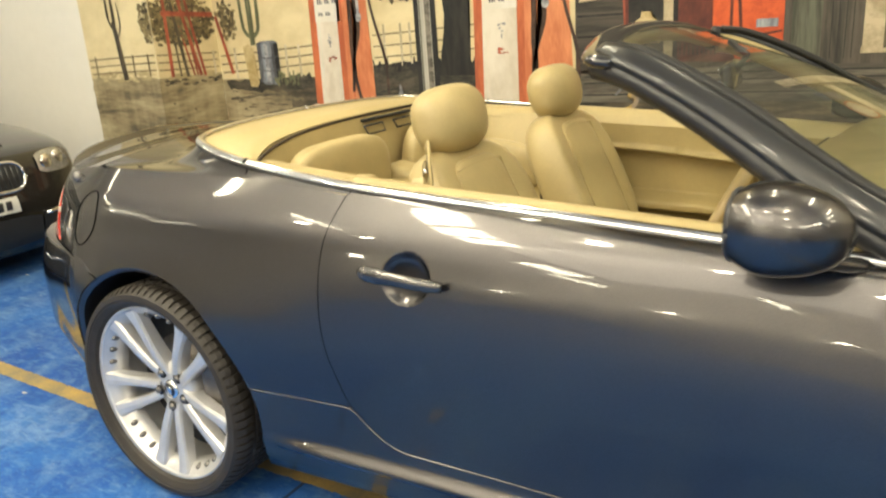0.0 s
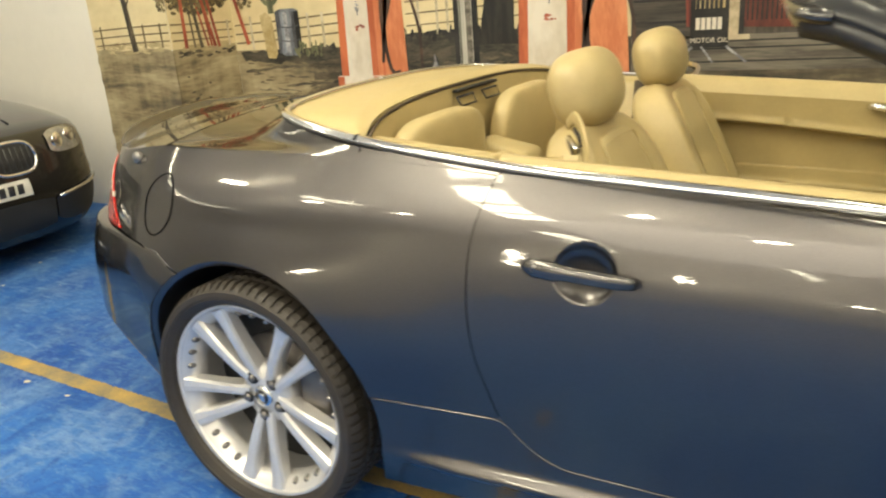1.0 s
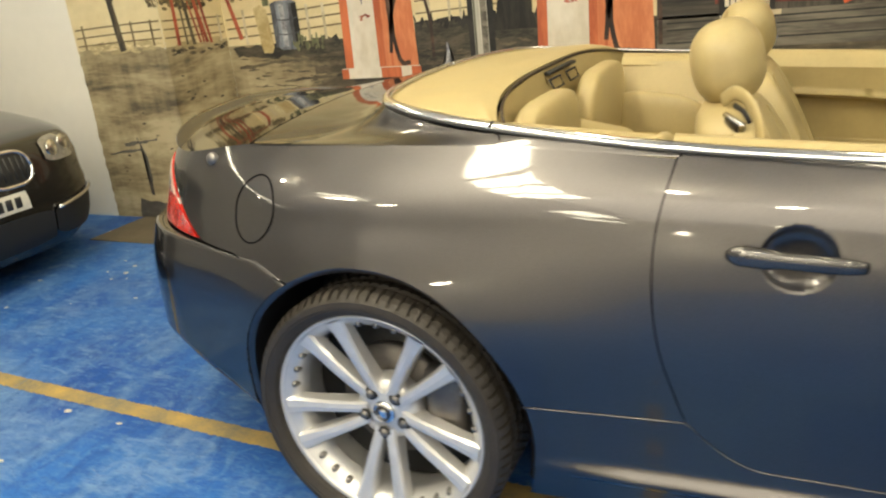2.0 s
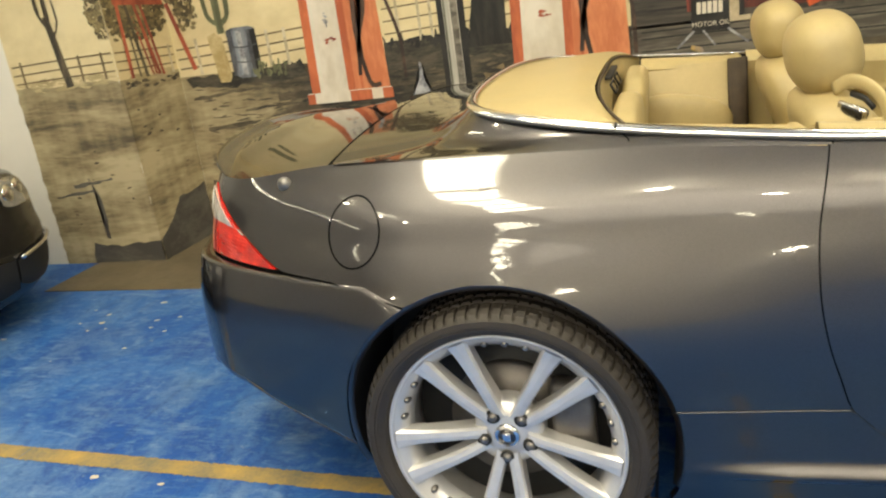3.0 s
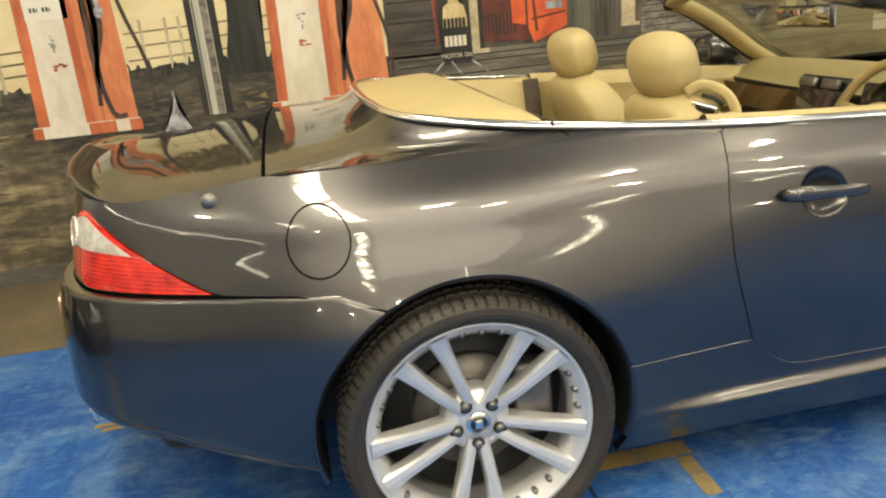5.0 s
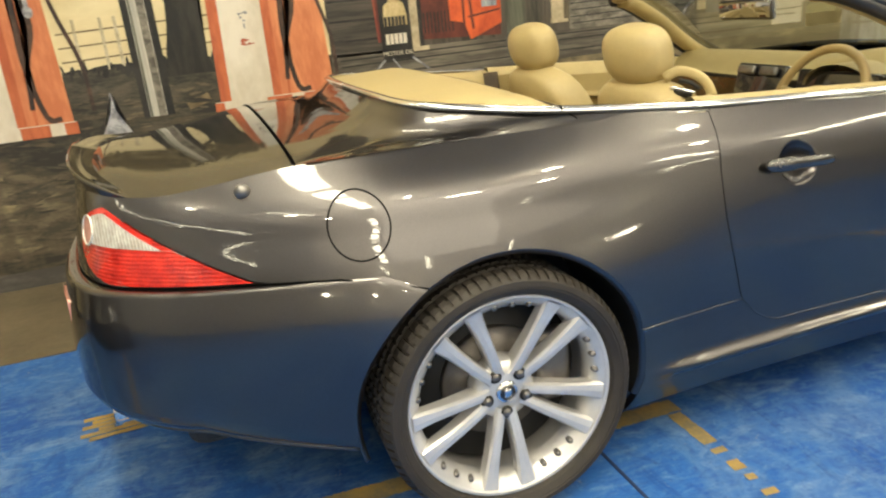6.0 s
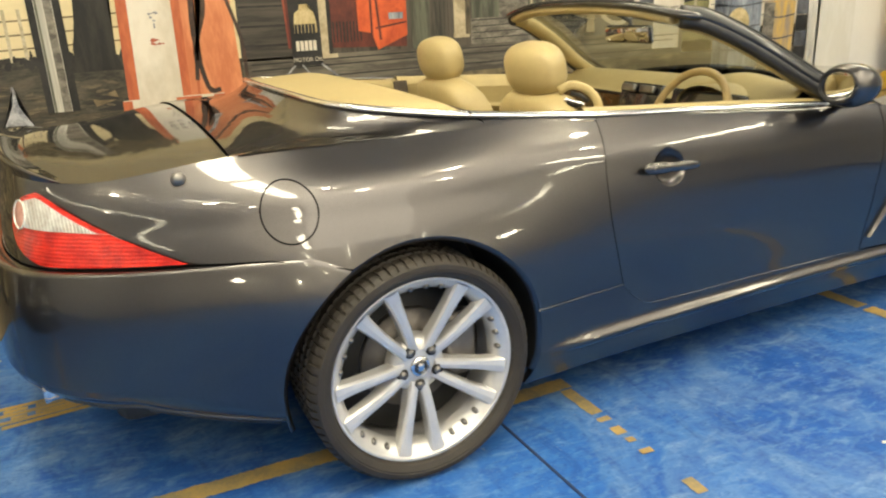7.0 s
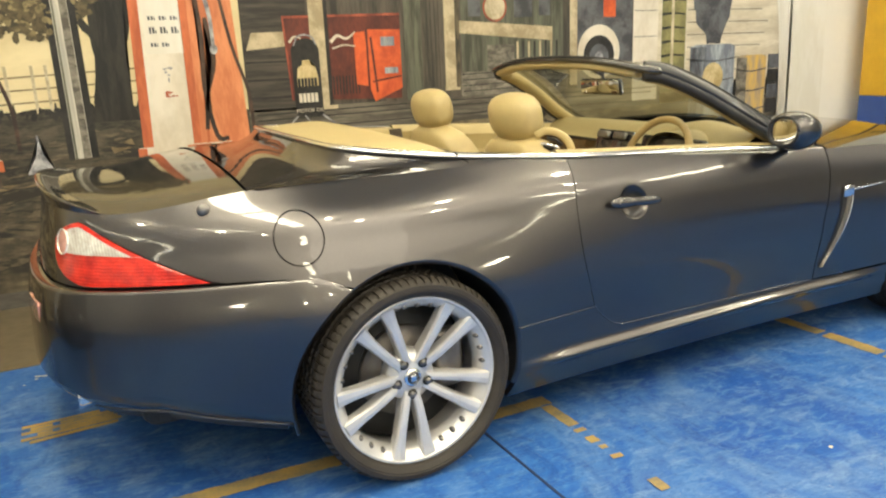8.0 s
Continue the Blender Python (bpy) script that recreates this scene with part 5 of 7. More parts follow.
# ================================================================ the mural
def painted(name, light, dark, scale=3.0, stretch=(1, 1, 1), lo=0.40, hi=0.62, rough=0.65):
    """Brushed wall paint: two tones blended by stretched noise, with finer strokes on top."""
    m = bpy.data.materials.new(name)
    m.use_nodes = True
    nt = m.node_tree
    b = nt.nodes["Principled BSDF"]
    b.inputs["Roughness"].default_value = rough
    tc = nt.nodes.new("ShaderNodeTexCoord")
    mp = nt.nodes.new("ShaderNodeMapping")
    mp.inputs["Scale"].default_value = stretch
    nt.links.new(tc.outputs["Object"], mp.inputs["Vector"])
    n1 = nt.nodes.new("ShaderNodeTexNoise")
    n1.inputs["Scale"].default_value = scale
    n1.inputs["Detail"].default_value = 8
    n1.inputs["Roughness"].default_value = 0.62
    n1.inputs["Distortion"].default_value = 0.4
    nt.links.new(mp.outputs[0], n1.inputs["Vector"])
    n2 = nt.nodes.new("ShaderNodeTexNoise")
    n2.inputs["Scale"].default_value = scale * 8
    n2.inputs["Detail"].default_value = 4
    nt.links.new(mp.outputs[0], n2.inputs["Vector"])
    ad = nt.nodes.new("ShaderNodeMath")
    ad.operation = "MULTIPLY_ADD"
    ad.inputs[1].default_value = 0.25
    nt.links.new(n2.outputs["Fac"], ad.inputs[0])
    sb = nt.nodes.new("ShaderNodeMath")
    sb.operation = "SUBTRACT"
    sb.inputs[1].default_value = 0.125
    nt.links.new(ad.outputs[0], sb.inputs[0])
    nt.links.new(n1.outputs["Fac"], ad.inputs[2])
    r = nt.nodes.new("ShaderNodeValToRGB")
    r.color_ramp.elements[0].position, r.color_ramp.elements[1].position = lo, hi
    r.color_ramp.elements[0].color, r.color_ramp.elements[1].color = (*dark, 1), (*light, 1)
    nt.links.new(sb.outputs[0], r.inputs[0])
    nt.links.new(r.outputs[0], b.inputs["Base Color"])
    return m


SKY = painted("painted_cream_sky", (0.77, 0.655, 0.40), (0.64, 0.53, 0.30), 1.2, (1, 1, 1.6))


def painted_ground():
    """Dry ground brushed in tan, brown and near-black, paler towards the mural's west end."""
    m = painted("painted_dry_country", (0.4, 0.3, 0.2), (0.1, 0.1, 0.1), 1.5, (0.8, 0.8, 3.4))
    nt = m.node_tree
    b = nt.nodes["Principled BSDF"]
    ramp = b.inputs["Base Color"].links[0].from_node
    value = ramp.inputs[0].links[0].from_socket
    tc = nt.nodes.new("ShaderNodeTexCoord")
    sep = nt.nodes.new("ShaderNodeSeparateXYZ")
    nt.links.new(tc.outputs["Object"], sep.inputs[0])
    mr = nt.nodes.new("ShaderNodeMapRange")
    mr.interpolation_type = "SMOOTHSTEP"
    mr.inputs["From Min"].default_value, mr.inputs["From Max"].default_value = -2.7, -1.2
    mr.inputs["To Min"].default_value, mr.inputs["To Max"].default_value = 0.02, -0.21
    nt.links.new(sep.outputs["X"], mr.inputs["Value"])
    # long dry drips and fine stipple
    mp = nt.nodes.new("ShaderNodeMapping")
    mp.inputs["Scale"].default_value = (9.0, 9.0, 1.2)
    nt.links.new(tc.outputs["Object"], mp.inputs["Vector"])
    drip = nt.nodes.new("ShaderNodeTexNoise")
    drip.inputs["Scale"].default_value, drip.inputs["Detail"].default_value = 1.6, 5
    nt.links.new(mp.outputs[0], drip.inputs["Vector"])
    a1 = nt.nodes.new("ShaderNodeMath")
    a1.operation = "ADD"
    nt.links.new(value, a1.inputs[0])
    nt.links.new(mr.outputs[0], a1.inputs[1])
    a2 = nt.nodes.new("ShaderNodeMath")
    a2.operation = "MULTIPLY_ADD"
    a2.inputs[1].default_value = 0.22
    nt.links.new(drip.outputs["Fac"], a2.inputs[0])
    nt.links.new(a1.outputs[0], a2.inputs[2])
    a3 = nt.nodes.new("ShaderNodeMath")
    a3.operation = "SUBTRACT"
    a3.inputs[1].default_value = 0.11
    nt.links.new(a2.outputs[0], a3.inputs[0])
    nt.links.new(a3.outputs[0], ramp.inputs[0])
    cr = ramp.color_ramp
    cr.elements[0].position, cr.elements[0].color = 0.22, (0.030, 0.026, 0.020, 1)
    cr.elements[1].position, cr.elements[1].color = 0.64, (0.48, 0.405, 0.25, 1)
    for pos, c in ((0.36, (0.115, 0.092, 0.058)), (0.47, (0.28, 0.225, 0.13))):
        e = cr.elements.new(pos)
        e.color = (*c, 1)
    return m


DRYLAND = painted_ground()
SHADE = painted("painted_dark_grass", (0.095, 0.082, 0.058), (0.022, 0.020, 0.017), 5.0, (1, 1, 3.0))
BANDGREY = painted("painted_grey_base_band", (0.13, 0.12, 0.105), (0.065, 0.06, 0.055), 4.0, (0.6, 1, 2))
ORANGE = painted("painted_orange", (0.62, 0.17, 0.065), (0.42, 0.10, 0.04), 4.0, (2, 1, 0.5))
SALMON = painted("painted_light_orange", (0.72, 0.28, 0.13), (0.55, 0.17, 0.07), 4.0, (2, 1, 0.5))
CREAM = painted("painted_off_white", (0.78, 0.72, 0.62), (0.62, 0.55, 0.44), 3.0, (1, 1, 0.6))
RUSSET = painted("painted_red_iron", (0.46, 0.11, 0.055), (0.20, 0.04, 0.025), 9.0, (1, 1, 0.4))
BARK = painted("painted_bark", (0.16, 0.125, 0.075), (0.04, 0.034, 0.026), 8.0, (3, 3, 0.6))
DARKTREE = painted("painted_dark_trunk", (0.030, 0.027, 0.022), (0.008, 0.008, 0.008), 7.0, (3, 3, 0.5))
LEAF = painted("painted_leaves", (0.30, 0.235, 0.11), (0.12, 0.092, 0.045), 22.0)
RAILW = painted("painted_pale_rail", (0.66, 0.58, 0.42), (0.42, 0.35, 0.22), 9.0)
RAILD = painted("painted_brown_rail", (0.23, 0.17, 0.09), (0.13, 0.095, 0.05), 9.0)
DRUMBLUE = painted("painted_blue_steel", (0.22, 0.24, 0.27), (0.06, 0.065, 0.08), 6.0, (2.5, 1, 0.6))
STONECREAM = painted("painted_cream_stump", (0.66, 0.54, 0.30), (0.42, 0.31, 0.13), 8.0)
CACTUS = painted("painted_cactus", (0.19, 0.19, 0.10), (0.09, 0.095, 0.05), 9.0, (3, 1, 0.5))
POLEW = painted("painted_bright_pole", (0.78, 0.74, 0.64), (0.42, 0.40, 0.35), 5.0, (6, 1, 0.25))
INK = painted("painted_black", (0.030, 0.028, 0.026), (0.009, 0.009, 0.009), 6.0)
HOSE = painted("painted_hose_brown", (0.10, 0.055, 0.038), (0.035, 0.022, 0.018), 7.0)
STEELP = painted("painted_steel", (0.50, 0.50, 0.52), (0.16, 0.16, 0.18), 14.0)
SHOP = painted("painted_dark_boards", (0.105, 0.09, 0.07), (0.035, 0.031, 0.027), 4.0, (4, 1, 0.35))
SHOPH = painted("painted_dark_siding", (0.085, 0.072, 0.058), (0.028, 0.025, 0.022), 3.0, (0.5, 1, 6))
PORCH = painted("painted_porch", (0.21, 0.185, 0.145), (0.075, 0.066, 0.053), 2.5, (0.6, 1, 6))
BEIGE = painted("painted_beige_wood", (0.58, 0.49, 0.33), (0.36, 0.29, 0.18), 5.0, (1.5, 1, 1.5))
DARKRED = painted("painted_dark_red", (0.155, 0.035, 0.022), (0.075, 0.02, 0.015), 4.0, (2, 1, 1))
HOTRED = painted("painted_bright_red", (0.72, 0.13, 0.035), (0.48, 0.07, 0.02), 5.0)
GREENP = painted("painted_grey_green", (0.14, 0.145, 0.105), (0.055, 0.058, 0.042), 4.0, (4, 1, 0.4))
SIDING = painted("painted_white_siding", (0.72, 0.65, 0.52), (0.54, 0.47, 0.35), 3.0, (0.6, 1, 3))
STONE = painted("painted_stone_wall", (0.27, 0.245, 0.20), (0.09, 0.08, 0.065), 9.0, (1, 1, 2))
LIGHTBLUE = painted("painted_light_blue_drum", (0.42, 0.46, 0.50), (0.17, 0.19, 0.23), 5.0, (3, 1, 0.5))
YELLOWP = painted("painted_yellow_drum", (0.66, 0.43, 0.10), (0.34, 0.27, 0.20), 4.0, (3, 1, 0.6))
FADE = painted("painted_haze_white", (0.82, 0.79, 0.72), (0.74, 0.70, 0.61), 1.5, (2, 1, 0.6))
SLATE = painted("painted_slate", (0.13, 0.135, 0.15), (0.05, 0.052, 0.06), 6.0)

mural = thing("wall_mural", "painted mural of an old filling station in dry country", "mural")
rng = random.Random(4)


def on_wall(x, z, layer, plane):
    d = 0.0009 * layer
    if plane == "main":
        return Vector((x, WALL_Y - d, z))
    if plane == "pier":
        return Vector((x, PIER_Y - d, z))
    return Vector((PIER_X + d, x, z))


def paint(name, shapes, layer, material, plane="main", label="", parent=None, wob=0.0):
    """One painted figure: flat outlines in wall metres, laid on the wall as a film of paint."""
    bm = bmesh.new()
    for turn, poly in enumerate(shapes):
        pts = []
        n = len(poly)
        for i in range(n):
            a, b = Vector(poly[i]), Vector(poly[(i + 1) % n])
            k = max(1, int((b - a).length / 0.04)) if wob else 1
            for j in range(k):
                c = a.lerp(b, j / k)
                pts.append((c.x + rng.uniform(-wob, wob), c.y + rng.uniform(-wob, wob)))
        f = bm.faces.new([bm.verts.new(on_wall(x, z, layer + 0.75 * turn / len(shapes), plane)) for x, z in pts])
    bmesh.ops.triangulate(bm, faces=bm.faces[:], ngon_method="EAR_CLIP")
    ob = part(name, bm, material, parent or mural, label, smooth=False)
    return tagged(ob, kind="stuff") if len(shapes) > 1 else ob


def box(x0, x1, z0, z1):
    return [(x0, z0), (x1, z0), (x1, z1), (x0, z1)]


def stroke(pts, w, w2=None):
    """Outline of a brush line through pts, from width w to w2."""
    c = crv([(x, z, 0) for x, z in pts], max(4, 4 * (len(pts) - 1))) if len(pts) > 2 else [Vector((*p, 0)) for p in pts]
    up, dn = [], []
    for i, p in enumerate(c):
        d = (c[min(i + 1, len(c) - 1)] - c[max(i - 1, 0)]).normalized()
        k = lerp(w, w if w2 is None else w2, i / (len(c) - 1)) / 2
        up.append((p.x - d.y * k, p.y + d.x * k))
        dn.append((p.x + d.y * k, p.y - d.x * k))
    return up + dn[::-1]


def disc(x, z, r, n=28, rz=None):
    return [(x + r * math.cos(k * math.tau / n), z + (rz or r) * math.sin(k * math.tau / n)) for k in range(n)]


def daubs(x0, x1, z0, z1, n, w, h, lean=0.0):
    """Loose brush daubs."""
    out = []
    for _ in range(n):
        x, z = rng.uniform(x0, x1), rng.uniform(z0, z1)
        a, b = w * rng.uniform(0.4, 1.3), h * rng.uniform(0.4, 1.3)
        q = rng.uniform(-0.6, 0.6) + lean
        k = [(x - a + rng.uniform(0, a * .4), z - b * .3), (x - a * .2, z - b), (x + a * .7, z - b * .6), (x + a, z + b * .2), (x + a * .2, z + b), (x - a * .6, z + b * .7)]
        out.append([(x + (p - x) * math.cos(q) - (r - z) * math.sin(q) * 0.6, z + (p - x) * math.sin(q) * 0.4 + (r - z)) for p, r in k])
    return out


# grounds and skies
paint("sky", [box(PIER_X, 0.22, 1.02, H)], 1, SKY)
paint("sky", [box(MURAL_X, PIER_X, 1.10, H)], 1, SKY, "pier")
paint("sky", [box(PIER_Y, WALL_Y - 0.0012, 1.08, H)], 1, SKY, "side")
paint("ground", [box(PIER_X + 0.003, 5.15, 0.10, 1.02), box(PIER_X + 0.003, 0.2, 1.02, 1.045)], 2, DRYLAND)
paint("ground", [[(MURAL_X, 0.0), (PIER_X + 0.002, 0.0), (PIER_X + 0.002, 1.10), (-2.85, 1.115), (-3.05, 1.10), (MURAL_X, 1.125)]], 2, DRYLAND, "pier", wob=0.007)
paint("ground", [box(PIER_Y - 0.004, WALL_Y - 0.0014, 0.0, 1.10)], 2, DRYLAND, "side")
paint("base_band", [box(PIER_X + 0.006, 5.15, 0.0, 0.10)], 2, BANDGREY)
paint("base_band", [[(MURAL_X + 0.22, 0.0), (PIER_X, 0.0), (PIER_X, 0.14), (-2.95, 0.11), (MURAL_X + 0.25, 0.13)]], 3, BANDGREY, "pier", wob=0.008)
paint("base_band", [[(PIER_Y, 0.0), (WALL_Y - 0.008, 0.0), (WALL_Y - 0.008, 0.36), (1.62, 0.33), (1.5, 0.22), (PIER_Y, 0.14)]], 3, BANDGREY, "side", wob=0.008)
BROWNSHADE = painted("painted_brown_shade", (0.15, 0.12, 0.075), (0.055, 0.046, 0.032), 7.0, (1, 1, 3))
MIDTONE = painted("painted_soft_ground_edge", (0.60, 0.49, 0.28), (0.40, 0.32, 0.17), 6.0, (1, 1, 3))
paint("ground_edge", daubs(MURAL_X + 0.06, PIER_X - 0.08, 1.09, 1.15, 60, 0.06, 0.007), 3, MIDTONE, "pier")
paint("ground_edge", daubs(PIER_Y + 0.07, WALL_Y - 0.09, 1.07, 1.12, 30, 0.05, 0.007), 3, MIDTONE, "side")
paint("dry_streak", daubs(-2.5, -1.72, 0.62, 0.97, 70, 0.06, 0.005), 4, BROWNSHADE)
paint("dry_streak", daubs(-2.5, -1.2, 0.15, 0.62, 50, 0.09, 0.008), 4, BROWNSHADE)
paint("dry_streak", daubs(-1.25, 0.2, 0.78, 1.0, 80, 0.07, 0.007), 5, BROWNSHADE)
paint("dry_streak", daubs(-1.3, 0.6, 0.2, 0.75, 60, 0.10, 0.009), 5, BROWNSHADE)
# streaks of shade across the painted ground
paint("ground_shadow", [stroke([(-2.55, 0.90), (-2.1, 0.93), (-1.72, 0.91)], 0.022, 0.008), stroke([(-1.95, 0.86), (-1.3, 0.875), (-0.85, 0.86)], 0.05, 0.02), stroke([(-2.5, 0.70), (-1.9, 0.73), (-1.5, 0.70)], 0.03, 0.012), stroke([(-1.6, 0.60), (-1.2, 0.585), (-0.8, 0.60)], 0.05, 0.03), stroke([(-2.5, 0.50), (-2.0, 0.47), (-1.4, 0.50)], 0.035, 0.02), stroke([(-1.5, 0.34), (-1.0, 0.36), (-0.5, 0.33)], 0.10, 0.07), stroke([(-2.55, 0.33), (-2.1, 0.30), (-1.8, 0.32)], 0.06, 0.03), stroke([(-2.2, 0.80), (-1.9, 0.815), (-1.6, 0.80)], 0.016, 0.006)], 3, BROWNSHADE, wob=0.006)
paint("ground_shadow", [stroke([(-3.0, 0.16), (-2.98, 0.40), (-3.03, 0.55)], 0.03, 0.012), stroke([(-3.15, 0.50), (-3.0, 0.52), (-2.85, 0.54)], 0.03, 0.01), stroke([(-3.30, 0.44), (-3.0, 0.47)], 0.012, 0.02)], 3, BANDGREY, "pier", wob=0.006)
paint("ground_scuff", daubs(-3.2, -2.7, 0.25, 0.75, 12, 0.02, 0.006), 4, BARK, "pier")
paint("ground_scuff", daubs(1.42, 1.86, 0.35, 0.95, 10, 0.025, 0.008), 4, BARK, "side")
paint("dark_grass", [[(-2.58, 1.035), (-2.3, 1.05), (-2.0, 1.06), (-1.75, 1.07), (-1.72, 0.97), (-2.1, 0.95), (-2.55, 0.975)], [(-1.2, 1.10), (-0.85, 1.12), (-0.4, 1.10), (-0.42, 0.93), (-0.9, 0.91), (-1.2, 0.95)]], 4, SHADE, wob=0.014)
paint("dark_grass", [daub for daub in daubs(-1.22, -0.42, 1.08, 1.13, 40, 0.014, 0.028)], 5, INK)
paint("dark_grass", daubs(1.4, 1.9, 1.04, 1.08, 16, 0.04, 0.010), 4, BARK, "side")

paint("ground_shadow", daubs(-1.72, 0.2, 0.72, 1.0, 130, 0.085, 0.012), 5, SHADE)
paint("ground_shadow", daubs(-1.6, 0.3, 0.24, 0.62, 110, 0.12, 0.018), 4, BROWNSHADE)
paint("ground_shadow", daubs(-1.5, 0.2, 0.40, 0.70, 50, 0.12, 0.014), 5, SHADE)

# fence
for x in (-2.45, -1.95, -1.83):
    paint("fence_post", [box(x - 0.010, x + 0.010, 1.05, 1.27)], 5, RAILW)
for z in (1.245, 1.185, 1.125):
    paint("fence_rail", [stroke([(-2.6, z - 0.03), (-2.2, z - 0.015), (-1.68, z + 0.012)], 0.010)], 4, RAILD)
for x in (-1.10, -0.97, -0.90, -0.43):
    paint("fence_post", [box(x - 0.008, x + 0.008, 1.10, 1.36)], 5, RAILW)
for z in (1.305, 1.235, 1.165):
    paint("fence_rail", [stroke([(-1.19, z - 0.01), (-0.8, z + 0.004), (-0.40, z + 0.02)], 0.008)], 4, RAILD)
for z in (1.255, 1.205, 1.155):
    paint("fence_rail", [stroke([(MURAL_X + 0.02, z - 0.01), (-3.0, z), (PIER_X - 0.01, z + 0.004)], 0.009)], 4, RAILD, "pier")
    paint("fence_rail", [stroke([(PIER_Y + 0.01, z), (1.9, z - 0.01)], 0.009)], 4, RAILD, "side")
for x in (-3.28, -2.86, -2.70):
    paint("fence_post", [box(x - 0.008, x + 0.008, 1.12, 1.27)], 5, RAILD, "pier")
for x in (1.47, 1.72, 1.86):
    paint("fence_post", [box(x - 0.010, x + 0.010, 1.09, 1.26)], 5, RAILW, "side")

# bare tree, bush, windmill tower
paint("bare_tree", [stroke([(-2.965, 1.10), (-2.985, 1.30), (-3.01, 1.50)], 0.06, 0.036), stroke([(-3.0, 1.42), (-3.06, 1.55), (-3.055, 1.85)], 0.022, 0.014), stroke([(-3.0, 1.45), (-2.99, 1.60), (-3.01, 1.95)], 0.026, 0.014), stroke([(-2.985, 1.38), (-2.935, 1.47), (-2.94, 1.62)], 0.018, 0.008)], 5, BARK, "pier", wob=0.003)
DARKLEAF = painted("painted_dark_leaves", (0.13, 0.10, 0.05), (0.045, 0.036, 0.02), 26.0)


def crown(x, z, rx, rz, n, w, h):
    """Brush daubs gathered in a rounded, uneven crown."""
    out = []
    for _ in range(n):
        a, r = rng.uniform(0, math.tau), rng.random() ** 0.6 * (0.86 + 0.14 * math.sin(5 * rng.random()))
        cx, cz = x + rx * r * math.cos(a), z + rz * r * math.sin(a)
        out += daubs(cx, cx, cz, cz, 1, w, h)
    return out


def within(shapes, lo, hi):
    return [[(min(max(x, lo), hi), z) for x, z in p] for p in shapes if max(q[0] for q in p) > lo + 0.004 and min(q[0] for q in p) < hi - 0.004]


paint("bush", within(crown(1.58, 1.47, 0.33, 0.17, 330, 0.034, 0.020), PIER_Y, WALL_Y), 5, DARKLEAF, "side")
paint("bush", within(crown(1.58, 1.49, 0.36, 0.20, 240, 0.026, 0.015), PIER_Y, WALL_Y), 6, LEAF, "side")
paint("bush", within(crown(-2.62, 1.47, 0.11, 0.15, 130, 0.020, 0.016), -3.0, PIER_X), 5, DARKLEAF, "pier")
paint("bush", within(crown(-2.62, 1.48, 0.13, 0.17, 90, 0.018, 0.012), -3.0, PIER_X), 6, LEAF, "pier")
paint("bush", crown(-2.50, 1.47, 0.10, 0.15, 60, 0.024, 0.018), 5, DARKLEAF)
paint("bush", crown(-2.50, 1.48, 0.12, 0.17, 40, 0.020, 0.014), 6, LEAF)
tower = paint("windmill_tower", [stroke([(1.465, 1.10), (1.475, 1.9)], 0.030, 0.022)], 7, RUSSET, "side", "red iron windmill tower")
for y0, y1 in ((1.60, 1.53), (1.72, 1.60)):
    paint("tower_leg", [stroke([(y0, 1.095), (y1, 1.62), (y1 - 0.02, 1.9)], 0.028, 0.022)], 7, RUSSET if y0 > 1.65 else BARK, "side", parent=tower)
paint("tower_leg", [stroke([(1.76, 1.09), (1.66, 1.62), (1.63, 1.9)], 0.024, 0.020)], 7, RUSSET, "side", parent=tower)
for y0, y1 in ((1.66, 1.55), (1.69, 1.62), (1.54, 1.51)):
    paint("tower_leg", [stroke([(y0, 1.10), (y1, 1.60), (y1 - 0.01, 1.9)], 0.016, 0.014)], 6, BARK if y0 < 1.6 else RUSSET, "side", parent=tower)
paint("tower_leg", [stroke([(-2.49, 1.085), (-2.60, 1.50)], 0.032, 0.028)], 7, RUSSET, parent=tower)
paint("tower_bar", [stroke([(1.44, 1.53), (1.90, 1.515)], 0.034)], 8, RUSSET, "side", parent=tower)
paint("tower_bar", [stroke([(1.47, 1.66), (1.84, 1.70)], 0.022)], 8, RUSSET, "side", parent=tower)

# cactus, stump and drum
paint("cactus", [stroke([(-2.255, 1.28), (-2.262, 1.75)], 0.05), stroke([(-2.26, 1.33), (-2.33, 1.40), (-2.345, 1.62)], 0.030), stroke([(-2.25, 1.33), (-2.185, 1.40), (-2.18, 1.60)], 0.030)], 5, CACTUS, wob=0.002)
paint("stump", [[(-2.36, 1.27), (-2.30, 1.29), (-2.26, 1.26), (-2.235, 1.02), (-2.26, 0.985), (-2.33, 0.985), (-2.345, 1.1)]], 6, STONECREAM, wob=0.003)
drum = paint("drum", [[(-2.225, 1.29), (-2.18, 1.305), (-2.06, 1.305), (-2.025, 1.29), (-2.02, 1.02), (-2.06, 1.0), (-2.17, 1.0), (-2.21, 1.02)]], 6, DRUMBLUE, "main", "blue-grey steel drum")
for x0, x1, m_ in ((-2.222, -2.20, SLATE), (-2.185, -2.155, LIGHTBLUE), (-2.155, -2.12, STEELP), (-2.085, -2.06, SLATE), (-2.06, -2.022, INK)):
    paint("drum_tone", [stroke([(x0 / 2 + x1 / 2, 1.018), (x0 / 2 + x1 / 2 + 0.003, 1.15), (x0 / 2 + x1 / 2, 1.285)], x1 - x0)], 7, m_, parent=drum)
for z in (1.10, 1.19):
    paint("drum_hoop", [stroke([(-2.222, z + 0.006), (-2.12, z - 0.006), (-2.022, z + 0.006)], 0.008)], 8, SLATE, parent=drum)
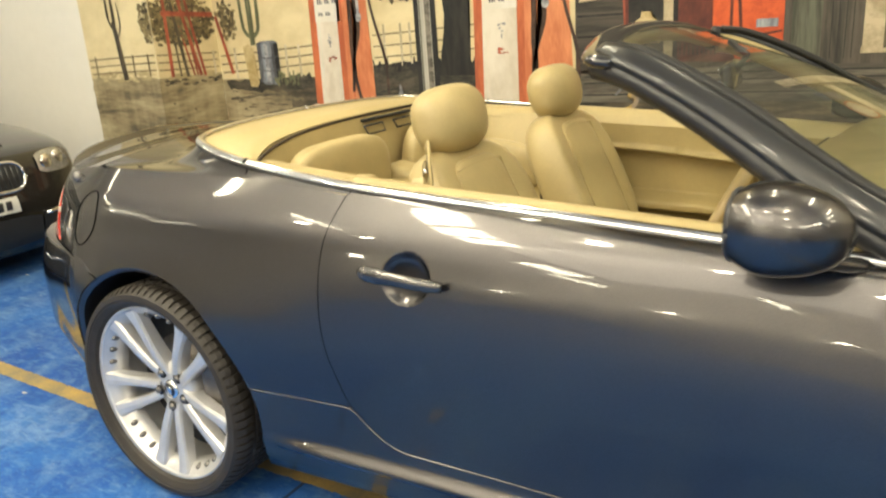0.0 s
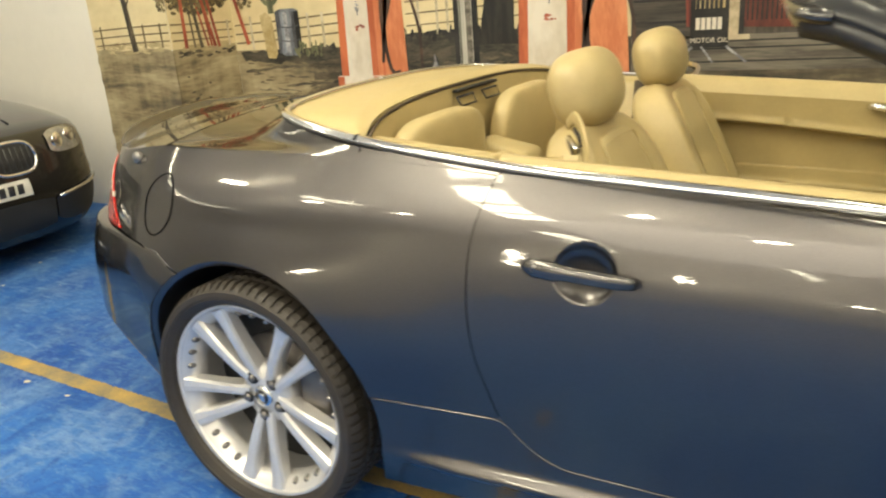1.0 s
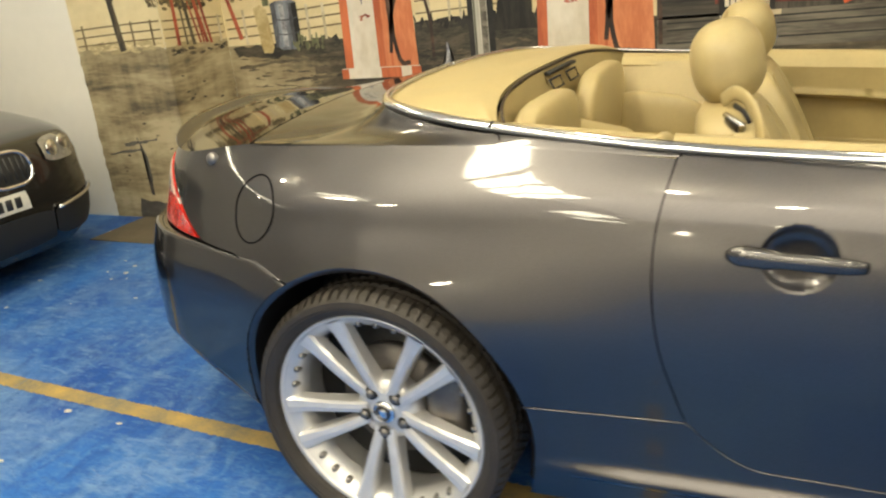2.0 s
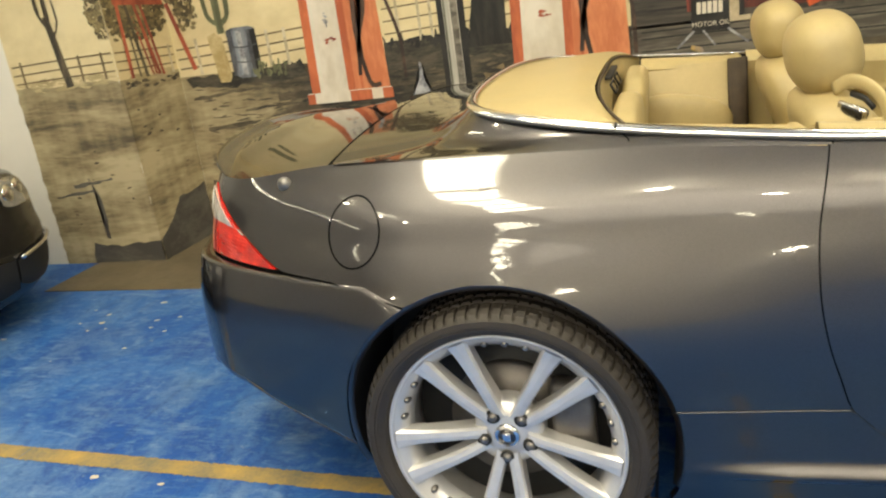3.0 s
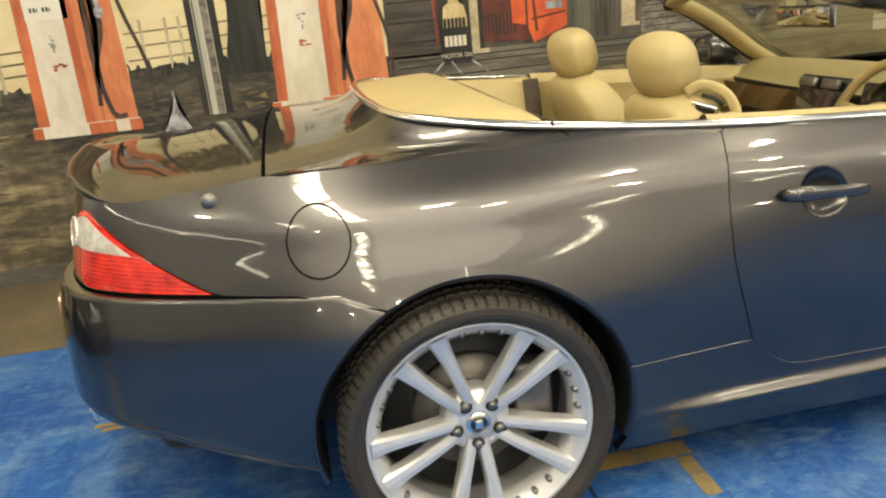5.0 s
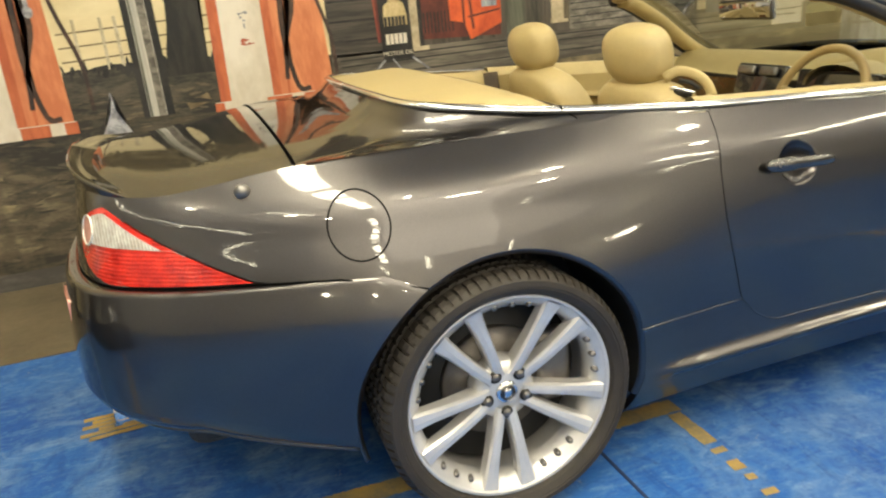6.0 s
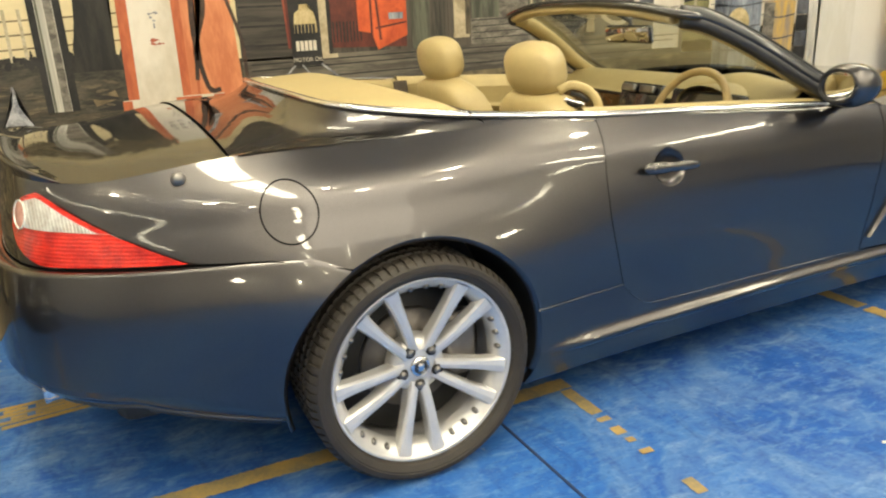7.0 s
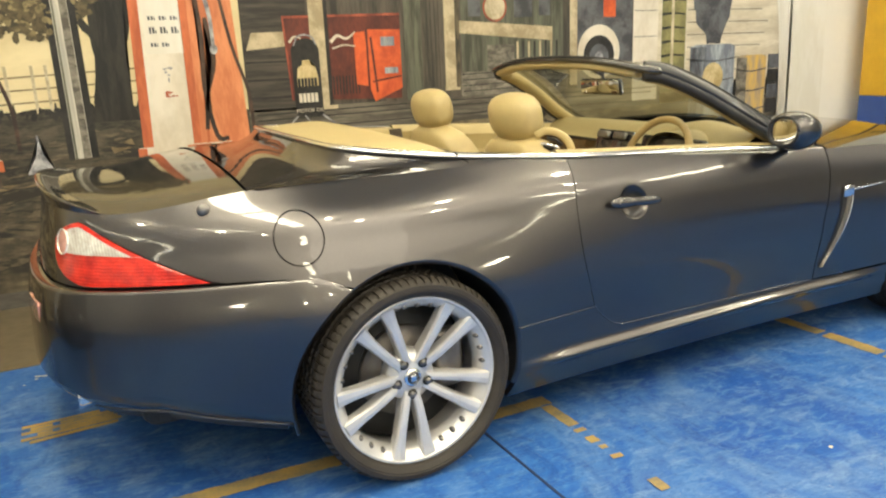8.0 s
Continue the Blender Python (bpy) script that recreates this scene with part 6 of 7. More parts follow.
paint("tuft", daubs(-2.1, -1.85, 1.0, 1.08, 30, 0.012, 0.022), 7, CACTUS)

# two fuel pumps
for px, left in ((-1.69, True), (-0.425, False)):
    pump = paint("fuel_pump", [[(px, 1.9), (px + 0.055, 1.9), (px + 0.035, 0.86), (px - 0.022, 0.86)]], 7, ORANGE, "main", "orange and white painted fuel pump")
    paint("pump_face", [[(px + 0.050, 1.9), (px + 0.285, 1.9), (px + 0.272, 0.84), (px + 0.034, 0.84)] if not left else [(px + 0.050, 1.9), (px + 0.238, 1.9), (px + 0.232, 0.84), (px + 0.030, 0.84)]], 6, CREAM, parent=pump)
    f = px + (0.285 if not left else 0.238)
    paint("pump_side", [[(f - 0.005, 1.9), (px + 0.57, 1.9), (px + 0.62, 0.80), (f - 0.01, 0.80)] if not left else [(f - 0.003, 1.9), (px + 0.46, 1.9), (px + 0.49, 0.86), (f - 0.006, 0.86)]], 6, SALMON, parent=pump)
    paint("pump_edge", [[(f - 0.012, 1.9), (f + 0.035, 1.9), (f + 0.030, 0.83), (f - 0.016, 0.83)]], 8, ORANGE, parent=pump)
    paint("pump_edge", [stroke([(f + 0.08, 1.9), (f + 0.09, 1.3), (f + 0.075, 0.86)], 0.014)], 8, ORANGE, parent=pump)
    paint("pump_foot", [box(px - 0.05, px + 0.50, 0.795, 0.86)], 9, CREAM, parent=pump)
    for a, b in ((px - 0.055, px - 0.005), (px + 0.23, px + 0.37), (px + 0.44, px + 0.505)):
        paint("foot_panel", [box(a, b, 0.795, 0.855)], 10, ORANGE, parent=pump)
    c = (px + 0.055 + f) / 2
    paint("pump_crest", daubs(c - 0.02, c + 0.02, 1.262, 1.318, 9, 0.014, 0.006) + [box(c - 0.004, c + 0.004, 1.235, 1.262)], 8, STEELP, parent=pump)
    paint("pump_mark", daubs(c - 0.035, c + 0.035, 1.145, 1.178, 10, 0.016, 0.006), 8, RUSSET, parent=pump)
    dial = paint("pump_dial", [box(c - 0.105, c + 0.105, 1.40, 1.9)], 8, FADE, parent=pump)
    for r in range(3):
        for k in range(3 if r else 2):
            x = c - 0.075 + k * 0.062
            z = 1.44 + r * 0.075
            paint("dial_bar", [box(x, x + 0.012, z, z + (0.036 if r == 1 else 0.022)), box(x + 0.018, x + 0.030, z, z + (0.036 if r == 1 else 0.022)), box(x + 0.034, x + 0.040, z, z + 0.018)], 9, SLATE, parent=dial)
    paint("hose", [stroke([(f + 0.07, 1.9), (f + 0.10, 1.50), (f + 0.085, 1.20), (f + 0.13, 0.90), (f + 0.20, 0.88)], 0.026)], 9, HOSE, parent=pump)
    paint("hose", [stroke([(f + 0.13, 1.60), (f + 0.16, 1.35), (f + 0.10, 1.15), (f + 0.075, 0.94)], 0.024)], 9, HOSE, parent=pump)
    paint("hose", [stroke([(f + 0.20, 1.9), (f + 0.27, 1.45), (f + 0.35, 1.15), (f + 0.36, 0.90)], 0.020)], 9, HOSE, parent=pump)
    paint("nozzle", [stroke([(f + 0.135, 1.75), (f + 0.160, 1.60), (f + 0.165, 1.40)], 0.028, 0.020), disc(f + 0.165, 1.415, 0.024, 10, 0.03)], 10, STEELP, parent=pump)

# bright pole, dark tree, funnel
pole = paint("pole", [[(-0.825, 1.9), (-0.742, 1.9), (-0.735, 0.83), (-0.822, 0.83)]], 8, POLEW, "main", "bright round pole")
paint("pole_tone", [[(-0.783, 1.9), (-0.744, 1.9), (-0.737, 0.83), (-0.776, 0.83)]], 9, STONE, parent=pole)
paint("pole_glint", [[(-0.822, 1.9), (-0.812, 1.9), (-0.808, 0.83), (-0.819, 0.83)]], 9, GREENP, parent=pole)
paint("pole_shade", [[(-0.862, 1.9), (-0.825, 1.9), (-0.822, 0.83), (-0.855, 0.83)], [(-0.745, 1.9), (-0.705, 1.9), (-0.695, 0.83), (-0.738, 0.83)]], 7, INK, parent=pole)
paint("dark_tree", [[(-0.66, 1.9), (-0.65, 1.62), (-0.645, 1.35), (-0.69, 1.08), (-0.72, 1.03), (-0.44, 1.03), (-0.475, 1.12), (-0.47, 1.40), (-0.425, 1.62), (-0.40, 1.9)], stroke([(-0.62, 1.50), (-0.70, 1.62), (-0.72, 1.8)], 0.05, 0.03)], 6, DARKTREE, wob=0.006)
paint("tree_leaves", crown(-0.96, 1.74, 0.36, 0.25, 700, 0.034, 0.022), 6, DARKLEAF)
paint("tree_leaves", crown(-0.62, 1.84, 0.30, 0.14, 160, 0.030, 0.020), 7, DARKLEAF)
paint("tree_leaves", crown(-0.96, 1.72, 0.28, 0.22, 80, 0.024, 0.016), 7, LEAF)
paint("funnel", [[(-1.004, 0.98), (-0.994, 0.98), (-0.985, 0.88), (-0.94, 0.79), (-0.93, 0.765), (-1.075, 0.765), (-1.06, 0.79), (-1.015, 0.88)]], 9, STEELP)
paint("ground_tools", [stroke([(-1.25, 0.70), (-0.95, 0.71)], 0.03, 0.015), stroke([(-0.62, 0.86), (-0.5, 0.90)], 0.04, 0.05)], 5, RAILD)

# shop front
paint("shop_wall", [box(0.20, 3.30, 1.0, H)], 2, SHOP)
paint("shop_siding", [box(0.20, 0.62, 1.02, 1.9)], 3, SHOPH)
for z in (1.10, 1.21, 1.32):
    paint("siding_gap", [box(0.21, 0.62, z, z + 0.012)], 4, INK)
paint("shelf_board", [[(0.22, 1.40), (0.62, 1.43), (0.62, 1.51), (0.26, 1.505)]], 4, BEIGE)
paint("porch_floor", [box(0.20, 3.6, 0.86, 1.035)], 3, PORCH)
for z in (0.90, 0.965, 1.0):
    paint("porch_gap", [stroke([(0.25, z), (1.6, z + 0.01), (3.5, z)], 0.008)], 4, INK)
paint("porch_post", [box(0.635, 0.735, 1.03, 1.9), box(0.60, 0.79, 1.01, 1.035)], 7, BEIGE)
paint("post_shade", [box(0.735, 0.760, 1.03, 1.9)], 7, INK)
chest = paint("drinks_chest", [[(0.46, 1.59), (1.27, 1.60), (1.26, 1.05), (0.49, 1.08)]], 5, DARKRED, "main", "dark red drinks chest")
paint("chest_rim", [stroke([(0.46, 1.595), (1.27, 1.605)], 0.014), stroke([(0.465, 1.59), (0.49, 1.08)], 0.012)], 6, RUSSET, parent=chest)
for k in range(9):
    paint("chest_rib", [box(0.77 + k * 0.022, 0.778 + k * 0.022, 1.10, 1.22)], 6, INK, parent=chest)
# pale curling strokes
paint("chest_swirl", [stroke([(0.77, 1.435), (0.82, 1.475), (0.88, 1.455), (0.945, 1.495)], 0.024, 0.010), stroke([(0.78, 1.395), (0.86, 1.415), (0.94, 1.405)], 0.010, 0.006), stroke([(0.495, 1.44), (0.53, 1.475), (0.575, 1.465)], 0.018, 0.008)], 8, CREAM, parent=chest)
cooler = paint("ice_box", [[(0.93, 1.49), (1.01, 1.50), (1.03, 1.14), (0.935, 1.16)], [(1.03, 1.51), (1.265, 1.505), (1.265, 1.12), (1.06, 1.04), (1.03, 1.12)]], 8, HOTRED, "main", "bright red ice box")
paint("ice_box_trim", [box(1.015, 1.03, 1.10, 1.50), stroke([(1.05, 1.17), (1.26, 1.20)], 0.012), stroke([(1.05, 1.46), (1.08, 1.10)], 0.016)], 9, DARKRED, parent=cooler)
paint("ice_box_lettering", [box(1.12, 1.22, 1.40, 1.46), box(1.14, 1.24, 1.22, 1.26)], 9, LIGHTBLUE, parent=cooler)
sign = paint("board_sign", [[(0.500, 1.40), (0.53, 1.45), (0.60, 1.465), (0.66, 1.45), (0.685, 1.40), (0.69, 0.975), (0.505, 0.975)]], 9, INK, "main", "black standing sign with a cream oil can")
paint("sign_hoop", [stroke([(0.52, 1.42), (0.55, 1.475), (0.60, 1.485), (0.645, 1.47), (0.67, 1.42)], 0.010)], 11, STEELP, parent=sign)
paint("oil_can", [[(0.528, 1.22), (0.535, 1.28), (0.565, 1.30), (0.57, 1.33), (0.62, 1.33), (0.625, 1.30), (0.655, 1.285), (0.668, 1.22), (0.668, 1.165), (0.528, 1.165)]], 10, STONECREAM, parent=sign)
words = bpy.data.curves.new("lettering", "FONT")
words.body, words.size, words.align_x, words.extrude = "MOTOR OIL", 0.034, "CENTER", 0.0004
words.materials.append(CREAM)
letters = new("lettering", words)
letters.parent = sign
letters.matrix_basis = Matrix.Translation((0.598, WALL_Y - 0.0009 * 12, 1.000)) @ pose(0, 0, 0, 90, 0, 0)
for z, n, m_ in ((1.188, 6, INK), (1.092, 5, CREAM)):
    w = 0.132 / n
    for k in range(n):
        paint("sign_bar", [box(0.530 + k * w, 0.530 + (k + 0.78) * w, z - 0.029, z + 0.029)], 11, m_, parent=sign)
paint("sign_legs", [stroke([(0.515, 0.98), (0.43, 0.90)], 0.012), stroke([(0.68, 0.98), (0.78, 0.90)], 0.012), stroke([(0.56, 0.98), (0.62, 0.90)], 0.01)], 9, STEELP, parent=sign)
paint("door_jamb", [box(1.30, 1.43, 1.03, 1.9)], 4, GREENP)
paint("door_board", [box(1.445, 1.59, 1.06, 1.9)], 4, SHOP)
for k in range(4):
    paint("board_gap", [box(1.47 + k * 0.03, 1.474 + k * 0.03, 1.06, 1.9)], 5, INK)
paint("white_post", [box(1.605, 1.705, 1.10, 1.9), box(1.60, 1.72, 1.08, 1.11)], 5, BEIGE)
paint("post_shade", [box(1.69, 1.725, 1.10, 1.9)], 6, BARK)
win = paint("shop_window", [box(1.74, 2.62, 1.06, 1.9)], 3, GREENP, "main", "dark shop window with clutter")
paint("window_beam", [[(1.71, 1.47), (2.52, 1.40), (2.52, 1.50), (1.71, 1.555)]], 5, BEIGE, parent=win)
paint("clock_face", [disc(2.02, 1.64, 0.085)], 6, RAILW, parent=win)
paint("clock_ring", [disc(2.02, 1.64, 0.100)], 5, RUSSET, parent=win)
for a, b, c, d in ((2.18, 2.34, 1.57, 1.72), (2.40, 2.50, 1.58, 1.80), (1.80, 1.90, 1.58, 1.8)):
    paint("stored_box", [box(a, b, c, d)], 5, SLATE, parent=win)
for k in range(8):
    paint("chair_slat", [box(2.20 + k * 0.05, 2.217 + k * 0.05, 1.16, 1.40)], 5, INK if k % 2 else BEIGE, parent=win)
paint("stone_wall", [box(1.73, 2.66, 1.03, 1.20), box(1.95, 2.18, 1.20, 1.38)], 5, STONE)
for k in range(4):
    paint("stone_joint", [stroke([(1.74, 1.065 + k * 0.04), (2.2, 1.07 + k * 0.04), (2.64, 1.062 + k * 0.04)], 0.006)], 6, INK)
paint("thin_post", [box(2.68, 2.75, 1.06, 1.9)], 6, BEIGE)
paint("garage_dark", [box(2.75, 3.29, 1.03, 1.9)], 3, SLATE)
tyre_p = paint("white_wall_tyre", [disc(2.96, 1.30, 0.205, 36)], 5, CREAM, "main", "tyre with a white side wall")
paint("tyre_tread", [disc(2.96, 1.275, 0.150, 30)], 6, INK, parent=tyre_p)
paint("tyre_rim", [disc(2.96, 1.265, 0.095, 24)], 7, SLATE, parent=tyre_p)
paint("tyre_hub", [disc(2.96, 1.262, 0.040, 16)], 8, STEELP, parent=tyre_p)
paint("red_can", [box(3.0, 3.12, 1.56, 1.75)], 5, HOTRED)
paint("siding_wall", [box(3.30, 5.15, 0.86, H)], 2, SIDING)
paint("corner_board", [box(3.30, 3.56, 0.90, 1.9)], 4, CREAM)
for k in range(9):
    paint("siding_line", [box(3.88, 4.75 + 0.04 * (k % 3), 1.0 + k * 0.10, 1.008 + k * 0.10)], 3, STONE)
    if k % 2 == 0:
        paint("board_line", [box(3.31, 3.55, 1.0 + k * 0.10, 1.006 + k * 0.10)], 5, STONE)
shelf = paint("green_shelf", [box(3.60, 3.86, 0.95, 1.9)], 4, painted("painted_moss", (0.32, 0.29, 0.12), (0.16, 0.15, 0.06), 4.0))
for k in range(8):
    paint("shelf_gap", [stroke([(3.60, 1.02 + k * 0.11), (3.72, 1.03 + k * 0.11), (3.85, 1.02 + k * 0.11)], 0.022, 0.012)], 5, INK, parent=shelf)
paint("shelf_post", [box(3.70, 3.73, 1.1, 1.9)], 6, RAILW, parent=shelf)
paint("slate_urn", [[(3.97, 1.9), (3.93, 1.70), (3.98, 1.50), (4.08, 1.40), (4.10, 1.33), (4.26, 1.33), (4.28, 1.42), (4.36, 1.55), (4.40, 1.9)]], 6, SLATE, wob=0.008)
for x0, x1, z0, z1, m_, lab in ((3.92, 4.44, 0.70, 1.32, LIGHTBLUE, "light blue steel drum"), (4.47, 4.84, 0.66, 1.215, YELLOWP, "yellow oil drum")):
    d = paint("drum", [[(x0, z1 - 0.02), (x0 + 0.06, z1), (x1 - 0.06, z1), (x1, z1 - 0.02), (x1, z0), (x0, z0)]], 6, m_, "main", lab)
    for k in range(3):
        paint("drum_hoop", [stroke([(x0, z1 - 0.17 * k - 0.12), ((x0 + x1) / 2, z1 - 0.17 * k - 0.14), (x1, z1 - 0.17 * k - 0.12)], 0.012)], 7, SLATE, parent=d)
    paint("drum_shade", [box(x0, x0 + 0.14 * (x1 - x0) / 0.4, z0, z1 - 0.02)], 7, DRUMBLUE if m_ == LIGHTBLUE else STONE, parent=d)
paint("drum_badge", [disc(4.19, 1.05, 0.12, 20)], 8, STONECREAM)
for k in range(4):
    paint("stacked_tyre", [[(4.86, 0.70 + k * 0.13), (5.08, 0.70 + k * 0.13), (5.115, 0.735 + k * 0.13), (5.115, 0.79 + k * 0.13), (5.08, 0.825 + k * 0.13), (4.86, 0.825 + k * 0.13)]], 6, SLATE if k % 2 else INK)
for k in range(9):
    paint("mural_fade", [stroke([(5.0 + 0.02 * k, 0.0), (5.0 + 0.02 * k + rng.uniform(-0.02, 0.02), 1.2), (4.80 + 0.04 * k, 2.4)], 0.012 + 0.004 * k, 0.02 + 0.006 * k)], 9 + 0.1 * k, FADE)
paint("mural_fade", [box(5.16, 5.6, 0.0, H)], 11, FADE)
paint("yellow_tool", [stroke([(0.42, 0.80), (0.52, 0.83), (0.55, 0.88), (0.50, 0.90)], 0.03, 0.02), stroke([(0.40, 0.80), (0.52, 0.80)], 0.03)], 6, YELLOWP)


# ================================================================ the parked black car
DARKPAINT = mat("black_car_paint", (0.006, 0.006, 0.006), 0.25, 0.0, vary=0.2, scale=300, coat=0.6)
DARKGLASS = mat("dark_car_glass", (0.02, 0.022, 0.022), 0.05, 0.0, vary=0.2, coat=1.0)
PLATE = mat("pale_plate", (0.52, 0.51, 0.46), 0.4, vary=0.06, scale=10)
LAMPGLASS = mat("headlamp_lens", (0.34, 0.33, 0.31), 0.10, 0.5, vary=0.35, scale=45, coat=1.0)
saloon = thing("parked_saloon_car", "black saloon car parked nose out beside the white wall", "car", at=Matrix.Translation((-2.68, 0.05, 0)))


def slice_at(z, front, back, w, n=48, square=0.62, sweep=0.95):
    """Outline of the saloon at one height, nose to tail and round again."""
    out = []
    for i in range(n):
        a = math.tau * i / n
        c, s = math.cos(a), math.sin(a)
        y = w * math.copysign(abs(s) ** 0.55, s)
        x = (front - sweep + sweep * c ** square) if c > 0 else (back + 0.6 - 0.6 * abs(c) ** square)
        if c <= 0:
            x = back + 0.5 - 0.5 * abs(c) ** square
        if abs(c) < 1e-6:
            x = (front - sweep + back + 0.5) / 2
        out.append(Vector((x, y, z)))
    return out


def loft(slices, cap=False):
    bm = bmesh.new()
    rows = [[bm.verts.new(p) for p in sl] for sl in slices]
    n = len(rows[0])
    for a, b in zip(rows, rows[1:]):
        for i in range(n):
            bm.faces.new((a[i], a[(i + 1) % n], b[(i + 1) % n], b[i]))
    if cap:
        bm.faces.new(rows[-1])
    return bm


body_rows = [(0.15, -0.10, -4.20, 0.78), (0.22, -0.03, -4.28, 0.82), (0.34, 0.0, -4.32, 0.845), (0.47, 0.0, -4.35, 0.852), (0.53, -0.02, -4.36, 0.856), (0.62, -0.03, -4.37, 0.860), (0.70, -0.055, -4.36, 0.852), (0.745, -0.10, -4.34, 0.842), (0.785, -0.22, -4.30, 0.83), (0.83, -0.45, -4.2, 0.82), (0.88, -0.85, -4.1, 0.81), (0.92, -1.25, -3.95, 0.80), (0.94, -1.45, -3.6, 0.74)]
part("body", loft([slice_at(*r) for r in body_rows], True), DARKPAINT, saloon)
part("glasshouse", loft([slice_at(z, f, b, w, sweep=0.5) for z, f, b, w in ((0.93, -1.40, -3.7, 0.74), (1.1, -1.75, -3.55, 0.69), (1.28, -2.1, -3.35, 0.62), (1.35, -2.25, -3.2, 0.58))]), DARKGLASS, saloon)
part("roof", loft([slice_at(z, f, b, w, sweep=0.5) for z, f, b, w in ((1.345, -2.22, -3.22, 0.59), (1.37, -2.35, -3.1, 0.54), (1.385, -2.6, -2.9, 0.40))], True), DARKPAINT, saloon)


def nose_x(y, z):
    """Front surface of the saloon at a height, by its distance from the middle."""
    zs = [r[0] for r in body_rows]
    f = smooth_at(zs, [r[1] for r in body_rows], z)
    w = smooth_at(zs, [r[3] for r in body_rows], z)
    s = min(0.999, abs(y) / w) ** (1 / 0.55)
    return f - 0.95 + 0.95 * math.sqrt(max(0, 1 - s * s)) ** 0.62


def patch(y0, y1, z0, z1, off, n=10, m_=5, round_=0.0):
    def f(s, t):
        y = lerp(y0, y1, s)
        k = abs(2 * s - 1)
        h = (1 - round_ * k ** 4)
        z = lerp((z0 + z1) / 2, z0 if t < 0.5 else z1, abs(2 * t - 1) * h)
        return Vector((nose_x(y, z) + off, y, z))
    return sheet(f, n, m_ * 2, 0.0)


for sg in (-1, 1):
    kid = part("grille", patch(sg * 0.025, sg * 0.275, 0.545, 0.715, 0.006, 12, 6, 0.45), BLACK, saloon, "black grille with a bright rim")
    rim = []
    for k in range(33):
        a = k * math.tau / 32
        y = sg * (0.150 + 0.127 * math.copysign(abs(math.cos(a)) ** 0.6, math.cos(a)))
        z = 0.63 + 0.085 * math.copysign(abs(math.sin(a)) ** 0.75, math.sin(a))
        rim.append(Vector((nose_x(y, z) + 0.010, y, z)))
    part("grille_rim", rod(rim, 0.010, 8), CHROME, kid)
    for k in range(7):
        y = sg * (0.05 + 0.033 * k)
        part("grille_bar", rod([(nose_x(y, 0.57) + 0.010, y, 0.57), (nose_x(y, 0.69) + 0.010, y, 0.69)], 0.005, 6), PLASTIC, kid)
    hl = part("headlamp", patch(sg * 0.385, sg * 0.655, 0.610, 0.742, 0.006, 16, 6, 0.35), LAMPGLASS, saloon, "clear headlamp")
    for y, z in ((0.455, 0.672), (0.560, 0.684)):
        part("lamp_bowl", spin([(0.0, -0.012), (0.03, -0.01), (0.046, 0.0), (0.05, 0.004)], 20, Matrix.Translation((nose_x(y, z) + 0.006, sg * y, z)) @ pose(0, 0, 0, 0, 0, 90 + sg * 20)), CHROME, hl)
    fog = part("lower_intake", patch(sg * 0.33, sg * 0.74, 0.215, 0.40, 0.004, 12, 4, 0.4), BLACK, saloon)
    part("intake_strip", rod([(nose_x(y, 0.40) + 0.012, sg * y, 0.375 + 0.10 * (y - 0.34)) for y in [0.35 + 0.035 * k for k in range(12)]], 0.010, 8), CHROME, fog)
    part("bonnet_line", rod([Vector((smooth_at((0, 1), (-0.25, -1.4), q / 8), sg * lerp(0.30, 0.60, q / 8), smooth_at((0, 0.5, 1), (0.793, 0.875, 0.945), q / 8))) for q in range(9)], 0.006, 6), DARKPAINT, saloon)
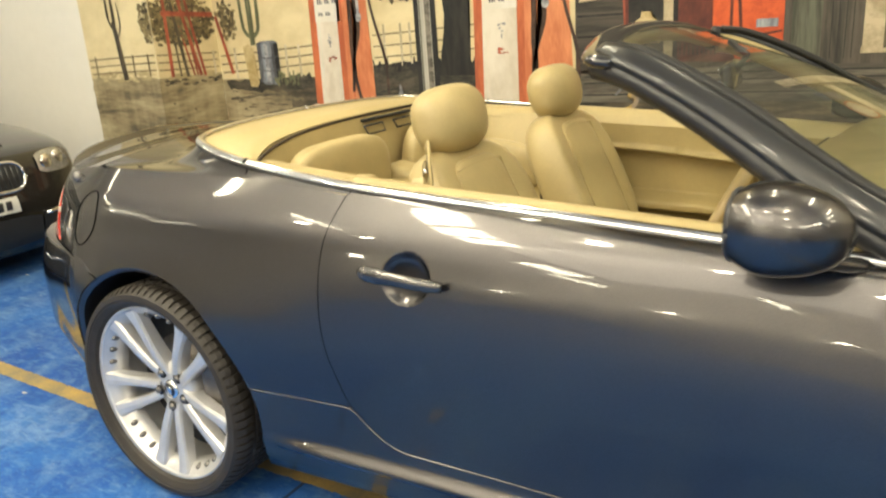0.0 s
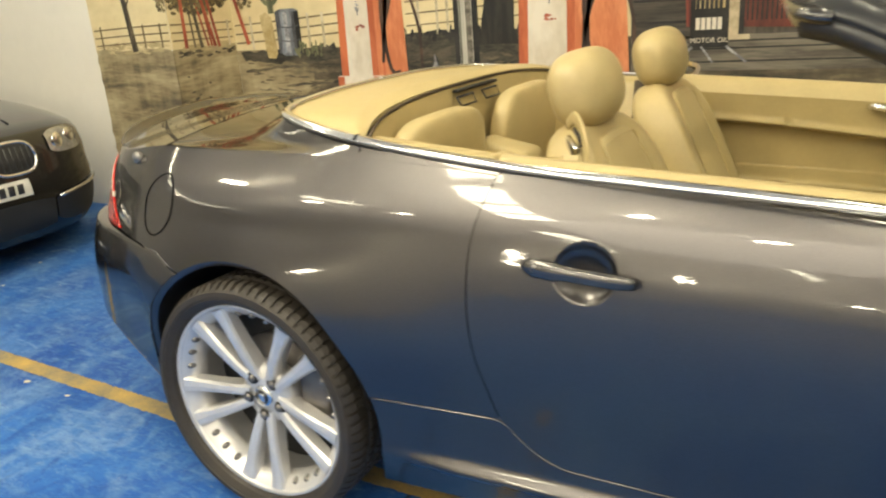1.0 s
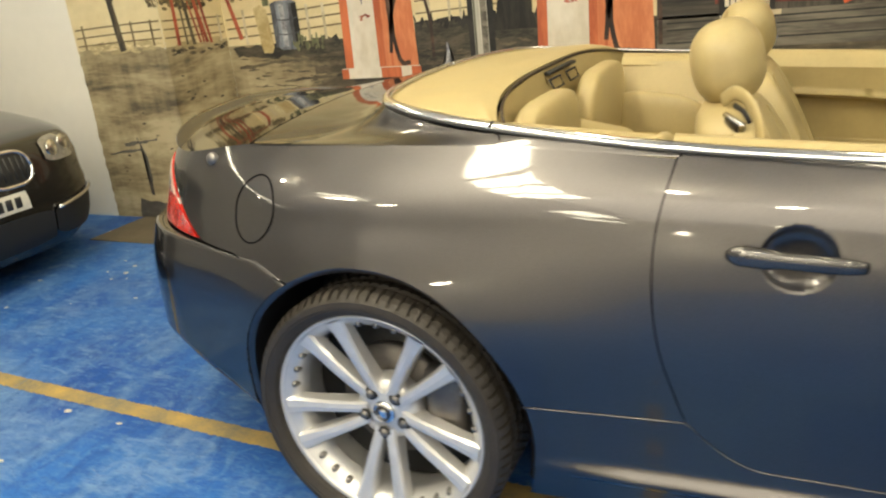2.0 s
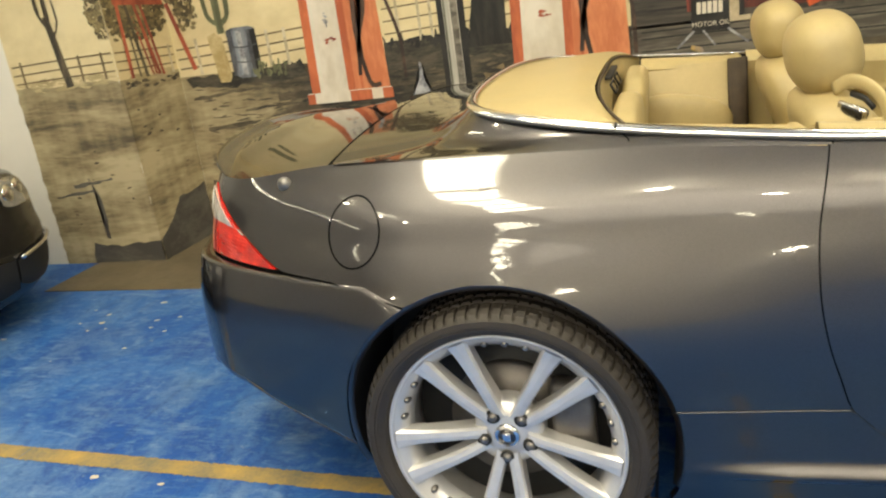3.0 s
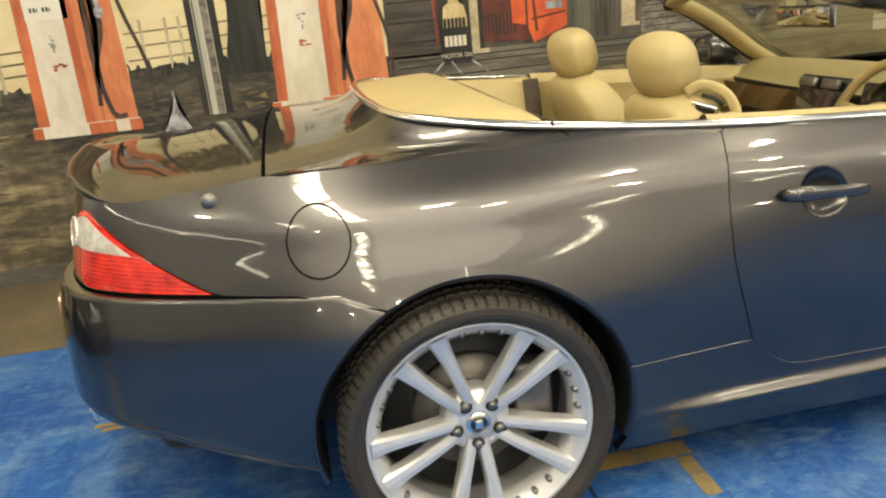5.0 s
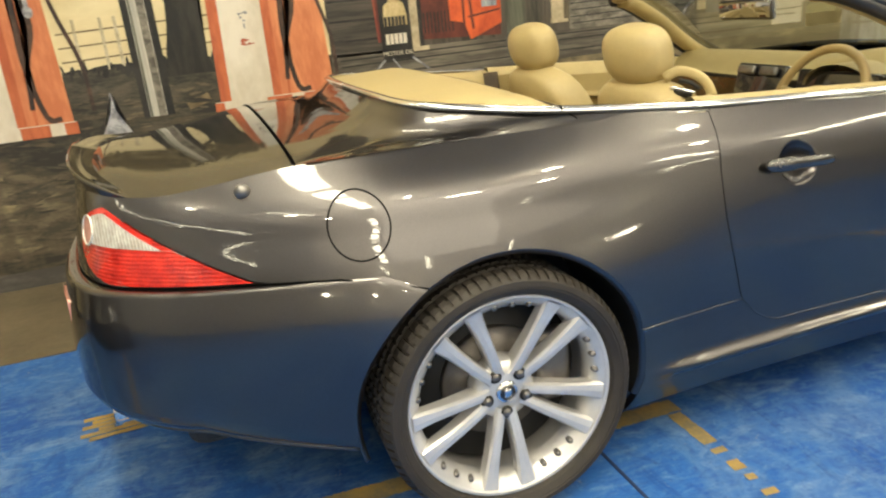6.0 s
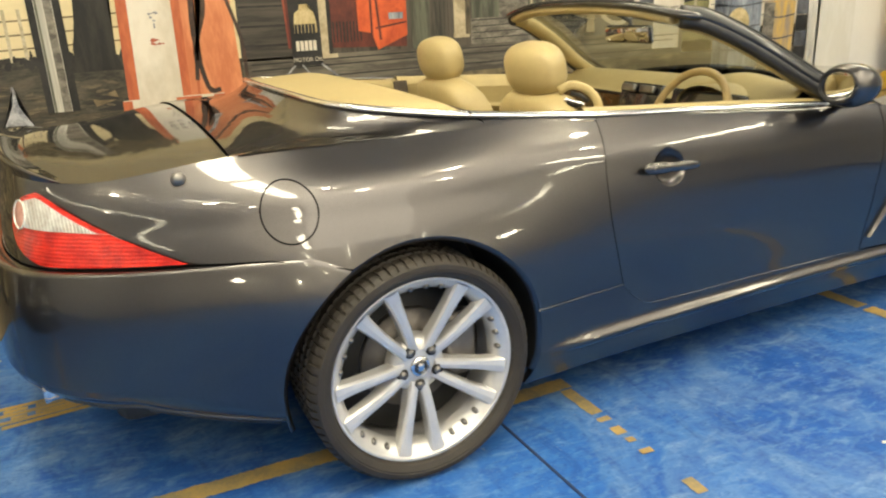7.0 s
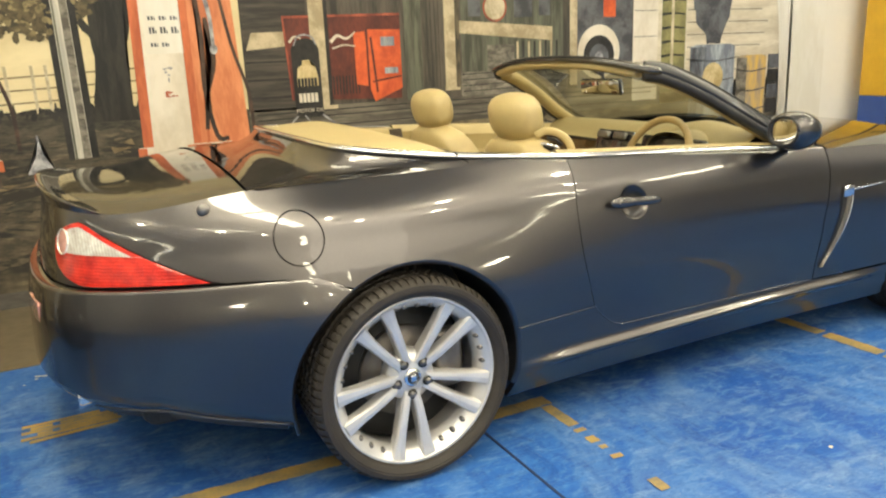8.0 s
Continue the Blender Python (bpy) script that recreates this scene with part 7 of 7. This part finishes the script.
part("centre_intake", patch(-0.32, 0.32, 0.205, 0.39, 0.004, 12, 4, 0.2), BLACK, saloon)
plate = part("number_plate", patch(-0.19, 0.19, 0.425, 0.515, 0.014, 8, 2), PLATE, saloon, "pale plate with dark bars")
for k in range(6):
    y = -0.155 + 0.052 * k
    part("plate_bar", rbox((0.003, 0.036, 0.055), 0.001, Matrix.Translation((nose_x(y, 0.47) + 0.017, y + 0.02, 0.47)), seg=1), PLASTIC, plate)
for x in (-0.80, -3.55):
    for sg in (-1, 1):
        wl = part("wheel", spin([(0.0, -0.05), (0.20, -0.06), (0.23, -0.10), (0.31, -0.11), (0.325, -0.08), (0.325, 0.09), (0.2, 0.1)], 40), RUBBER, saloon)
        wl.matrix_basis = pose(x, sg * 0.80, 0.322, 0, 0, 0 if sg < 0 else 180)
        part("rim", spin([(0.0, -0.075), (0.05, -0.075), (0.21, -0.09), (0.228, -0.104)], 30), ALLOY, wl)

# ================================================================ lift post at the far end of the mural
LIFTY = mat("yellow_lift_paint", (0.62, 0.36, 0.02), 0.4, vary=0.12, scale=5)
LIFTB = mat("blue_lift_paint", (0.03, 0.075, 0.30), 0.4, vary=0.15, scale=5)
lift = thing("lift_post", "yellow and blue steel car lift post", "lift post", at=Matrix.Translation((6.10, 1.62, 0)))
part("lower_post", rbox((0.40, 0.30, 0.79), 0.012, Matrix.Translation((0.06, 0, 0.395))), LIFTB, lift, smooth=False)
part("upper_post", rbox((0.40, 0.30, 1.97), 0.012, Matrix.Translation((0.06, 0, 1.775))), LIFTY, lift, smooth=False)
part("edge_strip", rbox((0.03, 0.02, 2.70), 0.004, Matrix.Translation((-0.135, -0.158, 1.38))), PLASTIC, lift, smooth=False)
part("base_plate", rbox((0.62, 0.55, 0.03), 0.004, Matrix.Translation((0.06, 0, 0.015))), LIFTY, lift, smooth=False)
for k in range(3):
    part("lettering_bar", rbox((0.05, 0.004, 0.10), 0.001, Matrix.Translation((0.02 + 0.08 * k, -0.152, 1.55)), seg=1), PLASTIC, lift, smooth=False)
